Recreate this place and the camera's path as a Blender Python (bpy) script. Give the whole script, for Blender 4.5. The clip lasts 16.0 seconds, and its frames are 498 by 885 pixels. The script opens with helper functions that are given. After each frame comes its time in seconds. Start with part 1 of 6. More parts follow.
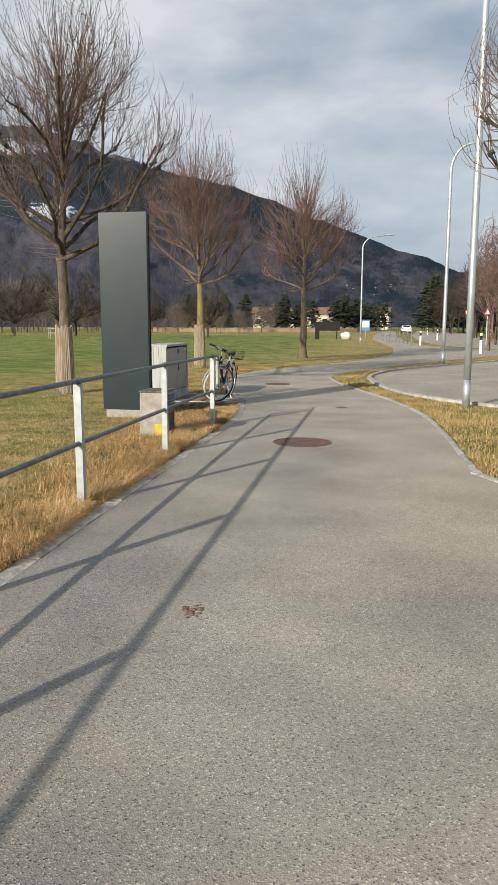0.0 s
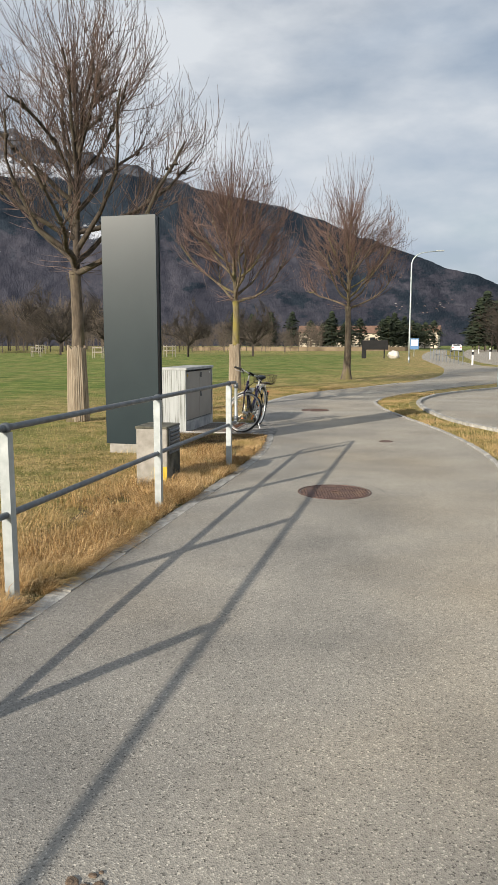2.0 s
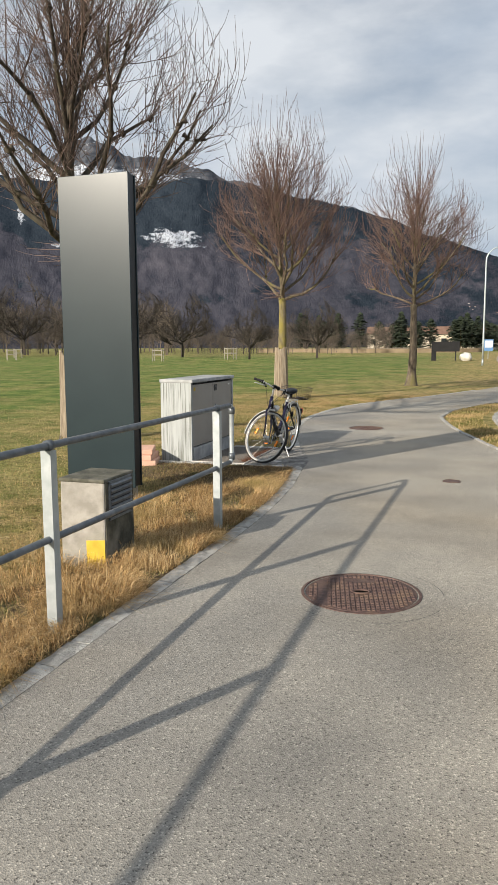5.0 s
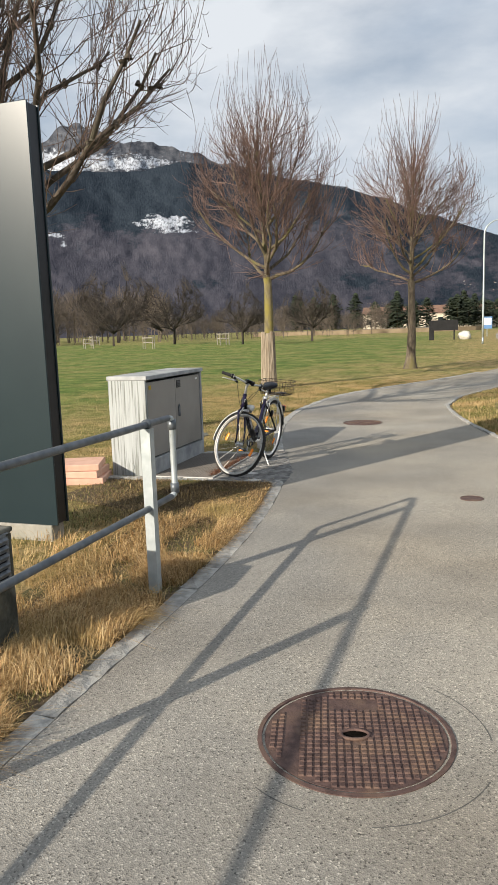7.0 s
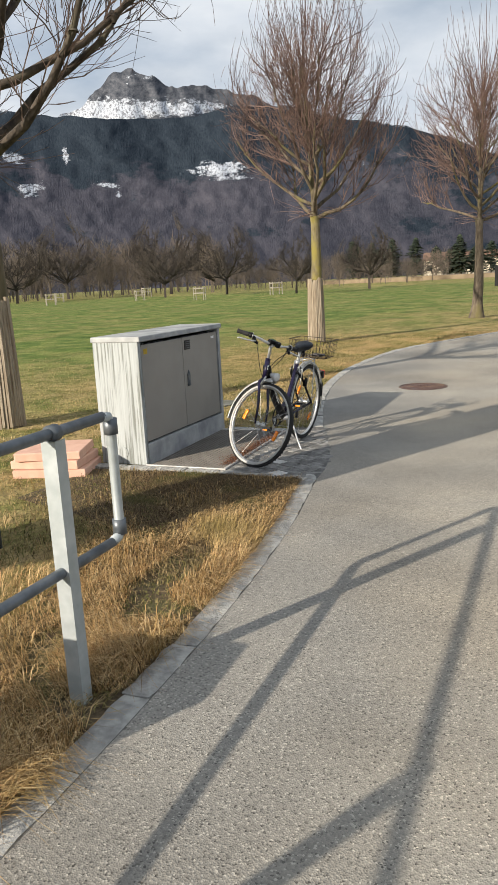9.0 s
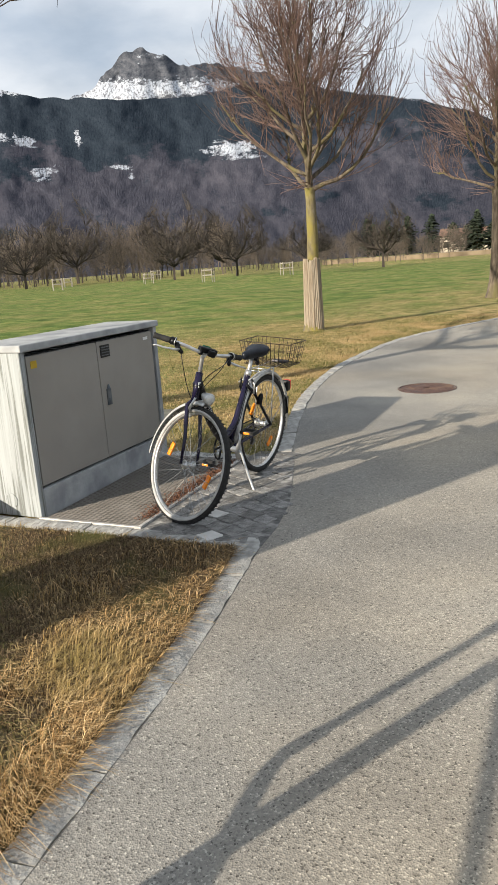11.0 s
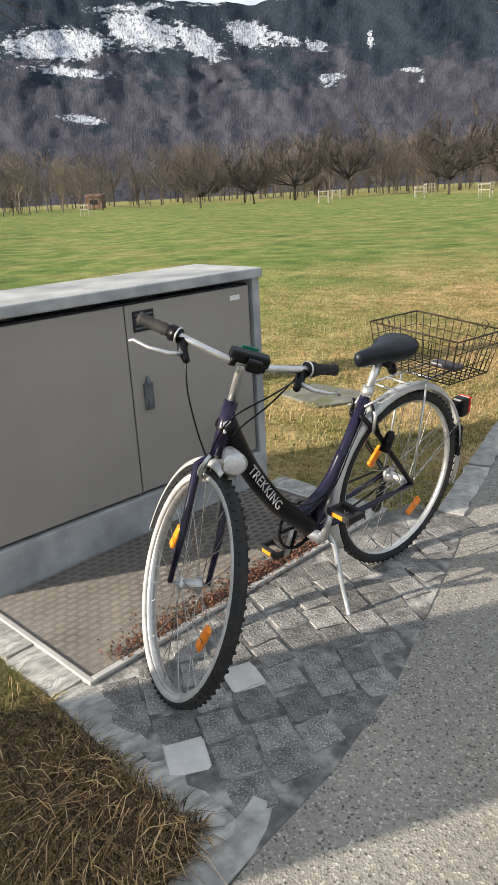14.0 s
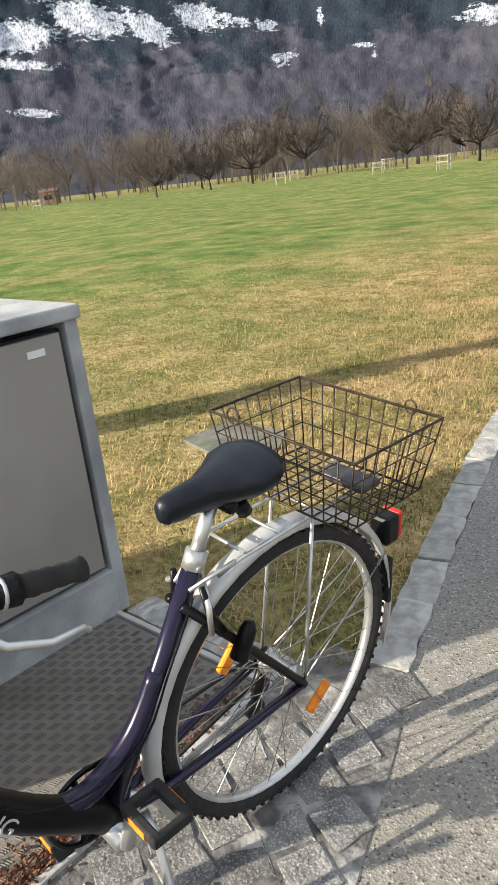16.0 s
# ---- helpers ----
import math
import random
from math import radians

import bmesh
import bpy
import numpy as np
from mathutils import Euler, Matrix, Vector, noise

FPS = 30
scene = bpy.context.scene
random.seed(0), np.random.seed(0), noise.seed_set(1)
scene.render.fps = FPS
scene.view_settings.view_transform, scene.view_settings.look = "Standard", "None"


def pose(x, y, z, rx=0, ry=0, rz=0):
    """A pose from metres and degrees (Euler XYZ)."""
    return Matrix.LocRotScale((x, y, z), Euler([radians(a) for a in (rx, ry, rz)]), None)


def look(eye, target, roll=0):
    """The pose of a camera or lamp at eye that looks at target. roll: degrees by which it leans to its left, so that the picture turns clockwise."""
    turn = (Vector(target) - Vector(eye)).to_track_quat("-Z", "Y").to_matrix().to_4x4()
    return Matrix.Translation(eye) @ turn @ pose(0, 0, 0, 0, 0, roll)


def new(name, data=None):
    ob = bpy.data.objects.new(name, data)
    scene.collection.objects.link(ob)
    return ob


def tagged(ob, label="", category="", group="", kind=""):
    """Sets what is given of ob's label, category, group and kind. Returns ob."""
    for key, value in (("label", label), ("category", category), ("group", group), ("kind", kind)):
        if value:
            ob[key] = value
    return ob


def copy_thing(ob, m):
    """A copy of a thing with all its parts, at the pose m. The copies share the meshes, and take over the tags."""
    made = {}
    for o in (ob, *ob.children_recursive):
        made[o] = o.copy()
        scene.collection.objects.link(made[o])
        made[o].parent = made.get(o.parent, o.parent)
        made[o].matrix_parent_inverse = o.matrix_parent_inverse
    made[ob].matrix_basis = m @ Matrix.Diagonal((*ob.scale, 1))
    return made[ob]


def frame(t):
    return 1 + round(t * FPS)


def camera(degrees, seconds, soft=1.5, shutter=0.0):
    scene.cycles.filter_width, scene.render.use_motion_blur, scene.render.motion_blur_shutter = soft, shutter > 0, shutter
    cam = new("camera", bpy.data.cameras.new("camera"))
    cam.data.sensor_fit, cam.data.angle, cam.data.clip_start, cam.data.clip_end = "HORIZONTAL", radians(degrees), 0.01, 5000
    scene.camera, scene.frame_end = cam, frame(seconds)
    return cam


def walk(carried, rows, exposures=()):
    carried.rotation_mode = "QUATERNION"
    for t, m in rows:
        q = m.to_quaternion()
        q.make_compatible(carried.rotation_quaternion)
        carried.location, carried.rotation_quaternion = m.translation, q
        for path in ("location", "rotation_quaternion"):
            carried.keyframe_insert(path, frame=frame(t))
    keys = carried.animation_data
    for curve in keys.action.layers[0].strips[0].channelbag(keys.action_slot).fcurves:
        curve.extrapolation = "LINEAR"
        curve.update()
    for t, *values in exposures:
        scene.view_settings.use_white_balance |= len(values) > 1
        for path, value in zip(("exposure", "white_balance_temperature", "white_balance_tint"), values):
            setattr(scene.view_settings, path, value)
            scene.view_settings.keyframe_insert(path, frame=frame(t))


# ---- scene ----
cam = camera(38.0, 16.0)
PATH = [
    (0, (2.060, 0.293, 1.414), (1.804, 1.972, 1.139), 0.1),
    (0.5, (2.065, 0.731, 1.423), (1.754, 2.398, 1.137), -0.8),
    (1, (2.035, 1.166, 1.400), (1.678, 2.822, 1.098), -0.6),
    (1.5, (2.060, 1.600, 1.429), (1.783, 3.277, 1.168), -0.7),
    (2, (2.067, 2.053, 1.443), (1.701, 3.717, 1.211), -0.0),
    (2.5, (2.001, 2.528, 1.447), (1.543, 4.168, 1.202), -0.4),
    (3, (2.079, 2.954, 1.490), (1.612, 4.594, 1.265), -1.0),
    (3.5, (2.064, 3.430, 1.458), (1.586, 5.069, 1.250), -0.5),
    (4, (2.088, 3.910, 1.459), (1.608, 5.547, 1.243), -0.7),
    (4.2, (2.102, 4.093, 1.482), (1.616, 5.728, 1.262), -0.6),
    (6.3, (1.827, 5.992, 1.484), (1.272, 7.602, 1.250), -0.3),
    (6.5, (1.809, 6.157, 1.477), (1.268, 7.773, 1.238), -0.6),
    (7, (1.802, 6.594, 1.495), (1.284, 8.213, 1.231), -1.9),
    (7.5, (1.701, 7.020, 1.471), (1.142, 8.618, 1.171), -1.9),
    (8, (1.673, 7.454, 1.447), (1.105, 9.043, 1.115), -2.6),
    (8.5, (1.615, 7.912, 1.448), (1.013, 9.486, 1.101), -1.9),
    (9, (1.514, 8.366, 1.444), (0.873, 9.918, 1.071), -2.9),
    (9.5, (1.494, 8.795, 1.450), (0.814, 10.325, 1.055), -4.7),
    (10, (1.447, 9.207, 1.409), (0.759, 10.732, 1.009), -4.0),
    (10.2, (1.440, 9.395, 1.433), (0.768, 10.926, 1.031), -4.1),
    (12.3, (1.287, 11.148, 1.390), (0.501, 12.602, 0.915), -2.0),
    (12.5, (1.263, 11.316, 1.368), (0.436, 12.742, 0.878), -1.6),
    (13, (1.158, 11.718, 1.378), (0.208, 13.055, 0.860), -1.6),
    (13.5, (1.056, 12.112, 1.397), (-0.046, 13.319, 0.859), -2.1),
    (14, (0.881, 12.461, 1.384), (-0.265, 13.614, 0.823), -3.1),
    (14.5, (0.748, 12.781, 1.373), (-0.365, 13.967, 0.814), -3.8),
    (14.6, (0.708, 12.876, 1.368), (-0.400, 14.060, 0.795), -3.8),
    (15, (0.626, 13.112, 1.390), (-0.495, 14.285, 0.819), -3.6),
    (15.5, (0.449, 13.376, 1.387), (-0.670, 14.547, 0.810), -4.6),
    (16, (0.383, 13.659, 1.364), (-0.718, 14.838, 0.768), -6.4),
]
walk(cam, [(t, look(eye, target, roll)) for t, eye, target, roll in PATH], [(0, 0.29), (3, 0.36), (4, 0.37), (7, 0.46), (10, 0.54), (12.5, 0.66), (13.5, 0.74), (14.3, 0.96), (16, 1.03)])

# ---- world and sun ----
world = bpy.data.worlds.new("sky")
scene.world = world
world.use_nodes = True
wn, wl = world.node_tree.nodes, world.node_tree.links
wn.clear()
sky = wn.new("ShaderNodeTexSky")
sky.sky_type, sky.sun_disc = "NISHITA", False
sky.sun_elevation, sky.sun_rotation = radians(20.5), radians(209)
sky.air_density, sky.dust_density = 1.0, 1.2
tc = wn.new("ShaderNodeTexCoord")
mp = wn.new("ShaderNodeMapping")
mp.inputs["Scale"].default_value = (1.7, 1.7, 4.4)
mp.inputs["Location"].default_value = (0.35, 0.2, 0.1)
cn = wn.new("ShaderNodeTexNoise")
cn.inputs["Scale"].default_value, cn.inputs["Detail"].default_value, cn.inputs["Roughness"].default_value = 1.7, 7, 0.55
cover = wn.new("ShaderNodeValToRGB")
cover.color_ramp.elements[0].position, cover.color_ramp.elements[1].position = 0.30, 0.56
cover.color_ramp.elements[0].color = (0.45, 0.45, 0.45, 1)
cn2 = wn.new("ShaderNodeTexNoise")
cn2.inputs["Scale"].default_value, cn2.inputs["Detail"].default_value = 2.6, 6
tone = wn.new("ShaderNodeValToRGB")
tone.color_ramp.elements[0].position, tone.color_ramp.elements[1].position = 0.36, 0.66
tone.color_ramp.elements[0].color = (5.7, 6.6, 7.8, 1)
tone.color_ramp.elements[1].color = (8.9, 9.35, 9.9, 1)
mixc = wn.new("ShaderNodeMix")
mixc.data_type = "RGBA"
bg = wn.new("ShaderNodeBackground")
bg.inputs["Strength"].default_value = 0.064
wo = wn.new("ShaderNodeOutputWorld")
wl.new(tc.outputs["Generated"], mp.inputs["Vector"])
wl.new(mp.outputs["Vector"], cn.inputs["Vector"])
wl.new(mp.outputs["Vector"], cn2.inputs["Vector"])
wl.new(cn.outputs["Fac"], cover.inputs["Fac"])
wl.new(cn2.outputs["Fac"], tone.inputs["Fac"])
wl.new(cover.outputs["Color"], mixc.inputs["Factor"])
wl.new(sky.outputs["Color"], mixc.inputs["A"])
wl.new(tone.outputs["Color"], mixc.inputs["B"])
wl.new(mixc.outputs["Result"], bg.inputs["Color"])
wl.new(bg.outputs["Background"], wo.inputs["Surface"])

SUN_WAY = Vector((1.262, 2.275, -0.985))
sun = new("sun", bpy.data.lights.new("sun", "SUN"))
sun.data.energy, sun.data.angle, sun.data.color = 5.0, radians(0.6), (1.0, 0.90, 0.76)
sun.matrix_world = look((0, 0, 30), Vector((0, 0, 30)) + SUN_WAY)


# ---- materials ----
def mat(name, c1, c2, scale=8.0, rough=0.8, metal=0.0, bump=0.15, bscale=60.0, c3=None, c3scale=0.7, c3at=0.55,
        rand=0.0, stretch=(1, 1, 1), spec=0.5, coat=0.0):
    m = bpy.data.materials.new(name)
    m.use_nodes = True
    n, l = m.node_tree.nodes, m.node_tree.links
    b = n["Principled BSDF"]
    b.inputs["Roughness"].default_value, b.inputs["Metallic"].default_value = rough, metal
    b.inputs["Specular IOR Level"].default_value, b.inputs["Coat Weight"].default_value = spec, coat
    t = n.new("ShaderNodeTexCoord")
    mpn = n.new("ShaderNodeMapping")
    mpn.inputs["Scale"].default_value = stretch
    l.new(t.outputs["Object"], mpn.inputs["Vector"])

    def noise_at(s, detail=6.0):
        k = n.new("ShaderNodeTexNoise")
        k.inputs["Scale"].default_value, k.inputs["Detail"].default_value = s, detail
        l.new(mpn.outputs["Vector"], k.inputs["Vector"])
        return k

    def ramp(src, lo, hi):
        r = n.new("ShaderNodeMapRange")
        r.inputs["From Min"].default_value, r.inputs["From Max"].default_value = lo, hi
        l.new(src, r.inputs["Value"])
        return r.outputs["Result"]

    def mix(f, a, c):
        x = n.new("ShaderNodeMix")
        x.data_type = "RGBA"
        l.new(f, x.inputs["Factor"])
        for key, v in (("A", a), ("B", c)):
            if isinstance(v, tuple):
                x.inputs[key].default_value = (*v, 1)
            else:
                l.new(v, x.inputs[key])
        return x.outputs["Result"]

    colour = mix(ramp(noise_at(scale).outputs["Fac"], 0.35, 0.65), c1, c2)
    if c3:
        colour = mix(ramp(noise_at(c3scale, 8).outputs["Fac"], c3at - 0.07, c3at + 0.1), colour, c3)
    if rand:
        info = n.new("ShaderNodeObjectInfo")
        hsv = n.new("ShaderNodeHueSaturation")
        r = n.new("ShaderNodeMapRange")
        r.inputs["To Min"].default_value, r.inputs["To Max"].default_value = 1 - rand, 1 + rand
        l.new(info.outputs["Random"], r.inputs["Value"])
        l.new(r.outputs["Result"], hsv.inputs["Value"])
        l.new(colour, hsv.inputs["Color"])
        colour = hsv.outputs["Color"]
    l.new(colour, b.inputs["Base Color"])
    if bump:
        bp = n.new("ShaderNodeBump")
        bp.inputs["Strength"].default_value, bp.inputs["Distance"].default_value = bump, 0.01
        l.new(noise_at(bscale, 4).outputs["Fac"], bp.inputs["Height"])
        l.new(bp.outputs["Normal"], b.inputs["Normal"])
    return m


def asphalt_material(name, tone_value=1.0):
    m = bpy.data.materials.new(name)
    m.use_nodes = True
    n, l = m.node_tree.nodes, m.node_tree.links
    b = n["Principled BSDF"]
    b.inputs["Roughness"].default_value = 0.88
    t = n.new("ShaderNodeTexCoord")
    v = n.new("ShaderNodeTexVoronoi")
    v.inputs["Scale"].default_value = 170
    v.inputs["Randomness"].default_value = 1.0
    l.new(t.outputs["Object"], v.inputs["Vector"])
    sep = n.new("ShaderNodeSeparateColor")
    l.new(v.outputs["Color"], sep.inputs["Color"])
    grain = n.new("ShaderNodeValToRGB")
    g = grain.color_ramp
    g.elements[0].position, g.elements[1].position = 0.0, 1.0
    for e, c in zip(g.elements, ((0.070, 0.066, 0.060), (0.42, 0.402, 0.365))):
        e.color = (*[x * tone_value for x in c], 1)
    for at, c in ((0.12, (0.190, 0.183, 0.169)), (0.88, (0.262, 0.252, 0.230))):
        e = g.elements.new(at)
        e.color = (*[x * tone_value for x in c], 1)
    l.new(sep.outputs["Red"], grain.inputs["Fac"])
    big = n.new("ShaderNodeTexNoise")
    big.inputs["Scale"].default_value, big.inputs["Detail"].default_value = 0.9, 8
    l.new(t.outputs["Object"], big.inputs["Vector"])
    r = n.new("ShaderNodeMapRange")
    r.inputs["From Min"].default_value, r.inputs["From Max"].default_value = 0.3, 0.7
    r.inputs["To Min"].default_value, r.inputs["To Max"].default_value = 0.80, 1.18
    l.new(big.outputs["Fac"], r.inputs["Value"])
    stain = n.new("ShaderNodeTexNoise")
    stain.inputs["Scale"].default_value, stain.inputs["Detail"].default_value = 0.5, 4
    l.new(t.outputs["Object"], stain.inputs["Vector"])
    sr = n.new("ShaderNodeMapRange")
    sr.inputs["From Min"].default_value, sr.inputs["From Max"].default_value = 0.45, 0.68
    sr.inputs["To Max"].default_value = 0.5
    l.new(stain.outputs["Fac"], sr.inputs["Value"])
    warm = n.new("ShaderNodeMix")
    warm.data_type, warm.blend_type = "RGBA", "MULTIPLY"
    warm.inputs["B"].default_value = (1.0, 0.90, 0.76, 1)
    l.new(sr.outputs["Result"], warm.inputs["Factor"])
    l.new(grain.outputs["Color"], warm.inputs["A"])
    hsv = n.new("ShaderNodeHueSaturation")
    l.new(r.outputs["Result"], hsv.inputs["Value"])
    l.new(warm.outputs["Result"], hsv.inputs["Color"])
    # pale dust swept towards the far side of the path
    xyz = n.new("ShaderNodeSeparateXYZ")
    l.new(t.outputs["Object"], xyz.inputs["Vector"])
    bend = n.new("ShaderNodeMath")
    bend.operation = "MULTIPLY_ADD"
    bend.inputs[1].default_value = 0.13
    l.new(xyz.outputs["Y"], bend.inputs[0])
    l.new(xyz.outputs["X"], bend.inputs[2])
    blot = n.new("ShaderNodeMath")
    blot.operation = "MULTIPLY_ADD"
    blot.inputs[1].default_value = 3.2
    l.new(big.outputs["Fac"], blot.inputs[0])
    l.new(bend.outputs["Value"], blot.inputs[2])
    dr = n.new("ShaderNodeMapRange")
    dr.inputs["From Min"].default_value, dr.inputs["From Max"].default_value = 2.5, 5.0
    l.new(blot.outputs["Value"], dr.inputs["Value"])
    dust = n.new("ShaderNodeMix")
    dust.data_type, dust.blend_type = "RGBA", "MULTIPLY"
    dust.inputs["B"].default_value = (1.36, 1.30, 1.19, 1)
    l.new(dr.outputs["Result"], dust.inputs["Factor"])
    l.new(hsv.outputs["Color"], dust.inputs["A"])
    l.new(dust.outputs["Result"], b.inputs["Base Color"])
    bp = n.new("ShaderNodeBump")
    bp.inputs["Strength"].default_value, bp.inputs["Distance"].default_value = 0.4, 0.004
    l.new(v.outputs["Distance"], bp.inputs["Height"])
    l.new(bp.outputs["Normal"], b.inputs["Normal"])
    return m


def meadow_material():
    m = bpy.data.materials.new("meadow_grass")
    m.use_nodes = True
    n, l = m.node_tree.nodes, m.node_tree.links
    b = n["Principled BSDF"]
    b.inputs["Roughness"].default_value = 0.95
    b.inputs["Specular IOR Level"].default_value = 0.1
    t = n.new("ShaderNodeTexCoord")
    at = n.new("ShaderNodeAttribute")
    at.attribute_name = "dry"

    def noise_at(s, d=8.0):
        k = n.new("ShaderNodeTexNoise")
        k.inputs["Scale"].default_value, k.inputs["Detail"].default_value = s, d
        k.inputs["Roughness"].default_value = 0.65
        l.new(t.outputs["Object"], k.inputs["Vector"])
        return k.outputs["Fac"]

    def ramp(src, stops):
        r = n.new("ShaderNodeValToRGB")
        els = r.color_ramp.elements
        els[0].position, els[0].color = stops[0][0], (*stops[0][1], 1)
        els[1].position, els[1].color = stops[-1][0], (*stops[-1][1], 1)
        for p, c in stops[1:-1]:
            els.new(p).color = (*c, 1)
        l.new(src, r.inputs["Fac"])
        return r.outputs["Color"]

    green = ramp(noise_at(1.1), ((0.28, (0.046, 0.082, 0.016)), (0.46, (0.108, 0.162, 0.038)), (0.58, (0.195, 0.228, 0.064)), (0.74, (0.34, 0.30, 0.118))))
    straw = ramp(noise_at(3.0), ((0.26, (0.080, 0.090, 0.024)), (0.42, (0.235, 0.195, 0.070)), (0.56, (0.43, 0.315, 0.145)), (0.74, (0.58, 0.43, 0.23))))
    add = n.new("ShaderNodeMath")
    add.operation = "ADD"
    l.new(at.outputs["Fac"], add.inputs[0])
    nb = n.new("ShaderNodeMapRange")
    nb.inputs["To Min"].default_value, nb.inputs["To Max"].default_value = -1.25, 1.25
    l.new(noise_at(0.38), nb.inputs["Value"])
    l.new(nb.outputs["Result"], add.inputs[1])
    add.use_clamp = True
    mx = n.new("ShaderNodeMix")
    mx.data_type = "RGBA"
    l.new(add.outputs["Value"], mx.inputs["Factor"])
    l.new(green, mx.inputs["A"])
    l.new(straw, mx.inputs["B"])
    fine = n.new("ShaderNodeMapRange")
    fine.inputs["From Min"].default_value, fine.inputs["From Max"].default_value = 0.3, 0.7
    fine.inputs["To Min"].default_value, fine.inputs["To Max"].default_value = 0.42, 1.45
    l.new(noise_at(26, 6), fine.inputs["Value"])
    hsv = n.new("ShaderNodeHueSaturation")
    l.new(fine.outputs["Result"], hsv.inputs["Value"])
    l.new(mx.outputs["Result"], hsv.inputs["Color"])
    l.new(hsv.outputs["Color"], b.inputs["Base Color"])
    bp = n.new("ShaderNodeBump")
    bp.inputs["Strength"].default_value, bp.inputs["Distance"].default_value = 0.8, 0.06
    l.new(noise_at(9, 10), bp.inputs["Height"])
    l.new(bp.outputs["Normal"], b.inputs["Normal"])
    return m


def mountain_material():
    m = bpy.data.materials.new("hazed_mountainside")
    m.use_nodes = True
    n, l = m.node_tree.nodes, m.node_tree.links
    b = n["Principled BSDF"]
    b.inputs["Roughness"].default_value = 1.0
    b.inputs["Specular IOR Level"].default_value = 0.0
    uv = n.new("ShaderNodeUVMap")
    sn, cf, rk, gr = (n.new("ShaderNodeAttribute") for _ in range(4))
    sn.attribute_name, cf.attribute_name, rk.attribute_name, gr.attribute_name = "snow", "conifer", "rock", "pasture"

    def noise_at(s, stretch=(1, 1, 1), d=8.0, rough=0.6):
        q = n.new("ShaderNodeMapping")
        q.inputs["Scale"].default_value = stretch
        l.new(uv.outputs["UV"], q.inputs["Vector"])
        k = n.new("ShaderNodeTexNoise")
        k.inputs["Scale"].default_value, k.inputs["Detail"].default_value = s, d
        k.inputs["Roughness"].default_value = rough
        l.new(q.outputs["Vector"], k.inputs["Vector"])
        return k.outputs["Fac"]

    def ramp(src, lo, hi, to=(0, 1)):
        r = n.new("ShaderNodeMapRange")
        r.inputs["From Min"].default_value, r.inputs["From Max"].default_value = lo, hi
        r.inputs["To Min"].default_value, r.inputs["To Max"].default_value = to
        l.new(src, r.inputs["Value"])
        return r.outputs["Result"]

    def mix(f, a, c):
        x = n.new("ShaderNodeMix")
        x.data_type = "RGBA"
        l.new(f, x.inputs["Factor"])
        for key, v in (("A", a), ("B", c)):
            if isinstance(v, tuple):
                x.inputs[key].default_value = (*v, 1)
            else:
                l.new(v, x.inputs[key])
        return x.outputs["Result"]

    def plus(a, c):
        x = n.new("ShaderNodeMath")
        x.operation = "ADD"
        l.new(a, x.inputs[0])
        l.new(c, x.inputs[1])
        return x.outputs["Value"]

    # forest and rock colours carry a blue-violet tint standing in for distance haze
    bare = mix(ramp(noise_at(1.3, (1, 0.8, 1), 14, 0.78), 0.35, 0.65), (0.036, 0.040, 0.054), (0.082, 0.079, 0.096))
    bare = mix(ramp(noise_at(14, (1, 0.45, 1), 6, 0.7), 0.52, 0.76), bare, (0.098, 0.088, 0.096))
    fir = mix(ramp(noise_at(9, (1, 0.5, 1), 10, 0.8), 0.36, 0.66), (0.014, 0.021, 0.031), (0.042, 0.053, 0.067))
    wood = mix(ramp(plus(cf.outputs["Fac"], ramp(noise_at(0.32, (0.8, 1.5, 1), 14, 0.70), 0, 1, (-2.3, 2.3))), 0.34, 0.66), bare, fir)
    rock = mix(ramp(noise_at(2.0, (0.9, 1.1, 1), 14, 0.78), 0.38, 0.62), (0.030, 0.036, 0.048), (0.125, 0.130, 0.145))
    wood = mix(rk.outputs["Fac"], wood, rock)
    wood = mix(ramp(plus(gr.outputs["Fac"], ramp(noise_at(0.8, (0.5, 2.2, 1), 9, 0.6), 0, 1, (-1.0, 1.0))), 0.42, 0.55), wood, (0.10, 0.105, 0.072))
    land = mix(ramp(plus(sn.outputs["Fac"], ramp(noise_at(1.9, (0.8, 1.5, 1), 14, 0.76), 0, 1, (-1.5, 1.5))), 0.44, 0.58), wood,
               mix(ramp(noise_at(7, (1, 0.6, 1), 9, 0.78), 0.47, 0.58), (0.46, 0.495, 0.55), (0.12, 0.12, 0.135)))
    l.new(land, b.inputs["Base Color"])
    bp = n.new("ShaderNodeBump")
    bp.inputs["Strength"].default_value, bp.inputs["Distance"].default_value = 0.35, 14.0
    l.new(noise_at(7, (1, 0.5, 1), 8, 0.7), bp.inputs["Height"])
    l.new(bp.outputs["Normal"], b.inputs["Normal"])
    return m


ASPHALT = asphalt_material("pale_asphalt", 1.02)
ROAD = asphalt_material("road_asphalt", 1.0)
MEADOW = meadow_material()
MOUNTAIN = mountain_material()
KERB = mat("granite_kerb", (0.26, 0.253, 0.235), (0.40, 0.39, 0.36), 18, 0.9, bump=0.7, bscale=70, c3=(0.50, 0.49, 0.455), c3scale=9, c3at=0.57, rand=0.12)
GALV = mat("galvanised_steel", (0.36, 0.395, 0.40), (0.47, 0.505, 0.51), 14, 0.48, 0.4, 0.05, 80, rand=0.05)
RAILM = mat("dull_galvanised_tube", (0.10, 0.115, 0.13), (0.17, 0.185, 0.20), 16, 0.45, 0.5, 0.06, 90)
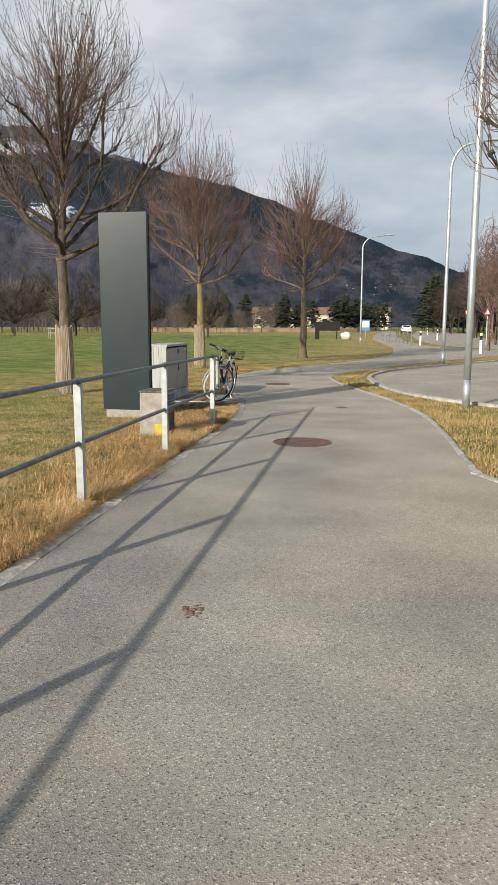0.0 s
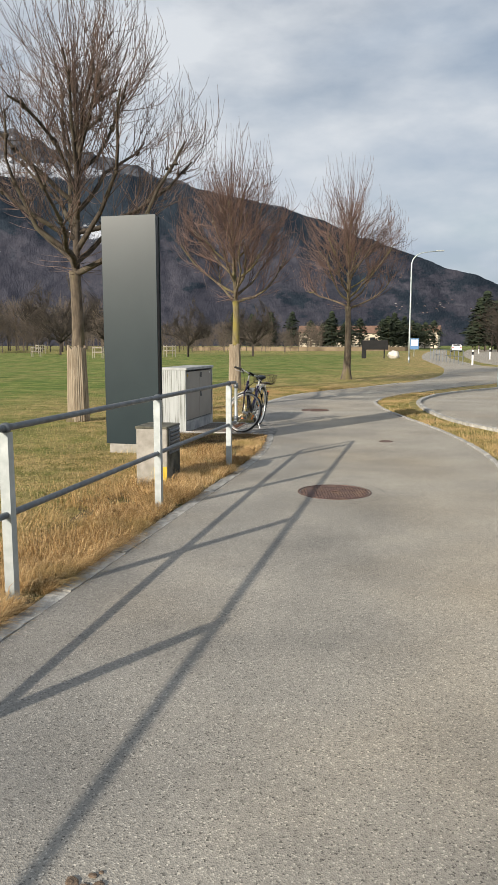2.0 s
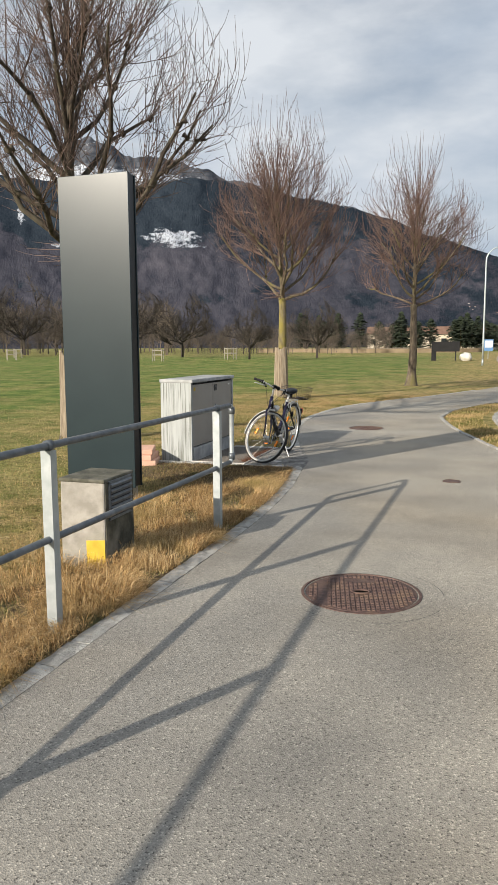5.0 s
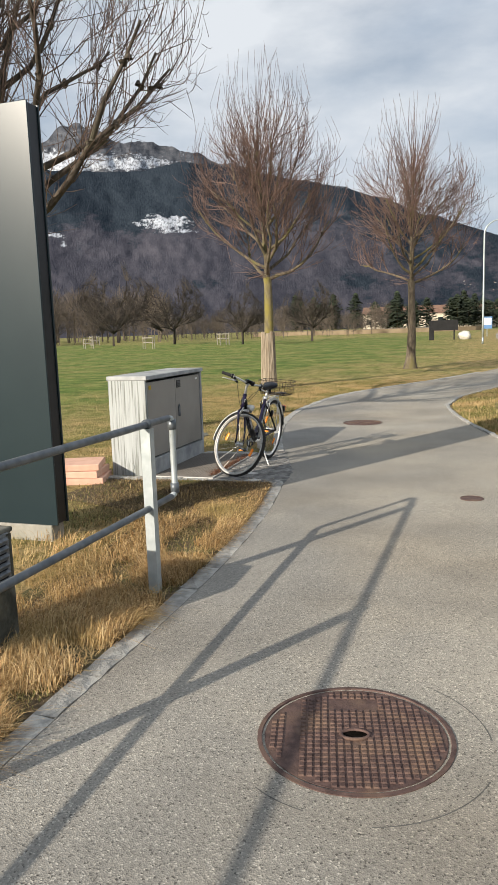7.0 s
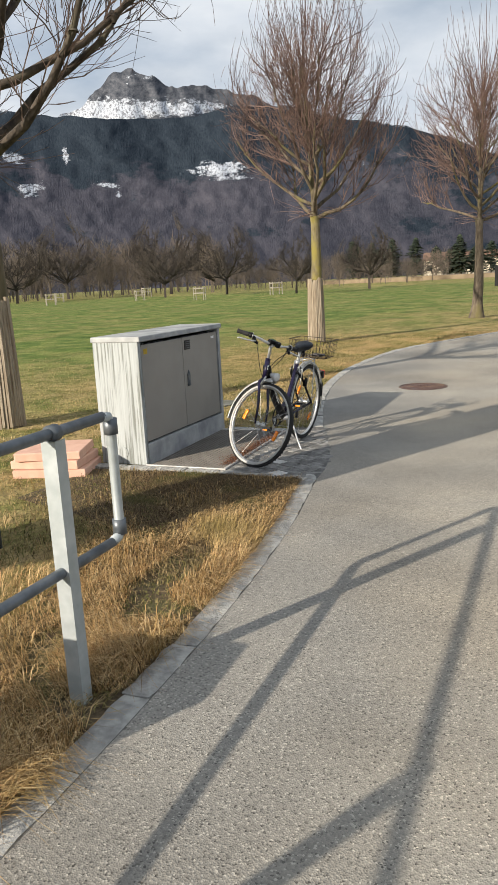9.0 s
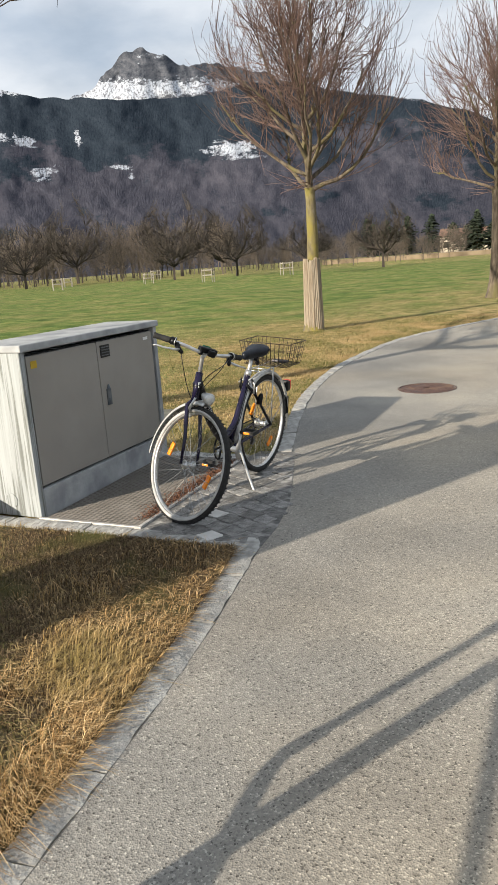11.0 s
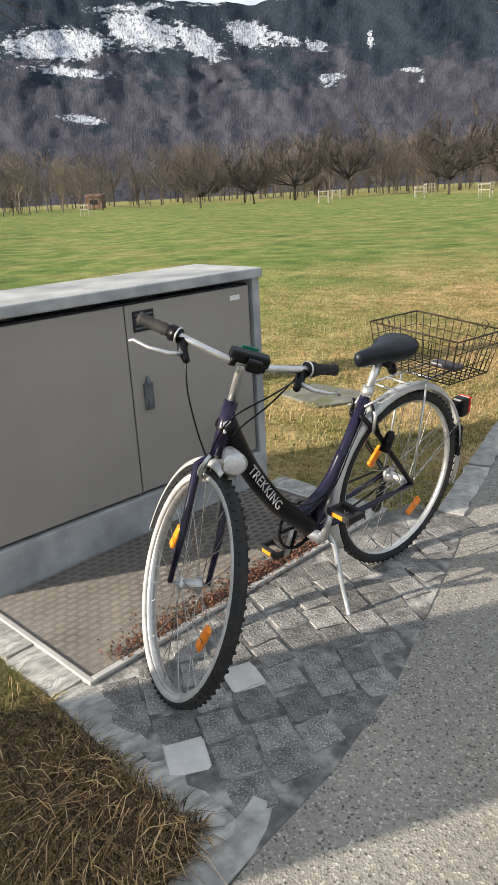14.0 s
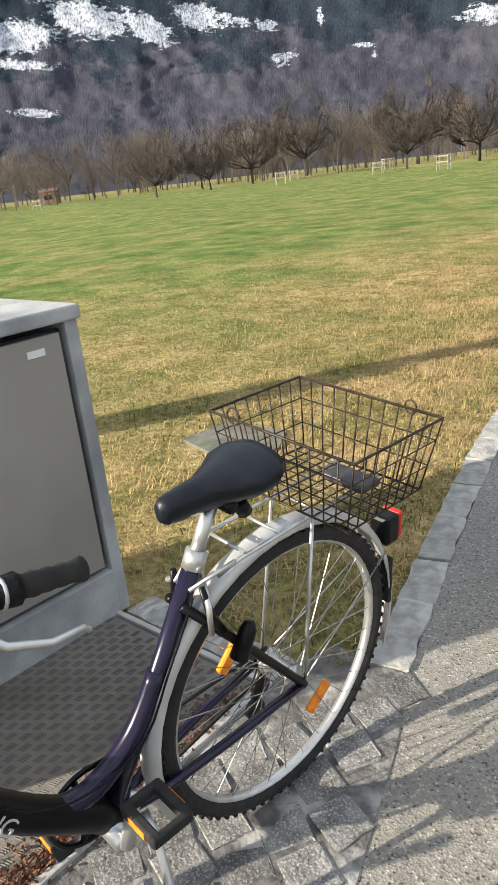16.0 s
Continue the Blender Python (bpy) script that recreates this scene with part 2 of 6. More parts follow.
POLE = mat("lamp_pole_zinc", (0.40, 0.46, 0.47), (0.50, 0.55, 0.56), 6, 0.45, 0.6, 0.03, 50)
SLATE = mat("anthracite_powder_coat", (0.011, 0.023, 0.029), (0.014, 0.027, 0.033), 3, 0.30, 0.0, 0.0, 200, spec=0.42)
BLACKM = mat("black_aluminium", (0.010, 0.011, 0.014), (0.016, 0.017, 0.021), 8, 0.4, 0.2, 0.02)
CONCRETE = mat("weathered_concrete", (0.25, 0.235, 0.205), (0.36, 0.34, 0.305), 12, 0.9, bump=0.35, bscale=70, c3=(0.26, 0.25, 0.20), c3scale=2.5)
CABGREY = mat("grey_cabinet_paint", (0.295, 0.275, 0.245), (0.322, 0.302, 0.272), 4, 0.5, 0.0, 0.03, 120, c3=(0.262, 0.246, 0.22), c3scale=2)
CABBODY = mat("cabinet_concrete_body", (0.33, 0.34, 0.34), (0.44, 0.45, 0.45), 10, 0.85, bump=0.25, bscale=60, c3=(0.24, 0.25, 0.26), c3scale=3)
PEEL = mat("streaked_white_paint", (0.42, 0.445, 0.445), (0.35, 0.372, 0.372), 7, 0.75, bump=0.2, bscale=60, c3=(0.17, 0.18, 0.165), c3scale=9.0, c3at=0.54, stretch=(7, 7, 0.22))
PINK = mat("pink_foam_board", (0.62, 0.36, 0.27), (0.70, 0.44, 0.33), 9, 0.9, bump=0.2)
BARK = mat("grey_brown_bark", (0.065, 0.050, 0.037), (0.16, 0.128, 0.092), 14, 0.95, bump=0.9, bscale=30, c3=(0.13, 0.112, 0.045), c3scale=2.2, c3at=0.56, stretch=(1, 1, 0.3))
TWIG = mat("reddish_twigs", (0.066, 0.038, 0.031), (0.185, 0.116, 0.092), 2.5, 0.85, bump=0.0)
BARK_LICHEN = mat("lichen_yellow_bark", (0.10, 0.080, 0.055), (0.19, 0.16, 0.11), 14, 0.95, bump=0.9, bscale=30, c3=(0.21, 0.175, 0.045), c3scale=3.4, c3at=0.50, stretch=(1, 1, 0.5))
BARK_DARK = mat("dark_wet_bark", (0.028, 0.022, 0.017), (0.085, 0.066, 0.050), 16, 0.95, bump=0.9, bscale=26, c3=(0.10, 0.088, 0.060), c3scale=2.2, c3at=0.58, stretch=(1, 1, 0.4))
TWIG_NEAR = mat("dark_brown_twigs", (0.055, 0.036, 0.029), (0.175, 0.118, 0.095), 2.5, 0.85, bump=0.0)
TWIG_FAR = mat("bare_brown_twigs", (0.052, 0.042, 0.033), (0.130, 0.104, 0.080), 0.06, 0.9, bump=0.0)
TWIG_DARK = mat("dark_fruit_tree_bark", (0.022, 0.018, 0.014), (0.055, 0.043, 0.033), 0.8, 0.9, bump=0.0)
REED = mat("split_reed_mat", (0.25, 0.205, 0.15), (0.40, 0.335, 0.25), 20, 0.9, bump=0.5, bscale=50, c3=(0.20, 0.15, 0.10), c3scale=9, stretch=(3, 3, 0.2))
IRON = mat("rusty_cast_iron", (0.085, 0.052, 0.045), (0.150, 0.094, 0.080), 25, 0.7, 0.4, 0.3, 90, c3=(0.17, 0.11, 0.08), c3scale=6)
def blade_material(name, stops, patch, scale=1.1, at=0.52):
    """Grass blades that differ one from the next and from patch to patch."""
    m = bpy.data.materials.new(name)
    m.use_nodes = True
    n, l = m.node_tree.nodes, m.node_tree.links
    b = n["Principled BSDF"]
    b.inputs["Roughness"].default_value, b.inputs["Specular IOR Level"].default_value = 0.8, 0.15
    geo, t = n.new("ShaderNodeNewGeometry"), n.new("ShaderNodeTexCoord")
    own = n.new("ShaderNodeValToRGB")
    els = own.color_ramp.elements
    els[0].color, els[1].color = (*stops[0], 1), (*stops[-1], 1)
    for k, c in enumerate(stops[1:-1]):
        els.new((k + 1) / (len(stops) - 1)).color = (*c, 1)
    l.new(geo.outputs["Random Per Island"], own.inputs["Fac"])
    k = n.new("ShaderNodeTexNoise")
    k.inputs["Scale"].default_value, k.inputs["Detail"].default_value = scale, 8
    l.new(t.outputs["Object"], k.inputs["Vector"])
    r = n.new("ShaderNodeMapRange")
    r.inputs["From Min"].default_value, r.inputs["From Max"].default_value = at - 0.08, at + 0.1
    l.new(k.outputs["Fac"], r.inputs["Value"])
    tint = n.new("ShaderNodeMix")
    tint.data_type = "RGBA"
    tint.inputs["B"].default_value = (*patch, 1)
    part_of = n.new("ShaderNodeMath")
    part_of.operation = "MULTIPLY"
    part_of.inputs[1].default_value = 0.75
    l.new(r.outputs["Result"], part_of.inputs[0])
    l.new(part_of.outputs["Value"], tint.inputs["Factor"])
    l.new(own.outputs["Color"], tint.inputs["A"])
    l.new(tint.outputs["Result"], b.inputs["Base Color"])
    return m


STRAW = blade_material("straw_blades", ((0.12, 0.070, 0.029), (0.37, 0.228, 0.093), (0.57, 0.38, 0.175), (0.75, 0.56, 0.31)), (0.24, 0.19, 0.065), 1.3, 0.61)
GREENB = blade_material("short_grass_blades", ((0.055, 0.068, 0.016), (0.150, 0.155, 0.044), (0.28, 0.230, 0.090), (0.47, 0.355, 0.185)), (0.48, 0.335, 0.17), 1.3, 0.50)
WITHERED = blade_material("withered_dark_plants", ((0.030, 0.021, 0.013), (0.095, 0.064, 0.035), (0.18, 0.125, 0.068), (0.34, 0.245, 0.14)), (0.12, 0.125, 0.038), 2.3, 0.60)
FIR = mat("dark_conifer_needles", (0.012, 0.022, 0.012), (0.035, 0.05, 0.022), 0.8, 0.95, bump=0)
WHITEP = mat("white_plastic", (0.70, 0.70, 0.68), (0.78, 0.78, 0.76), 6, 0.5, bump=0.02)
# brown thatch, coloured darker to give the shade in gaps between blades
SHADED_THATCH = mat("shade_darkened_thatch", (0.055, 0.040, 0.020), (0.15, 0.105, 0.055), 40, 0.95, bump=0.8, bscale=80, c3=(0.09, 0.085, 0.03), c3scale=3)
SOIL = mat("dark_soil", (0.060, 0.045, 0.03), (0.13, 0.10, 0.07), 20, 0.95, bump=0.6, bscale=60)


# ---- mesh helpers ----
def finish(name, bm, material, smooth=False):
    me = bpy.data.meshes.new(name)
    bm.normal_update()
    bm.to_mesh(me)
    bm.free()
    me.materials.append(material)
    if smooth:
        me.shade_smooth()
    return me


def part(name, bm, material, parent=None, label="", smooth=False):
    ob = new(name, finish(name, bm, material, smooth))
    if parent is not None:
        ob.parent = parent
    return tagged(ob, label)


def thing(name, m, label, category, group="", kind=""):
    ob = new(name)
    ob.empty_display_size = 0.1
    ob.matrix_world = m
    return tagged(ob, label, category, group, kind)


def box(bm, c, s, bevel=0.0, m=None):
    made = bmesh.ops.create_cube(bm, size=1.0)["verts"]
    bmesh.ops.scale(bm, vec=s, verts=made)
    if bevel:
        edges = list({e for v in made for e in v.link_edges})
        made = list({v for f in bmesh.ops.bevel(bm, geom=edges, offset=bevel, segments=2, affect="EDGES", profile=0.5)["faces"] for v in f.verts})
    mm = Matrix.Translation(c) if m is None else m @ Matrix.Translation(c)
    bmesh.ops.transform(bm, matrix=mm, verts=made)
    return bm


def tube(bm, pts, radii, n=8, closed=False, cap=True):
    pts = [Vector(p) for p in pts]
    if not isinstance(radii, (list, tuple)):
        radii = [radii] * len(pts)
    rings, ref = [], None
    k = len(pts)
    for i, p in enumerate(pts):
        a = pts[i - 1] if i > 0 else (pts[-1] if closed else p)
        b = pts[i + 1] if i < k - 1 else (pts[0] if closed else p)
        d = (b - a).normalized()
        if ref is None:
            ref = d.orthogonal().normalized()
        ref = (ref - d * ref.dot(d)).normalized()
        side = d.cross(ref)
        rings.append([bm.verts.new(p + (ref * math.cos(q) + side * math.sin(q)) * radii[i]) for q in (2 * math.pi * j / n for j in range(n))])
    for i in range(k if closed else k - 1):
        r0, r1 = rings[i], rings[(i + 1) % k]
        for j in range(n):
            bm.faces.new((r0[j], r0[(j + 1) % n], r1[(j + 1) % n], r1[j]))
    if cap and not closed:
        bm.faces.new(rings[0][::-1])
        bm.faces.new(rings[-1])
    return bm


def circle(c, u, v, r, n=32):
    c, u, v = Vector(c), Vector(u), Vector(v)
    return [c + (u * math.cos(q) + v * math.sin(q)) * r for q in (2 * math.pi * i / n for i in range(n))]


def slab(bm, outline, z0, z1):
    low = [bm.verts.new((x, y, z0)) for x, y in outline]
    top = [bm.verts.new((x, y, z1)) for x, y in outline]
    f = bm.faces.new(top)
    if f.calc_area() and f.normal.z < 0:
        f.normal_flip()
    for i in range(len(outline)):
        j = (i + 1) % len(outline)
        bm.faces.new((low[i], low[j], top[j], top[i]))
    bmesh.ops.recalc_face_normals(bm, faces=bm.faces[:])
    return bm


def smooth_line(pts, step=0.5):
    """Points along a rounded line through pts."""
    out = []
    for i in range(len(pts) - 1):
        p0, p1, p2, p3 = (Vector(pts[max(0, min(len(pts) - 1, i + k))]) for k in (-1, 0, 1, 2))
        n = max(1, int((p2 - p1).length / step))
        for j in range(n):
            t = j / n
            out.append(0.5 * (2 * p1 + (p2 - p0) * t + (2 * p0 - 5 * p1 + 4 * p2 - p3) * t * t + (3 * p1 - p0 - 3 * p2 + p3) * t ** 3))
    out.append(Vector(pts[-1]))
    return [tuple(p) for p in out]


def raw_mesh(name, verts, faces, material, smooth=False):
    me = bpy.data.meshes.new(name)
    verts, faces = np.asarray(verts, dtype=np.float32), np.asarray(faces, dtype=np.int32)
    k = faces.shape[1]
    me.vertices.add(len(verts))
    me.vertices.foreach_set("co", verts.ravel())
    me.loops.add(faces.size)
    me.loops.foreach_set("vertex_index", faces.ravel())
    me.polygons.add(len(faces))
    me.polygons.foreach_set("loop_start", np.arange(len(faces), dtype=np.int32) * k)
    me.polygons.foreach_set("use_smooth", np.full(len(faces), smooth))
    me.update(calc_edges=True)
    me.validate()
    me.materials.append(material)
    return me


# ---- ground ----
LEFT_EDGE = smooth_line([(0.13, -4), (0.15, 3.8), (0.17, 6.0), (0.21, 8.2), (0.25, 10.2), (0.22, 11.4), (0.12, 12.5), (-0.01, 13.35), (-0.12, 14.0),
                         (-0.40, 14.85), (-0.81, 16.3), (-1.10, 17.6), (-1.28, 19.2), (-1.27, 20.6), (-1.05, 22.6), (-0.35, 24.4), (0.9, 27.2),
                         (2.3, 31.2), (3.4, 36.0), (3.9, 42), (4.1, 50), (3.6, 66), (3.4, 82), (4.5, 120), (8, 180)], 0.45)
RIGHT_EDGE = smooth_line([(12, 6.55), (5, 6.6), (3.45, 6.75), (3.2, 7.3), (3.15, 9.6), (3.05, 12.0), (2.62, 14.4), (2.05, 16.4), (1.55, 18.3), (1.26, 20.0),
                          (1.28, 20.9), (1.6, 22.6), (3.2, 26.6), (5.3, 30.5), (7.8, 35.3), (11, 39.5), (16, 43)], 0.45)
BAY = smooth_line([(16, 41), (11, 36.5), (7.6, 31.0), (4.9, 26.9), (3.2, 24.1), (2.42, 21.6), (2.32, 19.3), (2.86, 16.2), (3.9, 14.1), (5.4, 12.9), (8, 12.2), (16, 12)], 0.5)


def dist_to(line, xs, ys):
    d = np.full(xs.shape, 1e9)
    for x, y in line:
        d = np.minimum(d, np.hypot(xs - x, ys - y))
    return d


def relief(x, y):
    """Gentle swells of the meadow, away from the paths."""
    x, y = np.asarray(x, float), np.asarray(y, float)
    fade = np.clip((-7.0 - x) / 12, 0, 1) * np.clip((230 - y) / 60, 0, 1)
    return fade * (0.11 * np.sin(x * 0.21 + y * 0.13) * np.sin(y * 0.17 - x * 0.05 + 1.0) + 0.07 * np.sin(y * 0.41 + x * 0.29 + 0.6) - 0.05)


def build_ground():
    xs = np.concatenate([np.linspace(-4000, -140, 12), np.linspace(-120, -16, 80), np.linspace(-15, 8, 60), np.linspace(9, 60, 26), np.linspace(90, 4000, 10)])
    ys = np.concatenate([np.linspace(-4000, -60, 8), np.linspace(-40, 0, 14), np.linspace(0.5, 40, 90), np.linspace(41, 150, 90), np.linspace(200, 4500, 12)])
    gx, gy = np.meshgrid(xs, ys)
    z = -0.012 + relief(gx, gy)
    verts = np.stack([gx, gy, z], -1).reshape(-1, 3)
    w, h = len(xs), len(ys)
    i = (np.arange(h - 1)[:, None] * w + np.arange(w - 1)[None, :]).ravel()
    me = raw_mesh("ground", verts, np.stack([i, i + 1, i + w + 1, i + w], -1), MEADOW)
    d = np.minimum(dist_to(LEFT_EDGE[::2], gx, gy), dist_to(RIGHT_EDGE[::2], gx, gy))
    dry = np.clip(1.0 - d / 9.0, 0.10, 1.0)
    dry = np.maximum(dry, np.clip((gy - 92) / 40, 0, 0.5) * (gx < 4))
    at = me.attributes.new("dry", "FLOAT", "POINT")
    at.data.foreach_set("value", dry.ravel().astype(np.float32))
    return tagged(new("ground", me), "flat meadow of green and straw-coloured winter grass", "ground", kind="structure")


build_ground()

bm = bmesh.new()
slab(bm, LEFT_EDGE + [(10.5, 180), (7.6, 120), (6.2, 82), (6.3, 66), (6.9, 52), (9.5, 46.0)] + RIGHT_EDGE[::-1] + [(12, -4)], -0.05, 0.0)
tagged(part("pavement", bm, ASPHALT), "pale grey weathered asphalt foot and cycle path", "path", kind="structure")
bm = bmesh.new()
slab(bm, BAY + [(60, 12), (60, 40), (30, 41)], -0.05, -0.004)
tagged(part("road", bm, ROAD), "grey asphalt bus bay beside the grass island", "road", kind="structure")
bm = bmesh.new()
slab(bm, smooth_line([(16.1, 41.2), (10.5, 47), (8.2, 54), (7.6, 66), (8.4, 90), (11, 130), (17, 200)], 2) + [(26, 200), (20, 130), (16.5, 90), (15.5, 66), (17, 52), (30, 41.2)], -0.05, -0.006)
tagged(part("road", bm, ROAD), "grey asphalt main road running towards the hills", "road", kind="structure")


# ---- mountains ----
def bell(a, e, a0, e0, wa, we):
    return np.exp(-((a - a0) / wa) ** 2 - ((e - e0) / we) ** 2)


# snowy clearings: heading, elevation, half width, half height, slope, strength
CLEARINGS = ((-46.6, 10.1, 1.5, 0.7, -0.45, 1.2), (-50.6, 10.9, 2.0, 0.9, -0.2, 1.25), (-56.2, 10.2, 3.0, 0.8, 0.0, 1.2), (-55.6, 8.6, 2.4, 0.3, -0.1, 1.0),
             (-42.9, 10.4, 1.5, 0.75, -0.2, 1.1), (-40.6, 10.0, 1.4, 0.35, -0.3, 0.9), (-38.4, 9.45, 0.75, 0.32, -0.2, 1.15), (-34.6, 9.5, 0.22, 0.45, 0.0, 1.0),
             (-37.3, 7.35, 1.1, 0.42, 0.1, 0.85), (-31.7, 7.5, 0.8, 0.18, -0.2, 0.9), (-31.0, 6.9, 0.2, 0.5, 0.0, 0.8), (-23.4, 8.3, 1.9, 0.5, 0.0, 1.0),
             (-22.4, 7.7, 1.6, 0.2, 0.0, 0.85), (-55.0, 5.6, 1.5, 0.3, -0.15, 0.95), (-40.2, 12.55, 2.0, 0.22, 0.0, 1.1), (-46.0, 12.3, 2.2, 0.16, 0.0, 0.75),
             (-51.0, 12.3, 3.0, 0.25, 0.0, 0.9), (-10.6, 10.6, 2.0, 0.22, -0.2, 0.8), (-13.0, 8.1, 2.6, 0.18, 0.0, 0.5), (-8.0, 7.2, 2.2, 0.2, 0.0, 0.45))


def mountain(name, skyline, r_foot, r_ridge, label, rocky=False, seed=3):
    az = np.linspace(-80, 62, 720)
    u = np.linspace(0, 1, 110)
    e_top = np.interp(az, [p[0] for p in skyline], [p[1] for p in skyline])
    rough = np.array([noise.fractal(Vector((a * (0.7 if rocky else 0.55), seed, 0)), 0.62 if rocky else 0.9, 2.1, 7) for a in az])
    e_top = e_top + rough * (0.24 if rocky else 0.16)
    A, U = np.meshgrid(az, u)
    E = e_top[None, :] * U ** 1.25
    R = r_foot + (r_ridge - r_foot) * U
    bumps = np.array([[noise.fractal(Vector((a * 0.16 + seed, q * 3.2, 1.3)), 0.8, 2.0, 5) for a in az] for q in u])
    spurs = np.array([[abs(noise.fractal(Vector((a * 0.11 + q * 1.1 + seed, q * 0.9, 4.1)), 0.9, 2.0, 4)) for a in az] for q in u])
    R = R * (1 + (0.075 * bumps - 0.10 * spurs) * np.minimum(1, U * 4) * (1 - U * 0.6))
    x, y = R * np.sin(np.radians(A)), R * np.cos(np.radians(A))
    z = R * np.tan(np.radians(E)) - 2
    verts = np.stack([x, y, z], -1).reshape(-1, 3)
    w, h = len(az), len(u)
    i = (np.arange(h - 1)[:, None] * w + np.arange(w - 1)[None, :]).ravel()
    faces = np.stack([i, i + 1, i + w + 1, i + w], -1)
    me = raw_mesh(name, verts, faces, MOUNTAIN, True)
    uvl = me.uv_layers.new(name="UVMap")
    uvs = np.stack([A.ravel(), E.ravel()], -1)[faces.ravel()]
    uvl.data.foreach_set("uv", uvs.ravel().astype(np.float32))
    rock, pasture = np.zeros(A.shape), np.full(A.shape, -1.0)
    if rocky:
        snow = 0.02 + 1.1 * bell(A, E, -32.3, 12.3, 2.8, 0.85) + 0.75 * bell(A, E, -26.5, 12.5, 4.5, 0.6) + 0.35 * bell(A, E, -28.4, 14.6, 1.6, 0.5)
        conifer = np.full(A.shape, -1.0)
        rock[:] = 1.0
    else:
        snow = np.full(A.shape, -0.30)
        for a0, e0, wa, we, slope, much in CLEARINGS:
            snow = np.maximum(snow, -0.30 + 1.12 * much * bell(A, E - slope * (A - a0), a0, e0, wa * 1.55, we * 1.55))
        conifer = (np.clip((E - 6.2) / 5.5, 0, 1) * 1.15 + 0.5 * bell(A, E, -27, 10.0, 12, 2.2) + 0.55 * np.clip((A + 14) / 12, 0, 1)
                   + 0.4 * bell(A, E, -45, 6.2, 2.4, 0.8) + 0.35 * bell(A, E, -20, 4.4, 5, 0.6))
        pasture = -0.7 + 0.75 * bell(A, E, -12, 3.0, 8, 0.8) + 0.55 * bell(A, E, -30, 3.0, 3, 0.5)
    for key, v in (("snow", snow), ("conifer", conifer), ("rock", rock), ("pasture", pasture)):
        me.attributes.new(key, "FLOAT", "POINT").data.foreach_set("value", v.ravel().astype(np.float32))
    return tagged(new(name, me), label, "mountain", kind="structure")


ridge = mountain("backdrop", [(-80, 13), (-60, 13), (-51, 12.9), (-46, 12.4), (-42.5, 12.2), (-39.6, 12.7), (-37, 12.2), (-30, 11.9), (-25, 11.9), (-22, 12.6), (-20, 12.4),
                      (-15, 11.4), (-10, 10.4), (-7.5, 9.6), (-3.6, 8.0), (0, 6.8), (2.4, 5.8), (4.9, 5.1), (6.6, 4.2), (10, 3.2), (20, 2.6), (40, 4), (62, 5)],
         520, 2300, "wooded mountainside with bare brown forest, dark firs and snow patches, tinted blue for haze")
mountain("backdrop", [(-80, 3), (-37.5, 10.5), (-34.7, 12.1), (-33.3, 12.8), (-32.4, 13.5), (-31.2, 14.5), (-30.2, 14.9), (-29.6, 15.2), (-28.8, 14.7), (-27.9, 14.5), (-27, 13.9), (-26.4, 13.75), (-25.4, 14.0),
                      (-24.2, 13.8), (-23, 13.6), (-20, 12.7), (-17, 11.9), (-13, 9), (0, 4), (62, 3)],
         2700, 4200, "rocky grey summit streaked with snow, tinted blue for haze", True, 9)


# ---- bare trees ----
def twig_arrays(lines, n=3):
    """Tapered tubes along many lines, as vertices and quads."""
    vs, fs, base = [], [], 0
    for pts, r0, r1 in lines:
        p = np.asarray(pts, dtype=np.float64)
        k = len(p)
        d = np.gradient(p, axis=0)
        d /= np.linalg.norm(d, axis=1)[:, None] + 1e-9
        ref = np.array([0.31, 0.87, 0.38]) if abs(d[0][2]) > 0.8 else np.array([0.0, 0.1, 1.0])
        s = np.cross(d, ref)
        s /= np.linalg.norm(s, axis=1)[:, None] + 1e-9
        q = np.cross(d, s)
        rad = np.linspace(r0, r1, k)[:, None]
        ang = [2 * math.pi * j / n for j in range(n)]
        ring = np.stack([p + (s * math.cos(a) + q * math.sin(a)) * rad for a in ang], 1)
        vs.append(ring.reshape(-1, 3))
        for i in range(k - 1):
            for j in range(n):
                fs.append((base + i * n + j, base + i * n + (j + 1) % n, base + (i + 1) * n + (j + 1) % n, base + (i + 1) * n + j))
        base += k * n
    return np.concatenate(vs), np.array(fs, dtype=np.int32)


CROWN_H = [0.0, 0.06, 0.16, 0.36, 0.55, 0.75, 1.0, 1.3]
CROWN_R = [0.40, 0.66, 0.96, 1.06, 0.95, 0.66, 0.34, 0.28]


def rounded(lines, low, high, reach):
    """Draws branches in to the rounded outline of a crown."""
    out = []
    for pts, r0, r1 in lines:
        q = np.array(pts)
        h = (q[:, 2] - low) / (high - low)
        lim = reach * np.interp(h, CROWN_H, CROWN_R) * (0.82 + 0.34 * ((len(out) * 0.618) % 1.0))
        d = np.hypot(q[:, 0], q[:, 1]) + 1e-6
        k = np.where(h > -0.02, lim / (lim ** 5 + d ** 5) ** 0.2, 1.0)
        q[:, 0] *= k
        q[:, 1] *= k
        out.append((q, r0, r1))
    return out


def bent(rng, start, way, length, up, wob, k=5):
    """A line that starts along way and bends towards the sky."""
    p, d = np.array(start, float), np.array(way, float)
    d /= np.linalg.norm(d)
    out = [p.copy()]
    for i in range(k):
        d = d + np.array([0, 0, up]) + rng.normal(0, wob, 3)
        d /= np.linalg.norm(d)
        p = p + d * length / k
        out.append(p.copy())
    return out


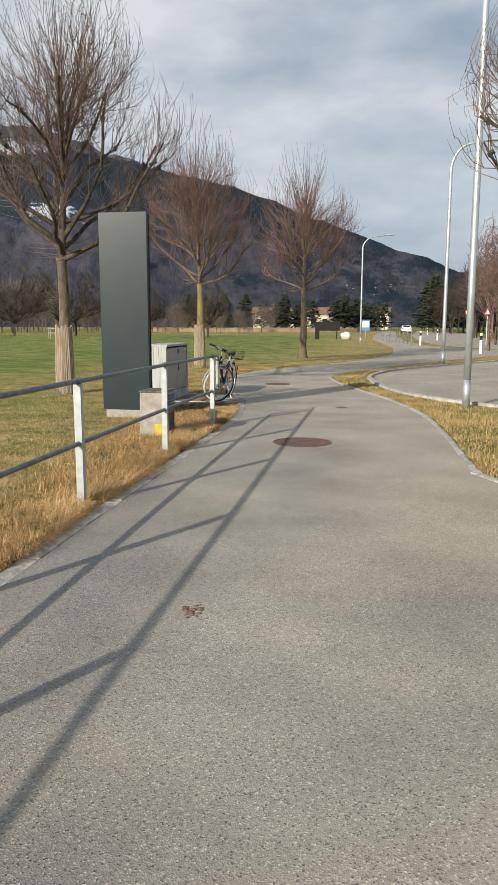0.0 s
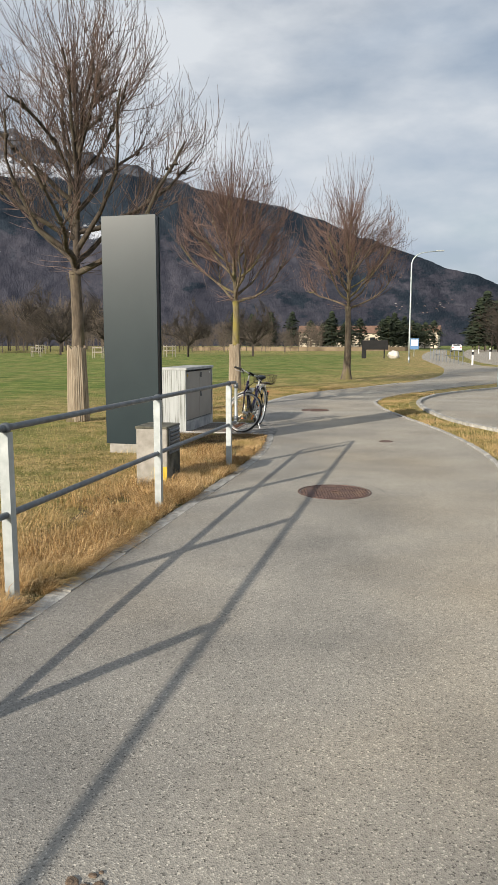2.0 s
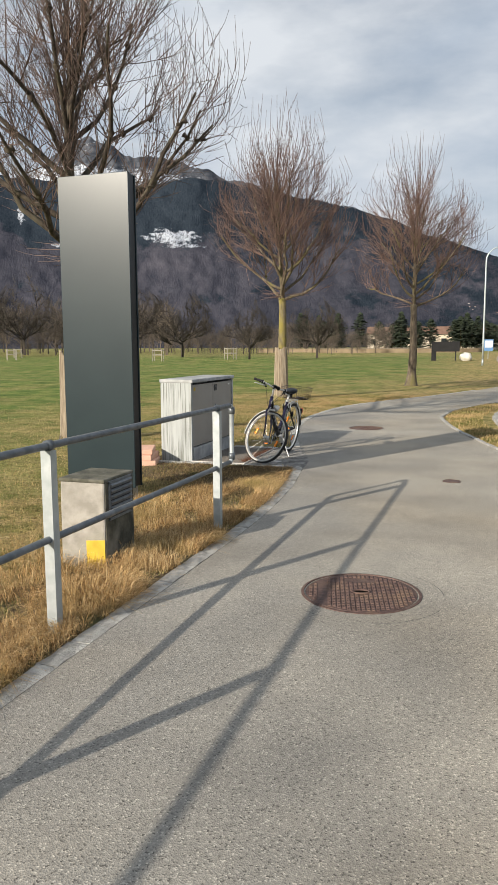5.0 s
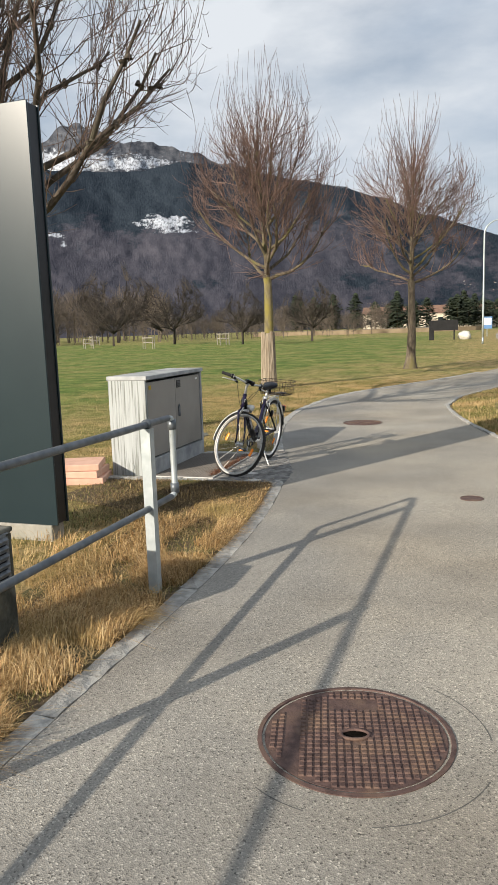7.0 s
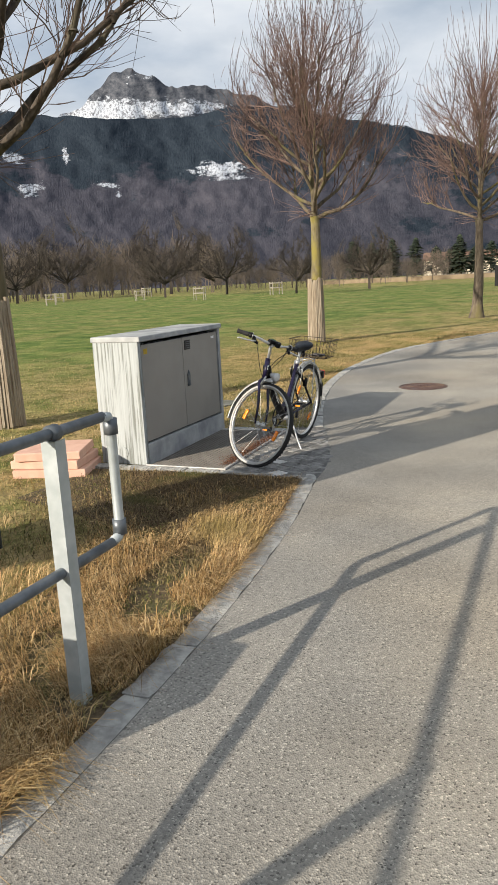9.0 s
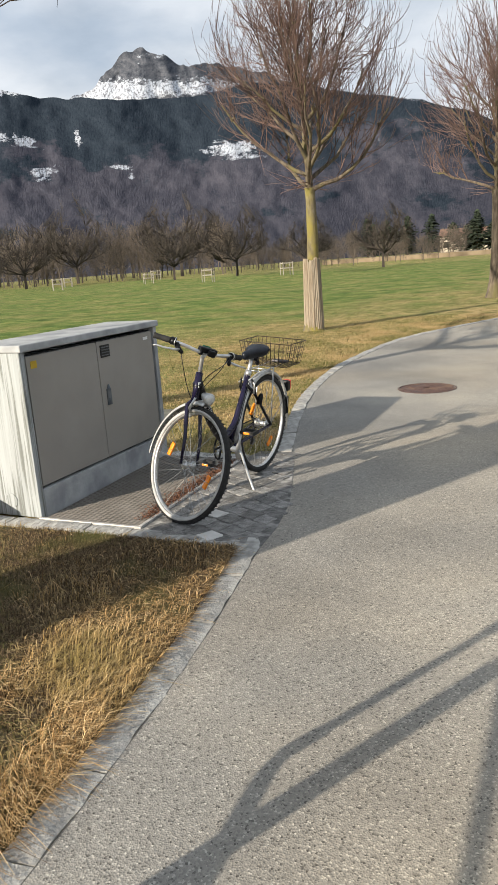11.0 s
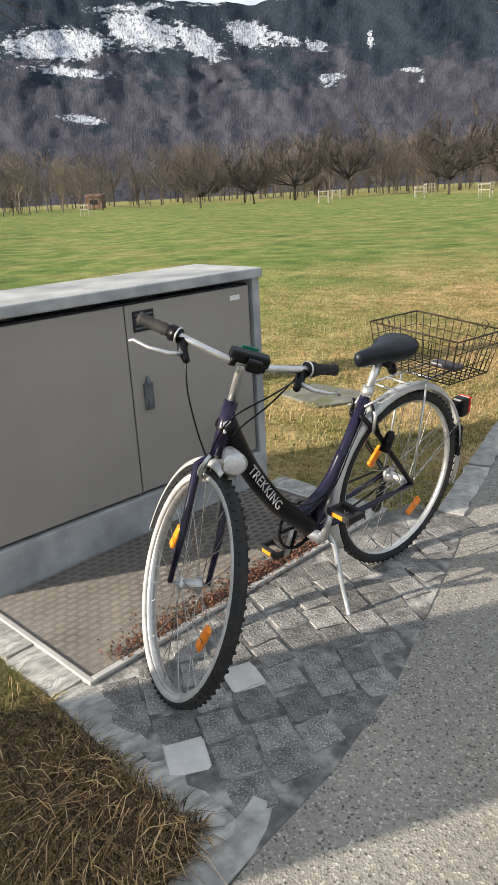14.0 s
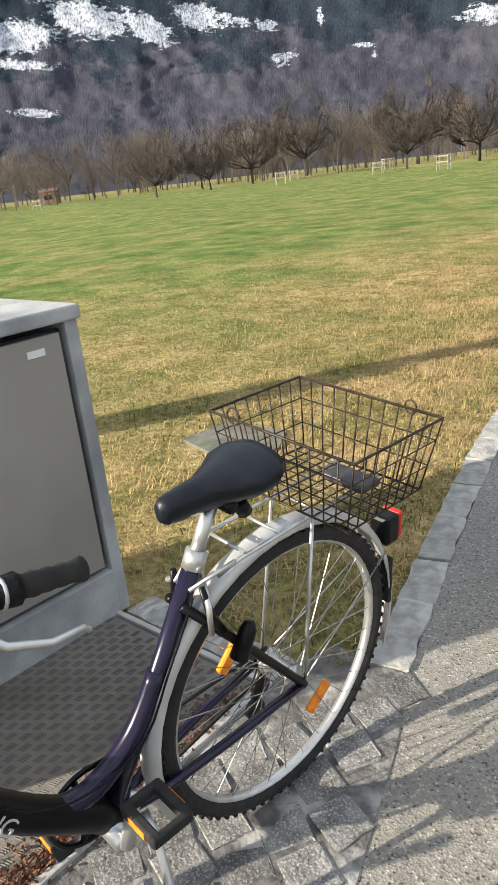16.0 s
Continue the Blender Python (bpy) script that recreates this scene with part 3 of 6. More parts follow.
def pollard_lines(seed, height, fork, spread, limbs=20, dense=1.0, thick=1.0, gnarl=0.12, limb_r=0.034):
    """Trunk, limbs and twigs of a young, often cut back street tree."""
    rng = np.random.default_rng(seed)
    trunk_top = np.array([rng.normal(0, 0.05), rng.normal(0, 0.05), fork])
    heavy, thin = [], []
    leader = bent(rng, trunk_top, (0.02, 0.02, 1), (height - fork) * 0.55, 0.15, 0.05, 7)
    heavy.append((leader, 0.078, 0.030))
    top = np.array(leader[-1])
    for a, b, r0, r1 in ((-0.16, -0.04, 0.03, 0.085), (-0.04, 0.06, 0.085, 0.07), (0.06, 0.16, 0.07, 0.02)):
        heavy.append(([top + np.array([0, 0, a]), top + np.array([0, 0, b])], r0, r1))
    heads = [(leader[-1], np.array([0, 0, 1.0]), 1.0)]
    for i in range(limbs):
        f = (i / limbs) ** 1.25
        a = i * 2.4 + rng.normal(0, 0.25)
        at = np.array([np.interp(f * 5, range(8), [q[c] for q in leader]) for c in range(3)])
        lean = rng.uniform(0.75, 1.75) * (1 - 0.3 * f)
        way = (math.cos(a) * lean, math.sin(a) * lean, 0.50 + 0.45 * f)
        length = spread * (1.18 - 0.55 * f) * rng.uniform(0.82, 1.12)
        limb = bent(rng, at, way, length, 0.10, gnarl, 7)
        heavy.append((limb, limb_r * (1.15 - 0.4 * f), limb_r * 0.30))
        for end in (limb[4], limb[6]):
            knob = np.array(end)
            up = np.array([0, 0, limb_r * 1.2])
            heavy.append(([knob - up, knob], limb_r * 0.4, limb_r * 1.05))
            heavy.append(([knob, knob + up], limb_r * 1.05, limb_r * 0.35))
        nsub = int(10 * dense)
        for j in range(nsub):
            s = rng.uniform(0.25, 1.0)
            q = np.array([np.interp(s * 7, range(8), [w[c] for w in limb]) for c in range(3)])
            out = np.array([q[0] - trunk_top[0], q[1] - trunk_top[1], 0])
            out /= np.linalg.norm(out) + 1e-6
            v = out * rng.uniform(0.2, 1.3) + np.array([rng.normal(0, 0.6), rng.normal(0, 0.6), rng.uniform(0.1, 1.1)])
            sub = bent(rng, q, v, rng.uniform(0.6, 1.25) * 1.35, 0.10, gnarl * 0.85, 5)
            thin.append((sub, 0.0115 * thick, 0.0045 * thick))
            for k in range(int(rng.integers(4, 8) * dense)):
                w = sub[int(rng.integers(1, 6))]
                tw = np.array(sub[-1]) - np.array(sub[0])
                tw = tw / (np.linalg.norm(tw) + 1e-6) + rng.normal(0, 0.5, 3) + np.array([0, 0, 0.15])
                thin.append((bent(rng, w, tw, rng.uniform(0.35, 0.95), 0.08, 0.07, 3), 0.0056 * thick, 0.0028 * thick))
    for j in range(int(95 * dense)):
        q = leader[int(rng.integers(3, 8))]
        v = np.array([rng.normal(0, 0.45), rng.normal(0, 0.45), 1.0])
        thin.append((bent(rng, q, v, (height - q[2]) * rng.uniform(0.35, 1.0), 0.06, 0.05, 5), 0.0085 * thick, 0.0035 * thick))
    for j in range(int(26 * dense)):
        a = rng.uniform(0, 6.28)
        v = np.array([math.cos(a), math.sin(a), rng.uniform(-0.25, 0.3)])
        thin.append((bent(rng, trunk_top + np.array([0, 0, rng.uniform(0, 0.3)]), v, rng.uniform(0.5, 1.1), 0.03, 0.08, 5), 0.006 * thick, 0.003 * thick))
    return trunk_top, rounded(heavy, fork, height, spread * 0.98), rounded(thin, fork, height, spread)


def street_tree(seed, x, y, height, fork, spread, radius, label, wrap=0.0, dense=1.0, thick=1.0, gnarl=0.12, limb_r=0.034, bark=None, twig=None, stem=None):
    tree = thing("tree", pose(x, y, -0.02), label, "tree", "trees along the path")
    top, heavy, thin = pollard_lines(seed, height, fork, spread, dense=dense, thick=thick, gnarl=gnarl, limb_r=limb_r)
    rng = random.Random(seed)
    bm = bmesh.new()
    n, rows = 12, 14
    rings = []
    for i in range(rows):
        f = i / (rows - 1)
        r = radius * (1 - 0.38 * f) * (1 + 0.5 * max(0, 0.12 - f) / 0.12) * (1.0 + (0.18 if f > 0.93 else 0))
        cx, cy = top[0] * f + 0.02 * math.sin(f * 5 + seed), top[1] * f + 0.02 * math.cos(f * 4 + seed)
        rings.append([bm.verts.new((cx + r * math.cos(q) * (1 + rng.uniform(-0.05, 0.05)), cy + r * math.sin(q) * (1 + rng.uniform(-0.05, 0.05)), fork * 1.02 * f))
                      for q in (2 * math.pi * j / n for j in range(n))])
    for i in range(rows - 1):
        for j in range(n):
            bm.faces.new((rings[i][j], rings[i][(j + 1) % n], rings[i + 1][(j + 1) % n], rings[i + 1][j]))
    bm.faces.new(rings[-1])
    part("trunk", bm, stem or bark or BARK, tree, "straight grey-brown trunk with mossy bark", True)
    v, f = twig_arrays(heavy, 6)
    ob = new("branchwork", raw_mesh("branchwork", v, f, bark or BARK, True))
    ob.parent = tree
    v, f = twig_arrays([(q, a * 0.76, b * 0.8) for q, a, b in thin], 3)
    ob = new("crown", raw_mesh("crown", v, f, twig or TWIG))
    ob.parent = tree
    tagged(ob, "leafless crown of fine reddish-brown twigs")
    if wrap:
        bm = bmesh.new()
        for k in range(30):
            q = 2 * math.pi * k / 30
            r0, r1 = radius * 1.2 + rng.uniform(0, 0.012), radius * 0.98 + rng.uniform(0, 0.01)
            w = rng.uniform(0.8, 1.15) * radius * 0.15
            h0, h1 = rng.uniform(0, 0.04), wrap * rng.uniform(0.96, 1.02)
            tube(bm, [(r0 * math.cos(q), r0 * math.sin(q), h0), ((r0 + r1) / 2 * math.cos(q + 0.02), (r0 + r1) / 2 * math.sin(q + 0.02), h1 / 2),
                      (r1 * math.cos(q), r1 * math.sin(q), h1)], w, 5)
        part("reed_wrap", bm, REED, tree, "split reed mat bound round the trunk")
    return tree


street_tree(11, -4.05, 14.75, 8.8, 2.75, 2.95, 0.15, "leafless pollarded street tree with a reed-wrapped trunk in grass", 1.42, 1.4, 1.05, 0.18, 0.052, BARK_DARK, TWIG_NEAR, BARK)
street_tree(23, -3.33, 24.5, 8.2, 2.75, 2.15, 0.15, "leafless pollarded tree with a reed-wrapped, lichen-yellow trunk", 1.45, 1.4, 1.15, 0.13, 0.042, stem=BARK_LICHEN)
street_tree(37, -0.46, 32.4, 9.2, 2.9, 2.55, 0.17, "leafless pollarded tree with a bare grey trunk beside the path", 0, 1.3, 1.4, 0.12, 0.042)
street_tree(41, 4.62, 11.3, 6.4, 3.3, 1.35, 0.11, "dark leafless street tree with gnarled boughs on the grass island", 0, 0.8, 1.1, 0.26, 0.045, BARK_DARK, TWIG_NEAR)


def wild_lines(seed, height, spread, n_limb=9, n_twig=12, bole=0.2, open_=0.0):
    rng = np.random.default_rng(seed)
    fork = height * bole
    lines = [(bent(rng, (0, 0, 0), (0, 0, 1), fork, 0.2, 0.04, 3), 0.026 * height, 0.019 * height)]
    for i in range(n_limb):
        a = i * 2.4 + rng.normal(0, 0.3)
        lean = rng.uniform(0.35 + open_ * 0.3, 1.7 + open_)
        limb = bent(rng, (0, 0, fork * rng.uniform(0.85, 1.1)), (math.cos(a) * lean, math.sin(a) * lean, 0.9), (height - fork) * rng.uniform(0.75, 1.1) * (1.1 if lean < 0.8 else 0.95), 0.02, 0.16, 6)
        limb = [np.array([q[0] * spread, q[1] * spread, q[2]]) for q in limb]
        lines.append((limb, 0.011 * height, 0.003 * height))
        for j in range(n_twig):
            q = limb[int(rng.integers(2, 7))]
            v = np.array([q[0] * 0.35 + rng.normal(0, 0.6), q[1] * 0.35 + rng.normal(0, 0.6), rng.uniform(0.1, 1.0)])
            sub = bent(rng, q, v, height * rng.uniform(0.12, 0.28), 0.08, 0.15, 3)
            lines.append((sub, 0.0050 * height, 0.0022 * height))
            for k in range(3):
                lines.append((bent(rng, sub[int(rng.integers(1, 4))], v + rng.normal(0, 0.7, 3), height * rng.uniform(0.07, 0.16), 0.1, 0.15, 2), 0.0034 * height, 0.0016 * height))
    return rounded(lines, fork * 0.9, height * 1.08, height * 0.46 * spread ** 0.5)


def hazy_lines(seed, height, wide, twigs=150, low=0.22):
    """Trunk, boughs and a rounded haze of fine twigs, as a far bare tree shows."""
    rng = np.random.default_rng(seed)
    lines = [(bent(rng, (0, 0, 0), (0, 0, 1), height * 0.55, 0.2, 0.05, 3), 0.016 * height, 0.007 * height)]
    mid, half = height * (1 + low) / 2, height * (1 - low) / 2
    for i in range(9):
        a = i * 2.4 + rng.normal(0, 0.3)
        lines.append((bent(rng, (0, 0, height * rng.uniform(0.12, 0.4)), (math.cos(a), math.sin(a), rng.uniform(0.6, 1.6)), height * 0.42 * (0.6 + wide), 0.05, 0.2, 3), 0.007 * height, 0.003 * height))
    for i in range(twigs):
        d = rng.normal(0, 1, 3)
        d /= np.linalg.norm(d)
        k = rng.uniform(0.25, 0.85)
        p = np.array([d[0] * height * wide * k, d[1] * height * wide * k, mid + d[2] * half * k])
        w = np.array([d[0], d[1], d[2] * 0.6 + 0.7]) + rng.normal(0, 0.35, 3)
        lines.append((bent(rng, p, w, height * rng.uniform(0.12, 0.24), 0.05, 0.2, 2), 0.0032 * height, 0.0014 * height))
    return lines


ORCHARD = [wild_lines(s, 8.0, 1.25, 16, 18, 0.24, 0.75) for s in (5, 6, 7)]
orchard_spots = [(-70.2, 77.6, 6.2, 2), (-71.9, 98, 9.6, 0), (-73.3, 113, 11.5, 1), (-60, 125, 13.5, 2), (-88, 104, 8.2, 0),
                 (-64.5, 81.4, 5.6, 1), (-43.8, 92.5, 7.2, 2), (-35.6, 93.4, 8.4, 0), (-22.6, 81.8, 5.6, 1), (-18.2, 96.7, 7.4, 2)]
made = {}
for ox, oy, oh, ok in orchard_spots:
    m = pose(ox, oy, -0.03 + float(relief(ox, oy)), 0, 0, (ox * 37) % 360) @ Matrix.Scale(oh / 8.0, 4)
    if ok not in made:
        v, f = twig_arrays(ORCHARD[ok], 3)
        tree = thing("fruit_tree", m, "leafless dark orchard tree with a spreading crown in the meadow", "tree", "orchard trees in the meadow")
        ob = new("crown", raw_mesh("crown", v, f, TWIG_DARK))
        ob.parent = tree
        made[ok] = tree
    else:
        copy_thing(made[ok], m).scale = (oh / 8.0,) * 3


def woods(name, spots, templates, material, label):
    vs, fs, base = [], [], 0
    arr = [twig_arrays(t, 3) for t in templates]
    for i, (x, y, h, turn) in enumerate(spots):
        v, f = arr[i % len(arr)]
        c, s = math.cos(turn), math.sin(turn)
        q = v * (h / 10.0)
        vs.append(np.stack([q[:, 0] * c - q[:, 1] * s + x, q[:, 0] * s + q[:, 1] * c + y, q[:, 2] - 0.02], -1))
        fs.append(f + base)
        base += len(v)
    ob = new(name, raw_mesh(name, np.concatenate(vs), np.concatenate(fs), material))
    return tagged(ob, label, "woods", kind="stuff")


rng = np.random.default_rng(4)
belt = []
for i in range(430):
    a = rng.uniform(-66, -6)
    r = rng.uniform(128, 235) - 15 * (a < -48)
    h = rng.uniform(5.5, 12.5) * (0.55 if a > -22 else 1.0) * r / 170 * (0.4 if i % 4 == 0 else 1.0)
    belt.append((r * math.sin(radians(a)), r * math.cos(radians(a)), h, rng.uniform(0, 6.28)))
WILD = [hazy_lines(s, 10.0, w, 160, q) for s, w, q in ((51, 0.30, 0.2), (52, 0.42, 0.15), (53, 0.2, 0.25), (54, 0.36, 0.1), (55, 0.25, 0.3))]
woods("bare_woods", belt, WILD, TWIG_FAR, "belt of leafless brown woodland behind the meadow")
right = [(rng.uniform(15, 44), rng.uniform(48, 170), rng.uniform(7, 13), rng.uniform(0, 6.28)) for i in range(70)]
woods("bare_woods", right, WILD, TWIG_DARK, "leafless brown woodland along the main road")


# ---- railing along the path ----
def railing():
    fence = thing("railing", pose(0, 0, 0), "galvanised steel railing with two tubes along the path edge", "railing")
    posts = [(-0.24, -3.77), (-0.20, -1.42), (-0.17, 0.93), (-0.13, 3.28), (-0.095, 5.63), (-0.05, 7.99), (0.01, 10.30)]
    post_mesh = None
    for x, y in posts:
        if post_mesh is None:
            bm = bmesh.new()
            fold = [(-0.029, 0.026), (-0.029, -0.029), (0.029, -0.029), (0.029, 0.026), (0.023, 0.026), (0.023, -0.023), (-0.023, -0.023), (-0.023, 0.026)]
            slab(bm, fold, -0.04, 0.962)
            ob = part("post", bm, GALV, fence)
            post_mesh = ob.data
        else:
            ob = new("post", post_mesh)
            ob.parent = fence
        ob.location = (x, y, 0)
    line = [(p[0], p[1]) for p in posts]
    end = (0.015, 10.64)
    for name, z in (("top_rail", 0.985), ("lower_rail", 0.50)):
        bm = bmesh.new()
        tube(bm, [(x, y, z) for x, y in line] + [(end[0], end[1] - 0.05, z)], 0.0195, 12)
        part(name, bm, RAILM, fence, "dull grey steel tube", True)
    bm = bmesh.new()
    tube(bm, [(end[0], end[1] - 0.06, 0.985), (end[0], end[1] - 0.015, 0.978), (end[0], end[1], 0.945), (end[0], end[1], 0.54), (end[0], end[1] - 0.015, 0.508), (end[0], end[1] - 0.06, 0.50)], 0.0195, 12)
    part("end_loop", bm, GALV, fence, "bent tube closing the rail end", True)
    for z in (0.545, 0.94):
        bm = bmesh.new()
        tube(bm, [(end[0], end[1], z - 0.03), (end[0], end[1], z + 0.03)], 0.027, 12)
        part("pipe_fitting", bm, RAILM, fence, "round pipe elbow fitting", True)
    for x, y in posts:
        for z in (0.985, 0.50):
            bm = bmesh.new()
            tube(bm, [(x, y - 0.02, z), (x, y + 0.02, z)], 0.029, 12)
            part("clamp", bm, RAILM, fence, "", True)


railing()


# ---- information pillar ----
def pillar():
    p = thing("information_pillar", pose(-1.525, 11.19, 0, 0, 0, -1.0), "tall blank anthracite metal information pillar in the grass", "sign pillar")
    bm = bmesh.new()
    box(bm, (0, 0, 0.04), (0.66, 0.16, 0.14), 0.01)
    part("plinth", bm, CONCRETE, p, "low concrete footing")
    bm = bmesh.new()
    box(bm, (0, -0.062, 1.60), (0.755, 0.016, 2.98), 0.004)
    part("front_panel", bm, SLATE, p, "smooth blank anthracite front sheet")
    bm = bmesh.new()
    box(bm, (0, 0.006, 1.60), (0.735, 0.118, 2.965), 0.006)
    part("core", bm, BLACKM, p, "black recessed side frame")
    bm = bmesh.new()
    box(bm, (0, 0.074, 1.60), (0.755, 0.016, 2.98), 0.004)
    part("back_panel", bm, SLATE, p)


pillar()


# ---- switch cabinet and its cover plate ----
CAB = pose(-1.475, 14.18, 0, 0, 0, -1.6)
CX, CY, CZ = 0.44, 1.51, 1.055


def cabinet():
    c = thing("switch_cabinet", CAB, "grey concrete electrical switch cabinet with two closed doors", "utility cabinet")
    bm = bmesh.new()
    t = 0.045
    box(bm, (-CX / 2, -CY / 2 + t / 2, CZ / 2 - 0.02), (CX - 0.004, t, CZ - 0.04), 0.004)
    ob = part("end_wall", bm, PEEL, c, "white end wall with streaked peeling paint")
    bm = bmesh.new()
    box(bm, (-CX / 2, CY / 2 - t / 2, CZ / 2 - 0.02), (CX - 0.004, t, CZ - 0.04), 0.004)
    part("end_wall", bm, CABBODY, c)
    bm = bmesh.new()
    box(bm, (-CX + t / 2, 0, CZ / 2 - 0.02), (t, CY - 2 * t, CZ - 0.05), 0.003)
    part("back_wall", bm, CABBODY, c)
    bm = bmesh.new()
    box(bm, (-CX / 2 + 0.004, 0, CZ - 0.018), (CX + 0.03, CY + 0.012, 0.045), 0.008)
    part("roof", bm, CABBODY, c, "flat pale concrete lid")
    bm = bmesh.new()
    box(bm, (-0.02, 0, 0.075), (0.05, CY - 2 * t, 0.19), 0.004)
    part("base_board", bm, CABBODY, c, "grey concrete base strip")
    bm = bmesh.new()
    box(bm, (-0.05, 0, 0.58), (0.02, CY - 2 * t, 0.82))
    part("recess", bm, BLACKM, c, "black shadow gap round the doors")
    lo, hi, half = 0.185, 0.985, (CY - 2 * t) / 2 - 0.018
    for i, (y0, y1) in enumerate(((-half, -0.003), (0.003, half))):
        bm = bmesh.new()
        box(bm, (-0.022, (y0 + y1) / 2, (lo + hi) / 2), (0.022, y1 - y0, hi - lo), 0.003)
        door = part("door", bm, CABGREY, c, "flat grey cabinet door")
        if i:
            bm = bmesh.new()
            box(bm, (-0.009, y0 + 0.085, 0.915), (0.006, 0.105, 0.085), 0.002)
            part("vent", bm, BLACKM, door, "black louvred vent")
            for k in range(4):
                bm = bmesh.new()
                box(bm, (-0.005, y0 + 0.085, 0.888 + k * 0.018), (0.006, 0.09, 0.006), 0.001)
                part("slat", bm, RAILM, door)
            bm = bmesh.new()
            box(bm, (-0.006, y0 + 0.075, 0.60), (0.012, 0.045, 0.115), 0.004)
            box(bm, (0.001, y0 + 0.075, 0.57), (0.012, 0.024, 0.05), 0.004)
            tube(bm, [(-0.006, y0 + 0.075, 0.655), (-0.006, y0 + 0.075, 0.688)], [0.016, 0.003], 8)
            part("handle", bm, RAILM, door, "zinc lever lock")
            bm = bmesh.new()
            box(bm, (-0.0095, y1 - 0.09, 0.94), (0.003, 0.06, 0.022), 0.001)
            part("name_plate", bm, WHITEP, door, "small white label")
        else:
            bm = bmesh.new()
            box(bm, (-0.0095, y0 + 0.06, 0.93), (0.003, 0.055, 0.045), 0.001)
            part("warning_label", bm, YELLOW, door, "small yellow warning sticker")
    bm = bmesh.new()
    tube(bm, [(-0.22, -CY / 2 + 0.01, 0.10), (-0.22, -CY / 2 - 0.004, 0.10)], 0.045, 20)
    part("cable_plug", bm, PEEL, c, "round painted blanking plug")


YELLOW = mat("yellow_paint", (0.46, 0.30, 0.02), (0.60, 0.42, 0.04), 9, 0.7, bump=0.1)
cabinet()

# ---- tall lamps ----
def lamp(x, y, h, r, reach, turn, label, straight=False):
    p = thing("street_lamp", pose(x, y, -0.02, 0, 0, turn), label, "street lamp", "street lamps along the road")
    bm = bmesh.new()
    tube(bm, [(0, 0, 0), (0, 0, 0.5)], [r * 1.05, r], 16)
    part("base_sleeve", bm, POLE, p, "", True)
    bm = bmesh.new()
    pts = [(0, 0, 0.4 + (h - 0.9) * k / 6) for k in range(7)]
    if not straight:
        for k in range(1, 9):
            a = k / 8 * math.pi / 2 * 0.93
            pts.append((reach * 0.55 * (1 - math.cos(a)), 0, h - 0.5 + 0.95 * math.sin(a)))
        pts.append((reach, 0, h + 0.53))
    tube(bm, pts, [r * (1 - 0.5 * k / (len(pts) - 1)) for k in range(len(pts))], 14)
    part("pole", bm, POLE, p, "tapered grey metal pole", True)
    bm = bmesh.new()
    box(bm, (reach + 0.22, 0, h + 0.55), (0.6, 0.24, 0.09), 0.04)
    part("lamp_head", bm, GALV, p, "flat grey lantern")
    return p


lamp(3.93, 13.45, 11.5, 0.064, 1.6, 0, "tall galvanised street lamp rising from the grass island")
lamp(5.10, 28.1, 7.35, 0.07, 1.3, 0, "curved galvanised street lamp beside the bay kerb")
lamp(2.05, 60.6, 8.0, 0.07, 1.9, 5, "curved galvanised street lamp by the path")


# ---- kerbs, cobbles, cover plate ----
def along(line, start, stop):
    """Distance marks along a line, as place and heading."""
    pts = [Vector((x, y, 0)) for x, y in line]
    acc = 0.0
    segs = []
    for a, b in zip(pts, pts[1:]):
        d = (b - a).length
        segs.append((acc, acc + d, a, b))
        acc += d

    def at(s):
        for s0, s1, a, b in segs:
            if s <= s1:
                return a + (b - a) * ((s - s0) / max(1e-6, s1 - s0)), (b - a).normalized()
        return segs[-1][3], (segs[-1][3] - segs[-1][2]).normalized()
    return at, acc


def stone_mesh(name, l, w, h, seed, material):
    """A split stone with worn, uneven edges."""
    rng = random.Random(seed)
    bm = bmesh.new()
    nx, ny = (5, 2) if l > 0.2 else (2, 2)
    tops = []
    for i in range(nx + 1):
        row = []
        for j in range(ny + 1):
            rim = i in (0, nx) or j in (0, ny)
            jog = 0.007 if rim else 0.004
            row.append(bm.verts.new((-l / 2 + l * i / nx + rng.uniform(-jog, jog) * (0.5 if i in (0, nx) else 1),
                                     -w / 2 + w * j / ny + rng.uniform(-jog, jog), h / 2 - (rng.uniform(0.003, 0.010) if rim else rng.uniform(-0.002, 0.002)))))
        tops.append(row)
    for i in range(nx):
        for j in range(ny):
            bm.faces.new((tops[i][j], tops[i + 1][j], tops[i + 1][j + 1], tops[i][j + 1]))
    ring = [tops[i][0] for i in range(nx + 1)] + [tops[nx][j] for j in range(1, ny + 1)] + [tops[i][ny] for i in range(nx - 1, -1, -1)] + [tops[0][j] for j in range(ny - 1, 0, -1)]
    low = [bm.verts.new((v.co.x, v.co.y, -h / 2)) for v in ring]
    for k in range(len(ring)):
        q = (k + 1) % len(ring)
        bm.faces.new((ring[q], ring[k], low[k], low[q]))
    bm.faces.new(low[::-1])
    bmesh.ops.recalc_face_normals(bm, faces=bm.faces[:])
    return finish(name, bm, material, False)


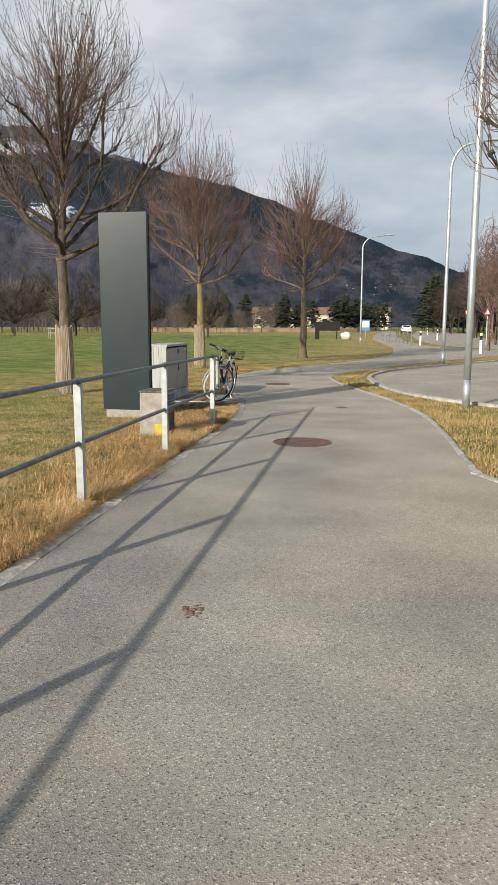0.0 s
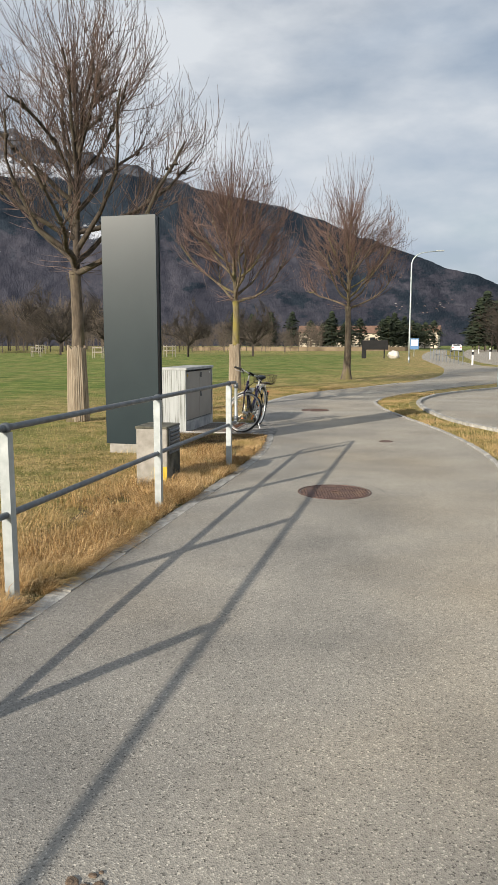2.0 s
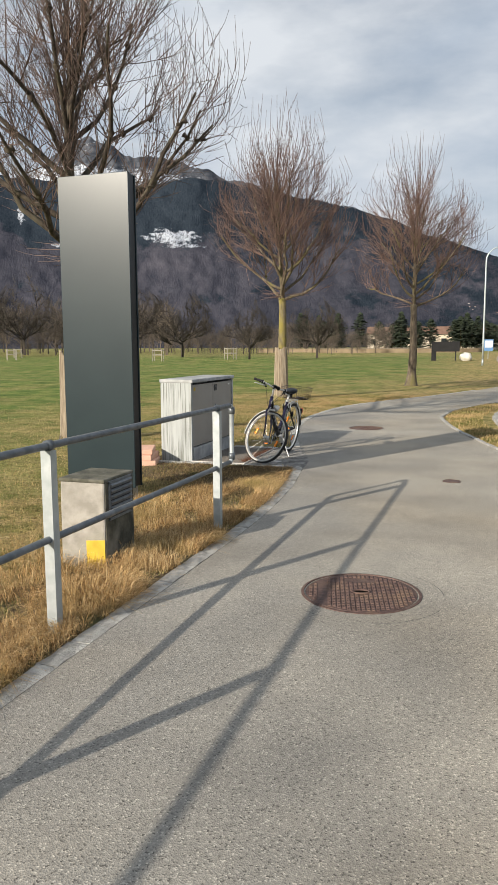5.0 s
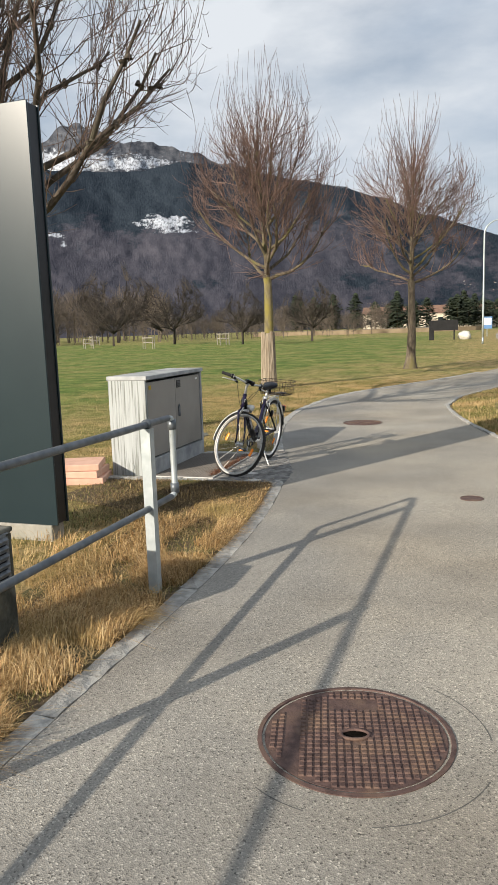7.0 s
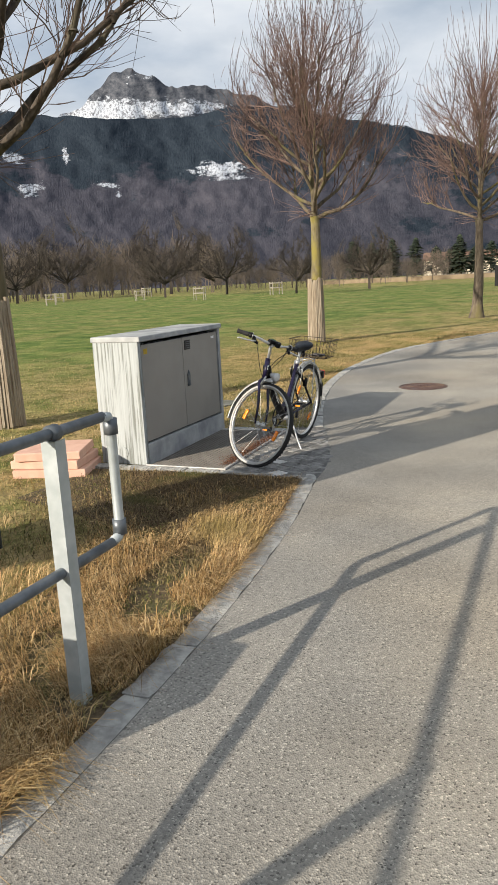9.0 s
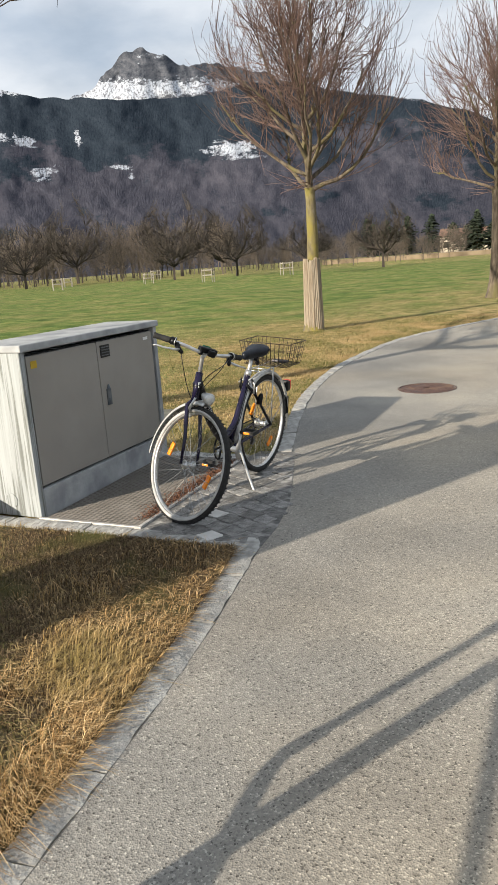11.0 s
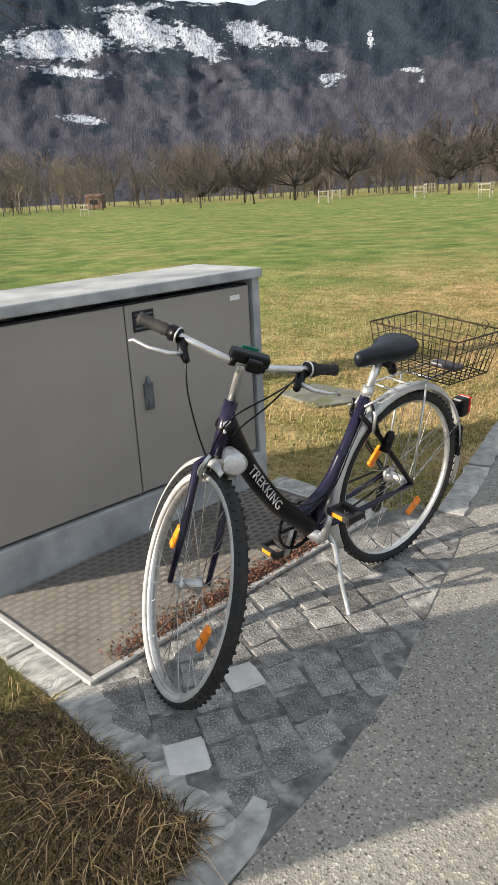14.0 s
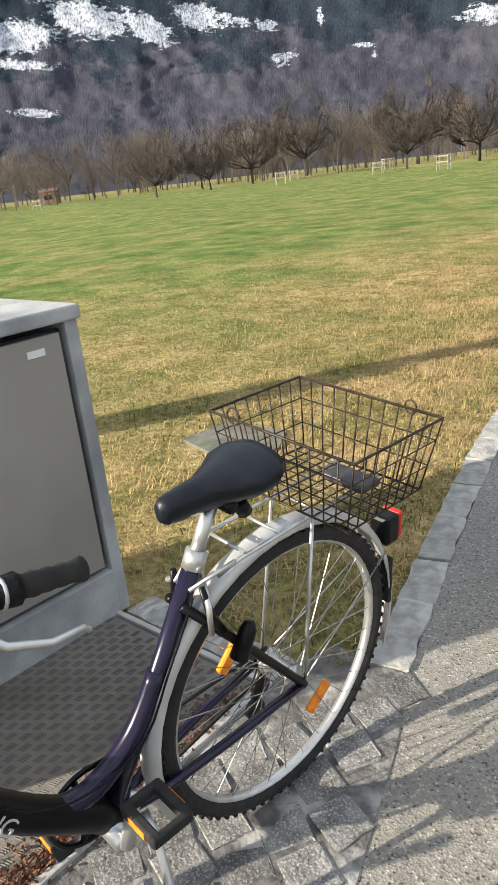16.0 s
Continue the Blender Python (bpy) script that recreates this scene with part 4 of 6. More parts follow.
def kerb(name, line, side, width, height, z, label, seed, lengths=(0.28, 0.5), limit=60.0):
    root = tagged(new(name), label, "kerb", kind="structure")
    root.empty_display_size = 0.1
    sizes = [lengths[0] + (lengths[1] - lengths[0]) * k / 6 for k in range(7)]
    meshes = [stone_mesh("kerb_stone", q - 0.005, width, height, seed + k, KERB) for k, q in enumerate(sizes)]
    at, total = along(line, 0, 0)
    rng = random.Random(seed)
    s, i = 0.0, 0
    while s < min(total, limit) - 0.2:
        pick = rng.randrange(7)
        l = sizes[pick]
        p, d = at(s + l / 2)
        ob = new("kerb_stone", meshes[pick])
        ob.parent = root
        left = Vector((-d.y, d.x, 0))
        q = p + left * side * (width / 2 + 0.002)
        ob.matrix_basis = Matrix.Translation((q.x, q.y, z - height / 2 + rng.uniform(-0.004, 0.004))) @ Matrix.Rotation(math.atan2(d.y, d.x) + rng.uniform(-0.012, 0.012), 4, "Z")
        s += l
        i += 1


near_left = [p for p in LEFT_EDGE if p[1] < 13.1] + [(0.0, 13.27)]
far_left = [(-0.485, 15.14)] + [p for p in LEFT_EDGE if 15.3 < p[1] < 30]
right_line = [p for p in RIGHT_EDGE if p[0] < 5.2 and p[1] < 31]
bay_line = [p for p in BAY if p[0] < 12]
kerb("kerb", near_left, 1, 0.115, 0.12, 0.007, "row of weathered granite kerb stones edging the path", 3)
kerb("kerb", far_left, 1, 0.12, 0.12, 0.012, "granite edging stones between the path and the meadow", 7)
kerb("kerb", right_line, -1, 0.065, 0.12, 0.022, "worn edging stones between path and grass island", 12)
kerb("kerb", bay_line, 1, 0.10, 0.16, 0.055, "raised pale granite kerb round the bus bay", 17, (0.7, 1.0))

COBBLE = mat("worn_grey_cobble", (0.090, 0.087, 0.082), (0.20, 0.193, 0.182), 26, 0.9, bump=0.5, bscale=80, c3=(0.34, 0.333, 0.315), c3scale=190, c3at=0.57, rand=0.4)
PALECOB = mat("pale_stone", (0.52, 0.51, 0.48), (0.62, 0.60, 0.57), 20, 0.85, bump=0.3)
MORTAR = mat("lichen_grey_mortar", (0.085, 0.082, 0.077), (0.165, 0.159, 0.15), 26, 0.95, bump=0.6, bscale=60, c3=(0.40, 0.39, 0.365), c3scale=9, c3at=0.57)

bm = bmesh.new()
slab(bm, [(-0.80, 13.36), (0.00, 13.28), (-0.02, 13.6), (-0.09, 14.0), (-0.25, 14.5), (-0.37, 14.87), (-0.475, 15.13), (-0.74, 15.13), (-0.79, 14.86)], -0.03, 0.003)
setts = tagged(part("pavement", bm, MORTAR), "patch of worn cobbles set in pale mortar beside the path", "cobbles", kind="structure")
cob_meshes = []
for k in range(6):
    rng = random.Random(60 + k)
    bm = bmesh.new()
    box(bm, (0, 0, 0), (0.118, 0.110, 0.05), 0.007)
    for v in bm.verts:
        v.co.x *= 1 + rng.uniform(-0.13, 0.10)
        v.co.y *= 1 + rng.uniform(-0.13, 0.10)
        v.co.z += rng.uniform(-0.003, 0.002)
    cob_meshes.append(finish("cobble", bm, COBBLE, False))
rng = random.Random(8)
ca, sa = math.cos(radians(-27)), math.sin(radians(-27))
for i in range(-4, 24):
    for j in range(-12, 22):
        u, v = i * 0.126 + rng.uniform(-0.008, 0.008) + (j % 2) * 0.05, j * 0.120 + rng.uniform(-0.006, 0.006)
        x, y = -0.78 + u * ca - v * sa, 13.35 + u * sa + v * ca
        edge = np.interp(y, [13.28, 13.6, 14.0, 14.5, 14.87, 15.12], [0.0, -0.02, -0.09, -0.25, -0.37, -0.44])
        if not (13.37 < y < 15.08 and -0.75 < x < edge - 0.03):
            continue
        pale = (abs(x + 0.34) < 0.062 and abs(y - 13.45) < 0.062) or (abs(x + 0.50) < 0.06 and abs(y - 13.73) < 0.06)
        ob = new("cobble", cob_meshes[rng.randrange(6)])
        if pale:
            ob.data = ob.data.copy()
            ob.data.materials[0] = PALECOB
        ob.parent = setts
        ob.matrix_basis = pose(x, y, -0.0175 + rng.uniform(-0.0025, 0.0025) + (0.003 if pale else 0), rng.uniform(-1.3, 1.3), rng.uniform(-1.3, 1.3), -27 + rng.uniform(-9, 9))
border = tagged(new("kerb"), "flat stone border between the grass and the cobbles", "kerb", kind="structure")
bstone = [stone_mesh("kerb_stone", 1.0, 0.12, 0.10, 90 + k, KERB) for k in range(3)]
for a, b in (((-1.95, 13.34), (-0.82, 13.35)), ((-0.82, 13.35), (-0.03, 13.27)), ((-1.44, 14.96), (-0.78, 14.95))):
    a, b = Vector((*a, 0)), Vector((*b, 0))
    n = max(1, round((b - a).length / 0.32))
    for k in range(n):
        p = a.lerp(b, (k + 0.5) / n)
        ob = new("kerb_stone", bstone[k % 3])
        ob.parent = border
        d = b - a
        ob.matrix_basis = Matrix.Translation((p.x, p.y, -0.038 + rng.uniform(-0.003, 0.003))) @ Matrix.Rotation(math.atan2(d.y, d.x), 4, "Z") @ Matrix.Diagonal((d.length / n - 0.01, 0.9, 1, 1))

TREAD = mat("worn_tread_plate", (0.165, 0.148, 0.128), (0.22, 0.20, 0.175), 5, 0.72, 0.15, 0.25, 90, c3=(0.13, 0.118, 0.10), c3scale=3)
PALEEDGE = mat("pale_zinc_edge", (0.45, 0.43, 0.40), (0.55, 0.53, 0.50), 10, 0.6, 0.3, 0.1)


# darker than the plate: the small shadows at the bars, put into their colour
TREADBAR = mat("shade_toned_tread_bars", (0.125, 0.112, 0.097), (0.17, 0.153, 0.134), 5, 0.85, 0.15, 0.1, 80)


def tread_plate():
    p = thing("cover_plate", pose(-1.135, 14.14, 0), "worn grey tread-plate duct cover in front of the cabinet", "cover plate")
    bm = bmesh.new()
    box(bm, (0, 0, -0.004), (0.66, 1.44, 0.02), 0.002)
    part("plate", bm, TREAD, p)
    vs, fs = [], []
    for i in range(19):
        for j in range(36):
            cx, cy = -0.31 + i * 0.0345, -0.69 + j * 0.046 + (i % 2) * 0.023
            if cy > 0.69:
                continue
            for k in range(5):
                x, y, a = cx, cy + (k - 2) * 0.0062, 0.30
                ux, uy = math.cos(a) * 0.0115, math.sin(a) * 0.0115
                nx, ny = -math.sin(a) * 0.0017, math.cos(a) * 0.0017
                b = len(vs)
                vs += [(x - ux - nx, y - uy - ny, 0.006), (x + ux - nx, y + uy - ny, 0.006), (x + ux + nx, y + uy + ny, 0.006), (x - ux + nx, y - uy + ny, 0.006),
                       (x - ux * 0.8, y - uy * 0.8, 0.0082), (x + ux * 0.8, y + uy * 0.8, 0.0082)]
                fs += [(b, b + 1, b + 5, b + 4), (b + 2, b + 3, b + 4, b + 5)]
    ob = new("tread_pattern", raw_mesh("tread_pattern", vs, fs, TREADBAR))
    ob.parent = p
    tagged(ob, "raised lozenge bars", kind="stuff")
    for name, c, s in (("edge_frame", (0, -0.735, 0.0), (0.72, 0.02, 0.03)), ("edge_frame", (0.345, 0, 0.0), (0.024, 1.45, 0.03)), ("edge_frame", (0, 0.735, 0.0), (0.72, 0.02, 0.03))):
        bm = bmesh.new()
        box(bm, c, s, 0.003)
        part(name, bm, PALEEDGE, p, "pale steel edge strip")


tread_plate()


# ---- drain covers ----
HOLE = mat("unlit_shaft", (0.006, 0.005, 0.004), (0.012, 0.010, 0.009), 20, 1.0, bump=0.3, spec=0.0)


def manhole(x, y, r, label, turn=12, grid=0.0275):
    c = thing("manhole_cover", pose(x, y, 0, 0, 0, turn), label, "manhole cover", "covers in the path")
    bm = bmesh.new()
    n = 48
    prof = [(r, -0.02), (r, 0.004), (r * 0.955, 0.006), (r * 0.945, -0.006), (r * 0.93, -0.006), (r * 0.92, 0.003)]
    rings = [[bm.verts.new((q * math.cos(2 * math.pi * k / n), q * math.sin(2 * math.pi * k / n), z)) for k in range(n)] for q, z in prof]
    for a, b in zip(rings, rings[1:]):
        for k in range(n):
            bm.faces.new((a[k], a[(k + 1) % n], b[(k + 1) % n], b[k]))
    bmesh.ops.recalc_face_normals(bm, faces=bm.faces[:])
    part("ring_frame", bm, IRON, c, "cast rim ring")
    bm = bmesh.new()
    bm.faces.new([bm.verts.new((r * 0.925 * math.cos(2 * math.pi * k / n), r * 0.925 * math.sin(2 * math.pi * k / n), 0.002)) for k in range(n)])
    part("lid", bm, IRON, c, "rusty cast iron lid")
    if grid:
        vs, fs = [], []
        h = grid * 0.37
        m = int(r / grid) + 1
        for i in range(-m, m + 1):
            for j in range(-m, m + 1):
                px_, py_ = i * grid, j * grid
                if math.hypot(px_, py_) > r * 0.87 or math.hypot(px_, py_) < 0.06 or (abs(px_ + r * 0.62) < 0.03) or (abs(py_ - r * 0.6) < 0.05 and abs(px_) < 0.09):
                    continue
                b = len(vs)
                for z, k in ((0.002, 1.0), (0.0075, 0.78)):
                    vs += [(px_ - h * k, py_ - h * k, z), (px_ + h * k, py_ - h * k, z), (px_ + h * k, py_ + h * k, z), (px_ - h * k, py_ + h * k, z)]
                fs += [(b + 4, b + 5, b + 6, b + 7)] + [(b + k, b + (k + 1) % 4, b + 4 + (k + 1) % 4, b + 4 + k) for k in range(4)]
        ob = new("waffle_pattern", raw_mesh("waffle_pattern", vs, fs, IRON))
        ob.parent = c
        tagged(ob, "grid of raised square studs", kind="stuff")
        bm = bmesh.new()
        tube(bm, circle((0, 0, 0.005), (1, 0, 0), (0, 0.62, 0), 0.052, 24), 0.007, 6, closed=True)
        part("pick_hole_rim", bm, IRON, c, "", True)
        bm = bmesh.new()
        bm.faces.new([bm.verts.new(v) for v in circle((0, 0, 0.0035), (1, 0, 0), (0, 0.62, 0), 0.047, 24)])
        part("pick_hole", bm, HOLE, c, "dark lifting hole")
    return c


manhole(1.387, 9.06, 0.362, "large rusty round manhole cover with a waffle pattern in the path")
manhole(0.08, 17.87, 0.31, "rusty round manhole cover in the shaded path", 40)
manhole(1.765, 12.95, 0.10, "small rusty valve cover in the path", 0, 0)

CRACK = mat("dark_asphalt_joint", (0.07, 0.068, 0.062), (0.12, 0.115, 0.105), 30, 0.95, bump=0.2)
bm = bmesh.new()
for a0, a1, r in ((-75, -15, 0.50), (10, 62, 0.49), (-125, -100, 0.47)):
    tube(bm, [(1.387 + r * math.cos(radians(a)), 9.06 + r * math.sin(radians(a)), -0.001) for a in range(a0, a1, 4)], 0.0028, 4)
tagged(part("trim", bm, CRACK), "thin cut joint in the asphalt round the cover", "joint", kind="structure")
bm = bmesh.new()
tube(bm, [(x + 0.002, y, -0.0012) for x, y in near_left[1:]], 0.0022, 4)
tagged(part("trim", bm, CRACK), "dark joint between asphalt and kerb stones", "joint", kind="structure")

# crumbs of dried earth on the path
CRUMB = mat("dried_brown_earth", (0.10, 0.068, 0.045), (0.20, 0.145, 0.10), 60, 0.95, bump=0.5, bscale=120)
crumb_rng = random.Random(14)
for k in range(16):
    bm = bmesh.new()
    bmesh.ops.create_icosphere(bm, subdivisions=2, radius=crumb_rng.uniform(0.006, 0.021) * (1.0 if k % 3 else 1.2))
    for v in bm.verts:
        v.co *= 1 + 0.55 * noise.noise(v.co * 55 + Vector((k * 7, 0, 0)))
        v.co.z *= 0.3
    ob = part("earth_clod", bm, CRUMB)
    ob.location = (1.268 + crumb_rng.gauss(0, 0.035), 3.63 + crumb_rng.gauss(0, 0.05), 0.003)
    tagged(ob, "small dried crumb of brown earth on the asphalt", "clod", "earth crumbs on the path")


# ---- concrete vent block, foam boards ----
MOSSY = mat("dark_mossy_concrete", (0.040, 0.040, 0.030), (0.12, 0.115, 0.085), 9, 0.95, bump=0.6, bscale=50, c3=(0.19, 0.18, 0.15), c3scale=5, c3at=0.58)
LOUVRE = mat("dull_louvre_zinc", (0.13, 0.145, 0.16), (0.20, 0.215, 0.23), 20, 0.5, 0.4, 0.1, 80)


def vent_block():
    b = thing("vent_block", pose(-0.50, 9.25, 0), "weathered concrete vent shaft with a grey louvre and yellow paint", "vent shaft")
    bm = bmesh.new()
    box(bm, (0, 0, 0.28), (0.34, 0.42, 0.62), 0.014)
    for v in bm.verts:
        v.co += Vector((noise.noise(v.co * 9), noise.noise(v.co * 9 + Vector((5, 0, 0))), 0)) * 0.006
    part("body", bm, CONCRETE, b)
    bm = bmesh.new()
    box(bm, (0, 0, 0.590), (0.352, 0.432, 0.028), 0.010)
    part("cap", bm, MOSSY, b, "dark mossy top slab")
    bm = bmesh.new()
    box(bm, (0.168, 0, 0.275), (0.014, 0.40, 0.60), 0.004)
    part("side_plate", bm, MOSSY, b, "dark stained side face")
    bm = bmesh.new()
    for c, q in (((0.178, 0, 0.325), (0.012, 0.33, 0.02)), ((0.178, 0, 0.575), (0.012, 0.33, 0.02)), ((0.178, -0.155, 0.45), (0.012, 0.02, 0.26)), ((0.178, 0.155, 0.45), (0.012, 0.02, 0.26))):
        box(bm, c, q, 0.002)
    part("louvre_frame", bm, LOUVRE, b, "grey metal louvre frame")
    bm = bmesh.new()
    box(bm, (0.1765, 0, 0.45), (0.004, 0.30, 0.24))
    part("recess", bm, BLACKM, b, "black shaft behind the slats")
    for k in range(6):
        bm = bmesh.new()
        box(bm, (0, 0, 0), (0.020, 0.295, 0.026), 0.002)
        ob = part("slat", bm, LOUVRE, b)
        ob.matrix_basis = pose(0.184, 0, 0.355 + k * 0.039, 0, 32, 0)
    bm = bmesh.new()
    box(bm, (0.095, -0.2115, 0.085), (0.145, 0.004, 0.21), 0.0015)
    for v in bm.verts:
        v.co.x += 0.012 * noise.noise(v.co * 21)
        v.co.z += 0.03 * noise.noise(v.co * 14)
    part("paint_mark", bm, YELLOW, b, "yellow paint mark")


vent_block()


def foam_stack():
    rng = random.Random(5)
    for k in range(3):
        bm = bmesh.new()
        box(bm, (0, 0, 0.0), (0.60 - 0.03 * k, 0.46, 0.068), 0.008)
        for v in bm.verts:
            v.co += Vector((rng.uniform(-1, 1), rng.uniform(-1, 1), 0)) * 0.003
        ob = part("foam_board", bm, PINK)
        ob.matrix_basis = pose(-2.20 + rng.uniform(-0.01, 0.02), 13.16 + rng.uniform(-0.01, 0.01), 0.022 + 0.0695 * k, 0, 0, 14 + rng.uniform(-7, 7))
        tagged(ob, "pink insulation board stacked in the grass beside the cabinet", "insulation board", "stacked boards by the cabinet")


foam_stack()

bm = bmesh.new()
slab(bm, [(-2.52, 16.22), (-2.06, 16.10), (-1.93, 16.36), (-2.05, 16.58), (-2.48, 16.56)], -0.05, 0.006)
tagged(part("cover_slab", bm, mat("damp_grey_concrete", (0.11, 0.11, 0.09), (0.19, 0.185, 0.16), 9, 0.95, bump=0.4, bscale=50, c3=(0.10, 0.11, 0.05), c3scale=5)), "flat grey concrete cover slab lying flush in the grass", "cover slab")


# ---- bicycle ----
PURPLE = mat("dark_purple_enamel", (0.008, 0.006, 0.024), (0.012, 0.009, 0.032), 12, 0.25, 0.0, 0.0, spec=0.4, coat=0.1)
BLACKP = mat("black_enamel", (0.003, 0.003, 0.004), (0.006, 0.006, 0.007), 12, 0.36, 0.0, 0.0, spec=0.22)
RUBBER = mat("tyre_rubber", (0.010, 0.010, 0.010), (0.022, 0.021, 0.020), 30, 0.8, bump=0.2)
ALU = mat("dull_aluminium", (0.55, 0.55, 0.54), (0.66, 0.66, 0.65), 30, 0.38, 0.85, 0.05)
FENDER = mat("silver_mudguard", (0.50, 0.50, 0.49), (0.62, 0.62, 0.60), 12, 0.36, 0.4, 0.05)
CHROME = mat("bright_spoke_steel", (0.32, 0.32, 0.31), (0.44, 0.44, 0.42), 40, 0.25, 0.9, 0.0)
ORANGE = mat("orange_reflector", (0.85, 0.22, 0.01), (0.95, 0.30, 0.02), 60, 0.25, 0.0, 0.1, 200)
REDP = mat("red_lens", (0.55, 0.02, 0.01), (0.65, 0.03, 0.02), 40, 0.2, bump=0.0)
LEATHER = mat("black_saddle_vinyl", (0.005, 0.007, 0.011), (0.009, 0.012, 0.018), 20, 0.40, bump=0.1, bscale=200, spec=0.3)
LENSM = mat("clear_ribbed_lens", (0.60, 0.62, 0.62), (0.74, 0.75, 0.75), 60, 0.08, 0.2, 0.25, 120)
WIRE = mat("brown_coated_wire", (0.030, 0.022, 0.016), (0.07, 0.05, 0.035), 40, 0.5, 0.5, 0.0)

# dusty tyre wall, its pale tone includes the sun on the front wheel
SIDEW = mat("sunlit_dusty_sidewall", (0.36, 0.35, 0.33), (0.50, 0.49, 0.465), 20, 0.85)
R_W = 0.342
LEAN, HEADING, STEER = -5.3, -96.0, 72.0
HEAD_DIR = Vector((-0.342, 0, 0.940))
HEAD_FOOT = Vector((1.037, 0, 0.345))
SHIFT = Matrix.Translation((-0.06, 0, 0))
TURN = SHIFT @ Matrix.Translation(HEAD_FOOT) @ Matrix.Rotation(radians(STEER), 4, HEAD_DIR) @ Matrix.Translation(-HEAD_FOOT)
TURN_BAR = SHIFT @ Matrix.Translation(HEAD_FOOT) @ Matrix.Rotation(radians(61.0), 4, HEAD_DIR) @ Matrix.Translation(-HEAD_FOOT)


def bike_wheel(bike, centre, m, flip):
    """Rim with tyre, hub, spokes and reflectors in the plane y = 0 round centre, moved by m."""
    cx, cz = centre.x, centre.z
    ux, uz = Vector((1, 0, 0)), Vector((0, 0, 1))
    bm = bmesh.new()
    n = 56
    prof = [(-0.010, 0.299), (0.010, 0.299), (0.0125, 0.309), (0.010, 0.316), (-0.010, 0.316), (-0.0125, 0.309)]
    rings = []
    for k in range(n):
        q = 2 * math.pi * k / n
        rings.append([bm.verts.new((cx + r * math.cos(q), y, cz + r * math.sin(q))) for y, r in prof])
    for k in range(n):
        a, b = rings[k], rings[(k + 1) % n]
        for j in range(6):
            bm.faces.new((a[j], a[(j + 1) % 6], b[(j + 1) % 6], b[j]))
    bmesh.ops.recalc_face_normals(bm, faces=bm.faces[:])
    wheel = part("wheel", bm, ALU, bike, "aluminium rim", True)
    wheel.matrix_basis = m
    bm = bmesh.new()
    tube(bm, circle((cx, 0, cz), ux, uz, 0.3215, 64), 0.0205, 12, closed=True)
    for k in range(72):
        q = 2 * math.pi * k / 72
        for s in (-1, 1):
            c, d = math.cos(q + s * 0.012), math.sin(q + s * 0.012)
            box(bm, (0, 0, 0), (0.008, 0.010, 0.007), 0, Matrix.Translation((cx + 0.338 * c, s * 0.012, cz + 0.338 * d)) @ Matrix.Rotation(-q + math.pi / 2, 4, "Y"))
    part("tyre", bm, RUBBER, wheel, "knobbly black tyre")
    # front wheel only: sunlight on the tyre wall is put into its colour
    for s in (-1, 1) if not flip else ():
        bm = bmesh.new()
        tube(bm, circle((cx, s * 0.0135, cz), ux, uz, 0.3155, 56), 0.0105, 8, closed=True)
        part("sidewall", bm, SIDEW, wheel, "dusty tyre wall, paled for the sunlight on it", True)
    bm = bmesh.new()
    tube(bm, [(cx, -0.05, cz), (cx, -0.034, cz), (cx, -0.032, cz), (cx, -0.02, cz), (cx, 0.02, cz), (cx, 0.032, cz), (cx, 0.034, cz), (cx, 0.05, cz)], [0.006, 0.012, 0.028, 0.016, 0.016, 0.028, 0.012, 0.006], 14)
    part("hub", bm, ALU, wheel, "", True)
    bm = bmesh.new()
    tube(bm, [(0, 0, 0), (0, 0, 0.280)], 0.0013, 4)
    spoke = finish("spoke", bm, CHROME)
    for k in range(32):
        q = 2 * math.pi * k / 32
        s = 1 if k % 2 else -1
        off = 0.62 if (k // 2) % 2 else -0.62
        a = Vector((cx + 0.027 * math.cos(q + off), s * 0.030, cz + 0.027 * math.sin(q + off)))
        b = Vector((cx + 0.300 * math.cos(q), 0, cz + 0.300 * math.sin(q)))
        ob = new("spoke", spoke)
        ob.parent = wheel
        ob.matrix_basis = Matrix.Translation(a) @ (b - a).to_track_quat("Z", "Y").to_matrix().to_4x4() @ Matrix.Diagonal((1, 1, (b - a).length / 0.280, 1))
    for q in ((0.74, 4.08) if flip else (3.10, 6.24)):
        bm = bmesh.new()
        box(bm, (0, 0, 0), (0.085, 0.016, 0.030), 0.007, Matrix.Translation((cx + 0.195 * math.cos(q), 0.0, cz + 0.195 * math.sin(q))) @ Matrix.Rotation(-q + math.pi / 2, 4, "Y"))
        part("reflector", bm, ORANGE, wheel, "orange spoke reflector")
    return wheel


def mudguard(bike, centre, a0, a1, m, name="mudguard"):
    bm = bmesh.new()
    prof = [(-0.027, 0.352), (-0.022, 0.366), (-0.010, 0.373), (0.010, 0.373), (0.022, 0.366), (0.027, 0.352)]
    n, rows = 26, []
    for k in range(n + 1):
        q = radians(a0 + (a1 - a0) * k / n)
        rows.append([bm.verts.new((centre.x + r * math.cos(q), y, centre.z + r * math.sin(q))) for y, r in prof]
                    + [bm.verts.new((centre.x + (r - 0.003) * math.cos(q), y * 0.93, centre.z + (r - 0.003) * math.sin(q))) for y, r in prof[::-1]])
    for a, b in zip(rows, rows[1:]):
        for j in range(12):
            bm.faces.new((a[j], a[(j + 1) % 12], b[(j + 1) % 12], b[j]))
    bm.faces.new(rows[0])
    bm.faces.new(rows[-1][::-1])
    bmesh.ops.recalc_face_normals(bm, faces=bm.faces[:])
    ob = part(name, bm, FENDER, bike, "silver mudguard", True)
    ob.matrix_basis = m
    return ob


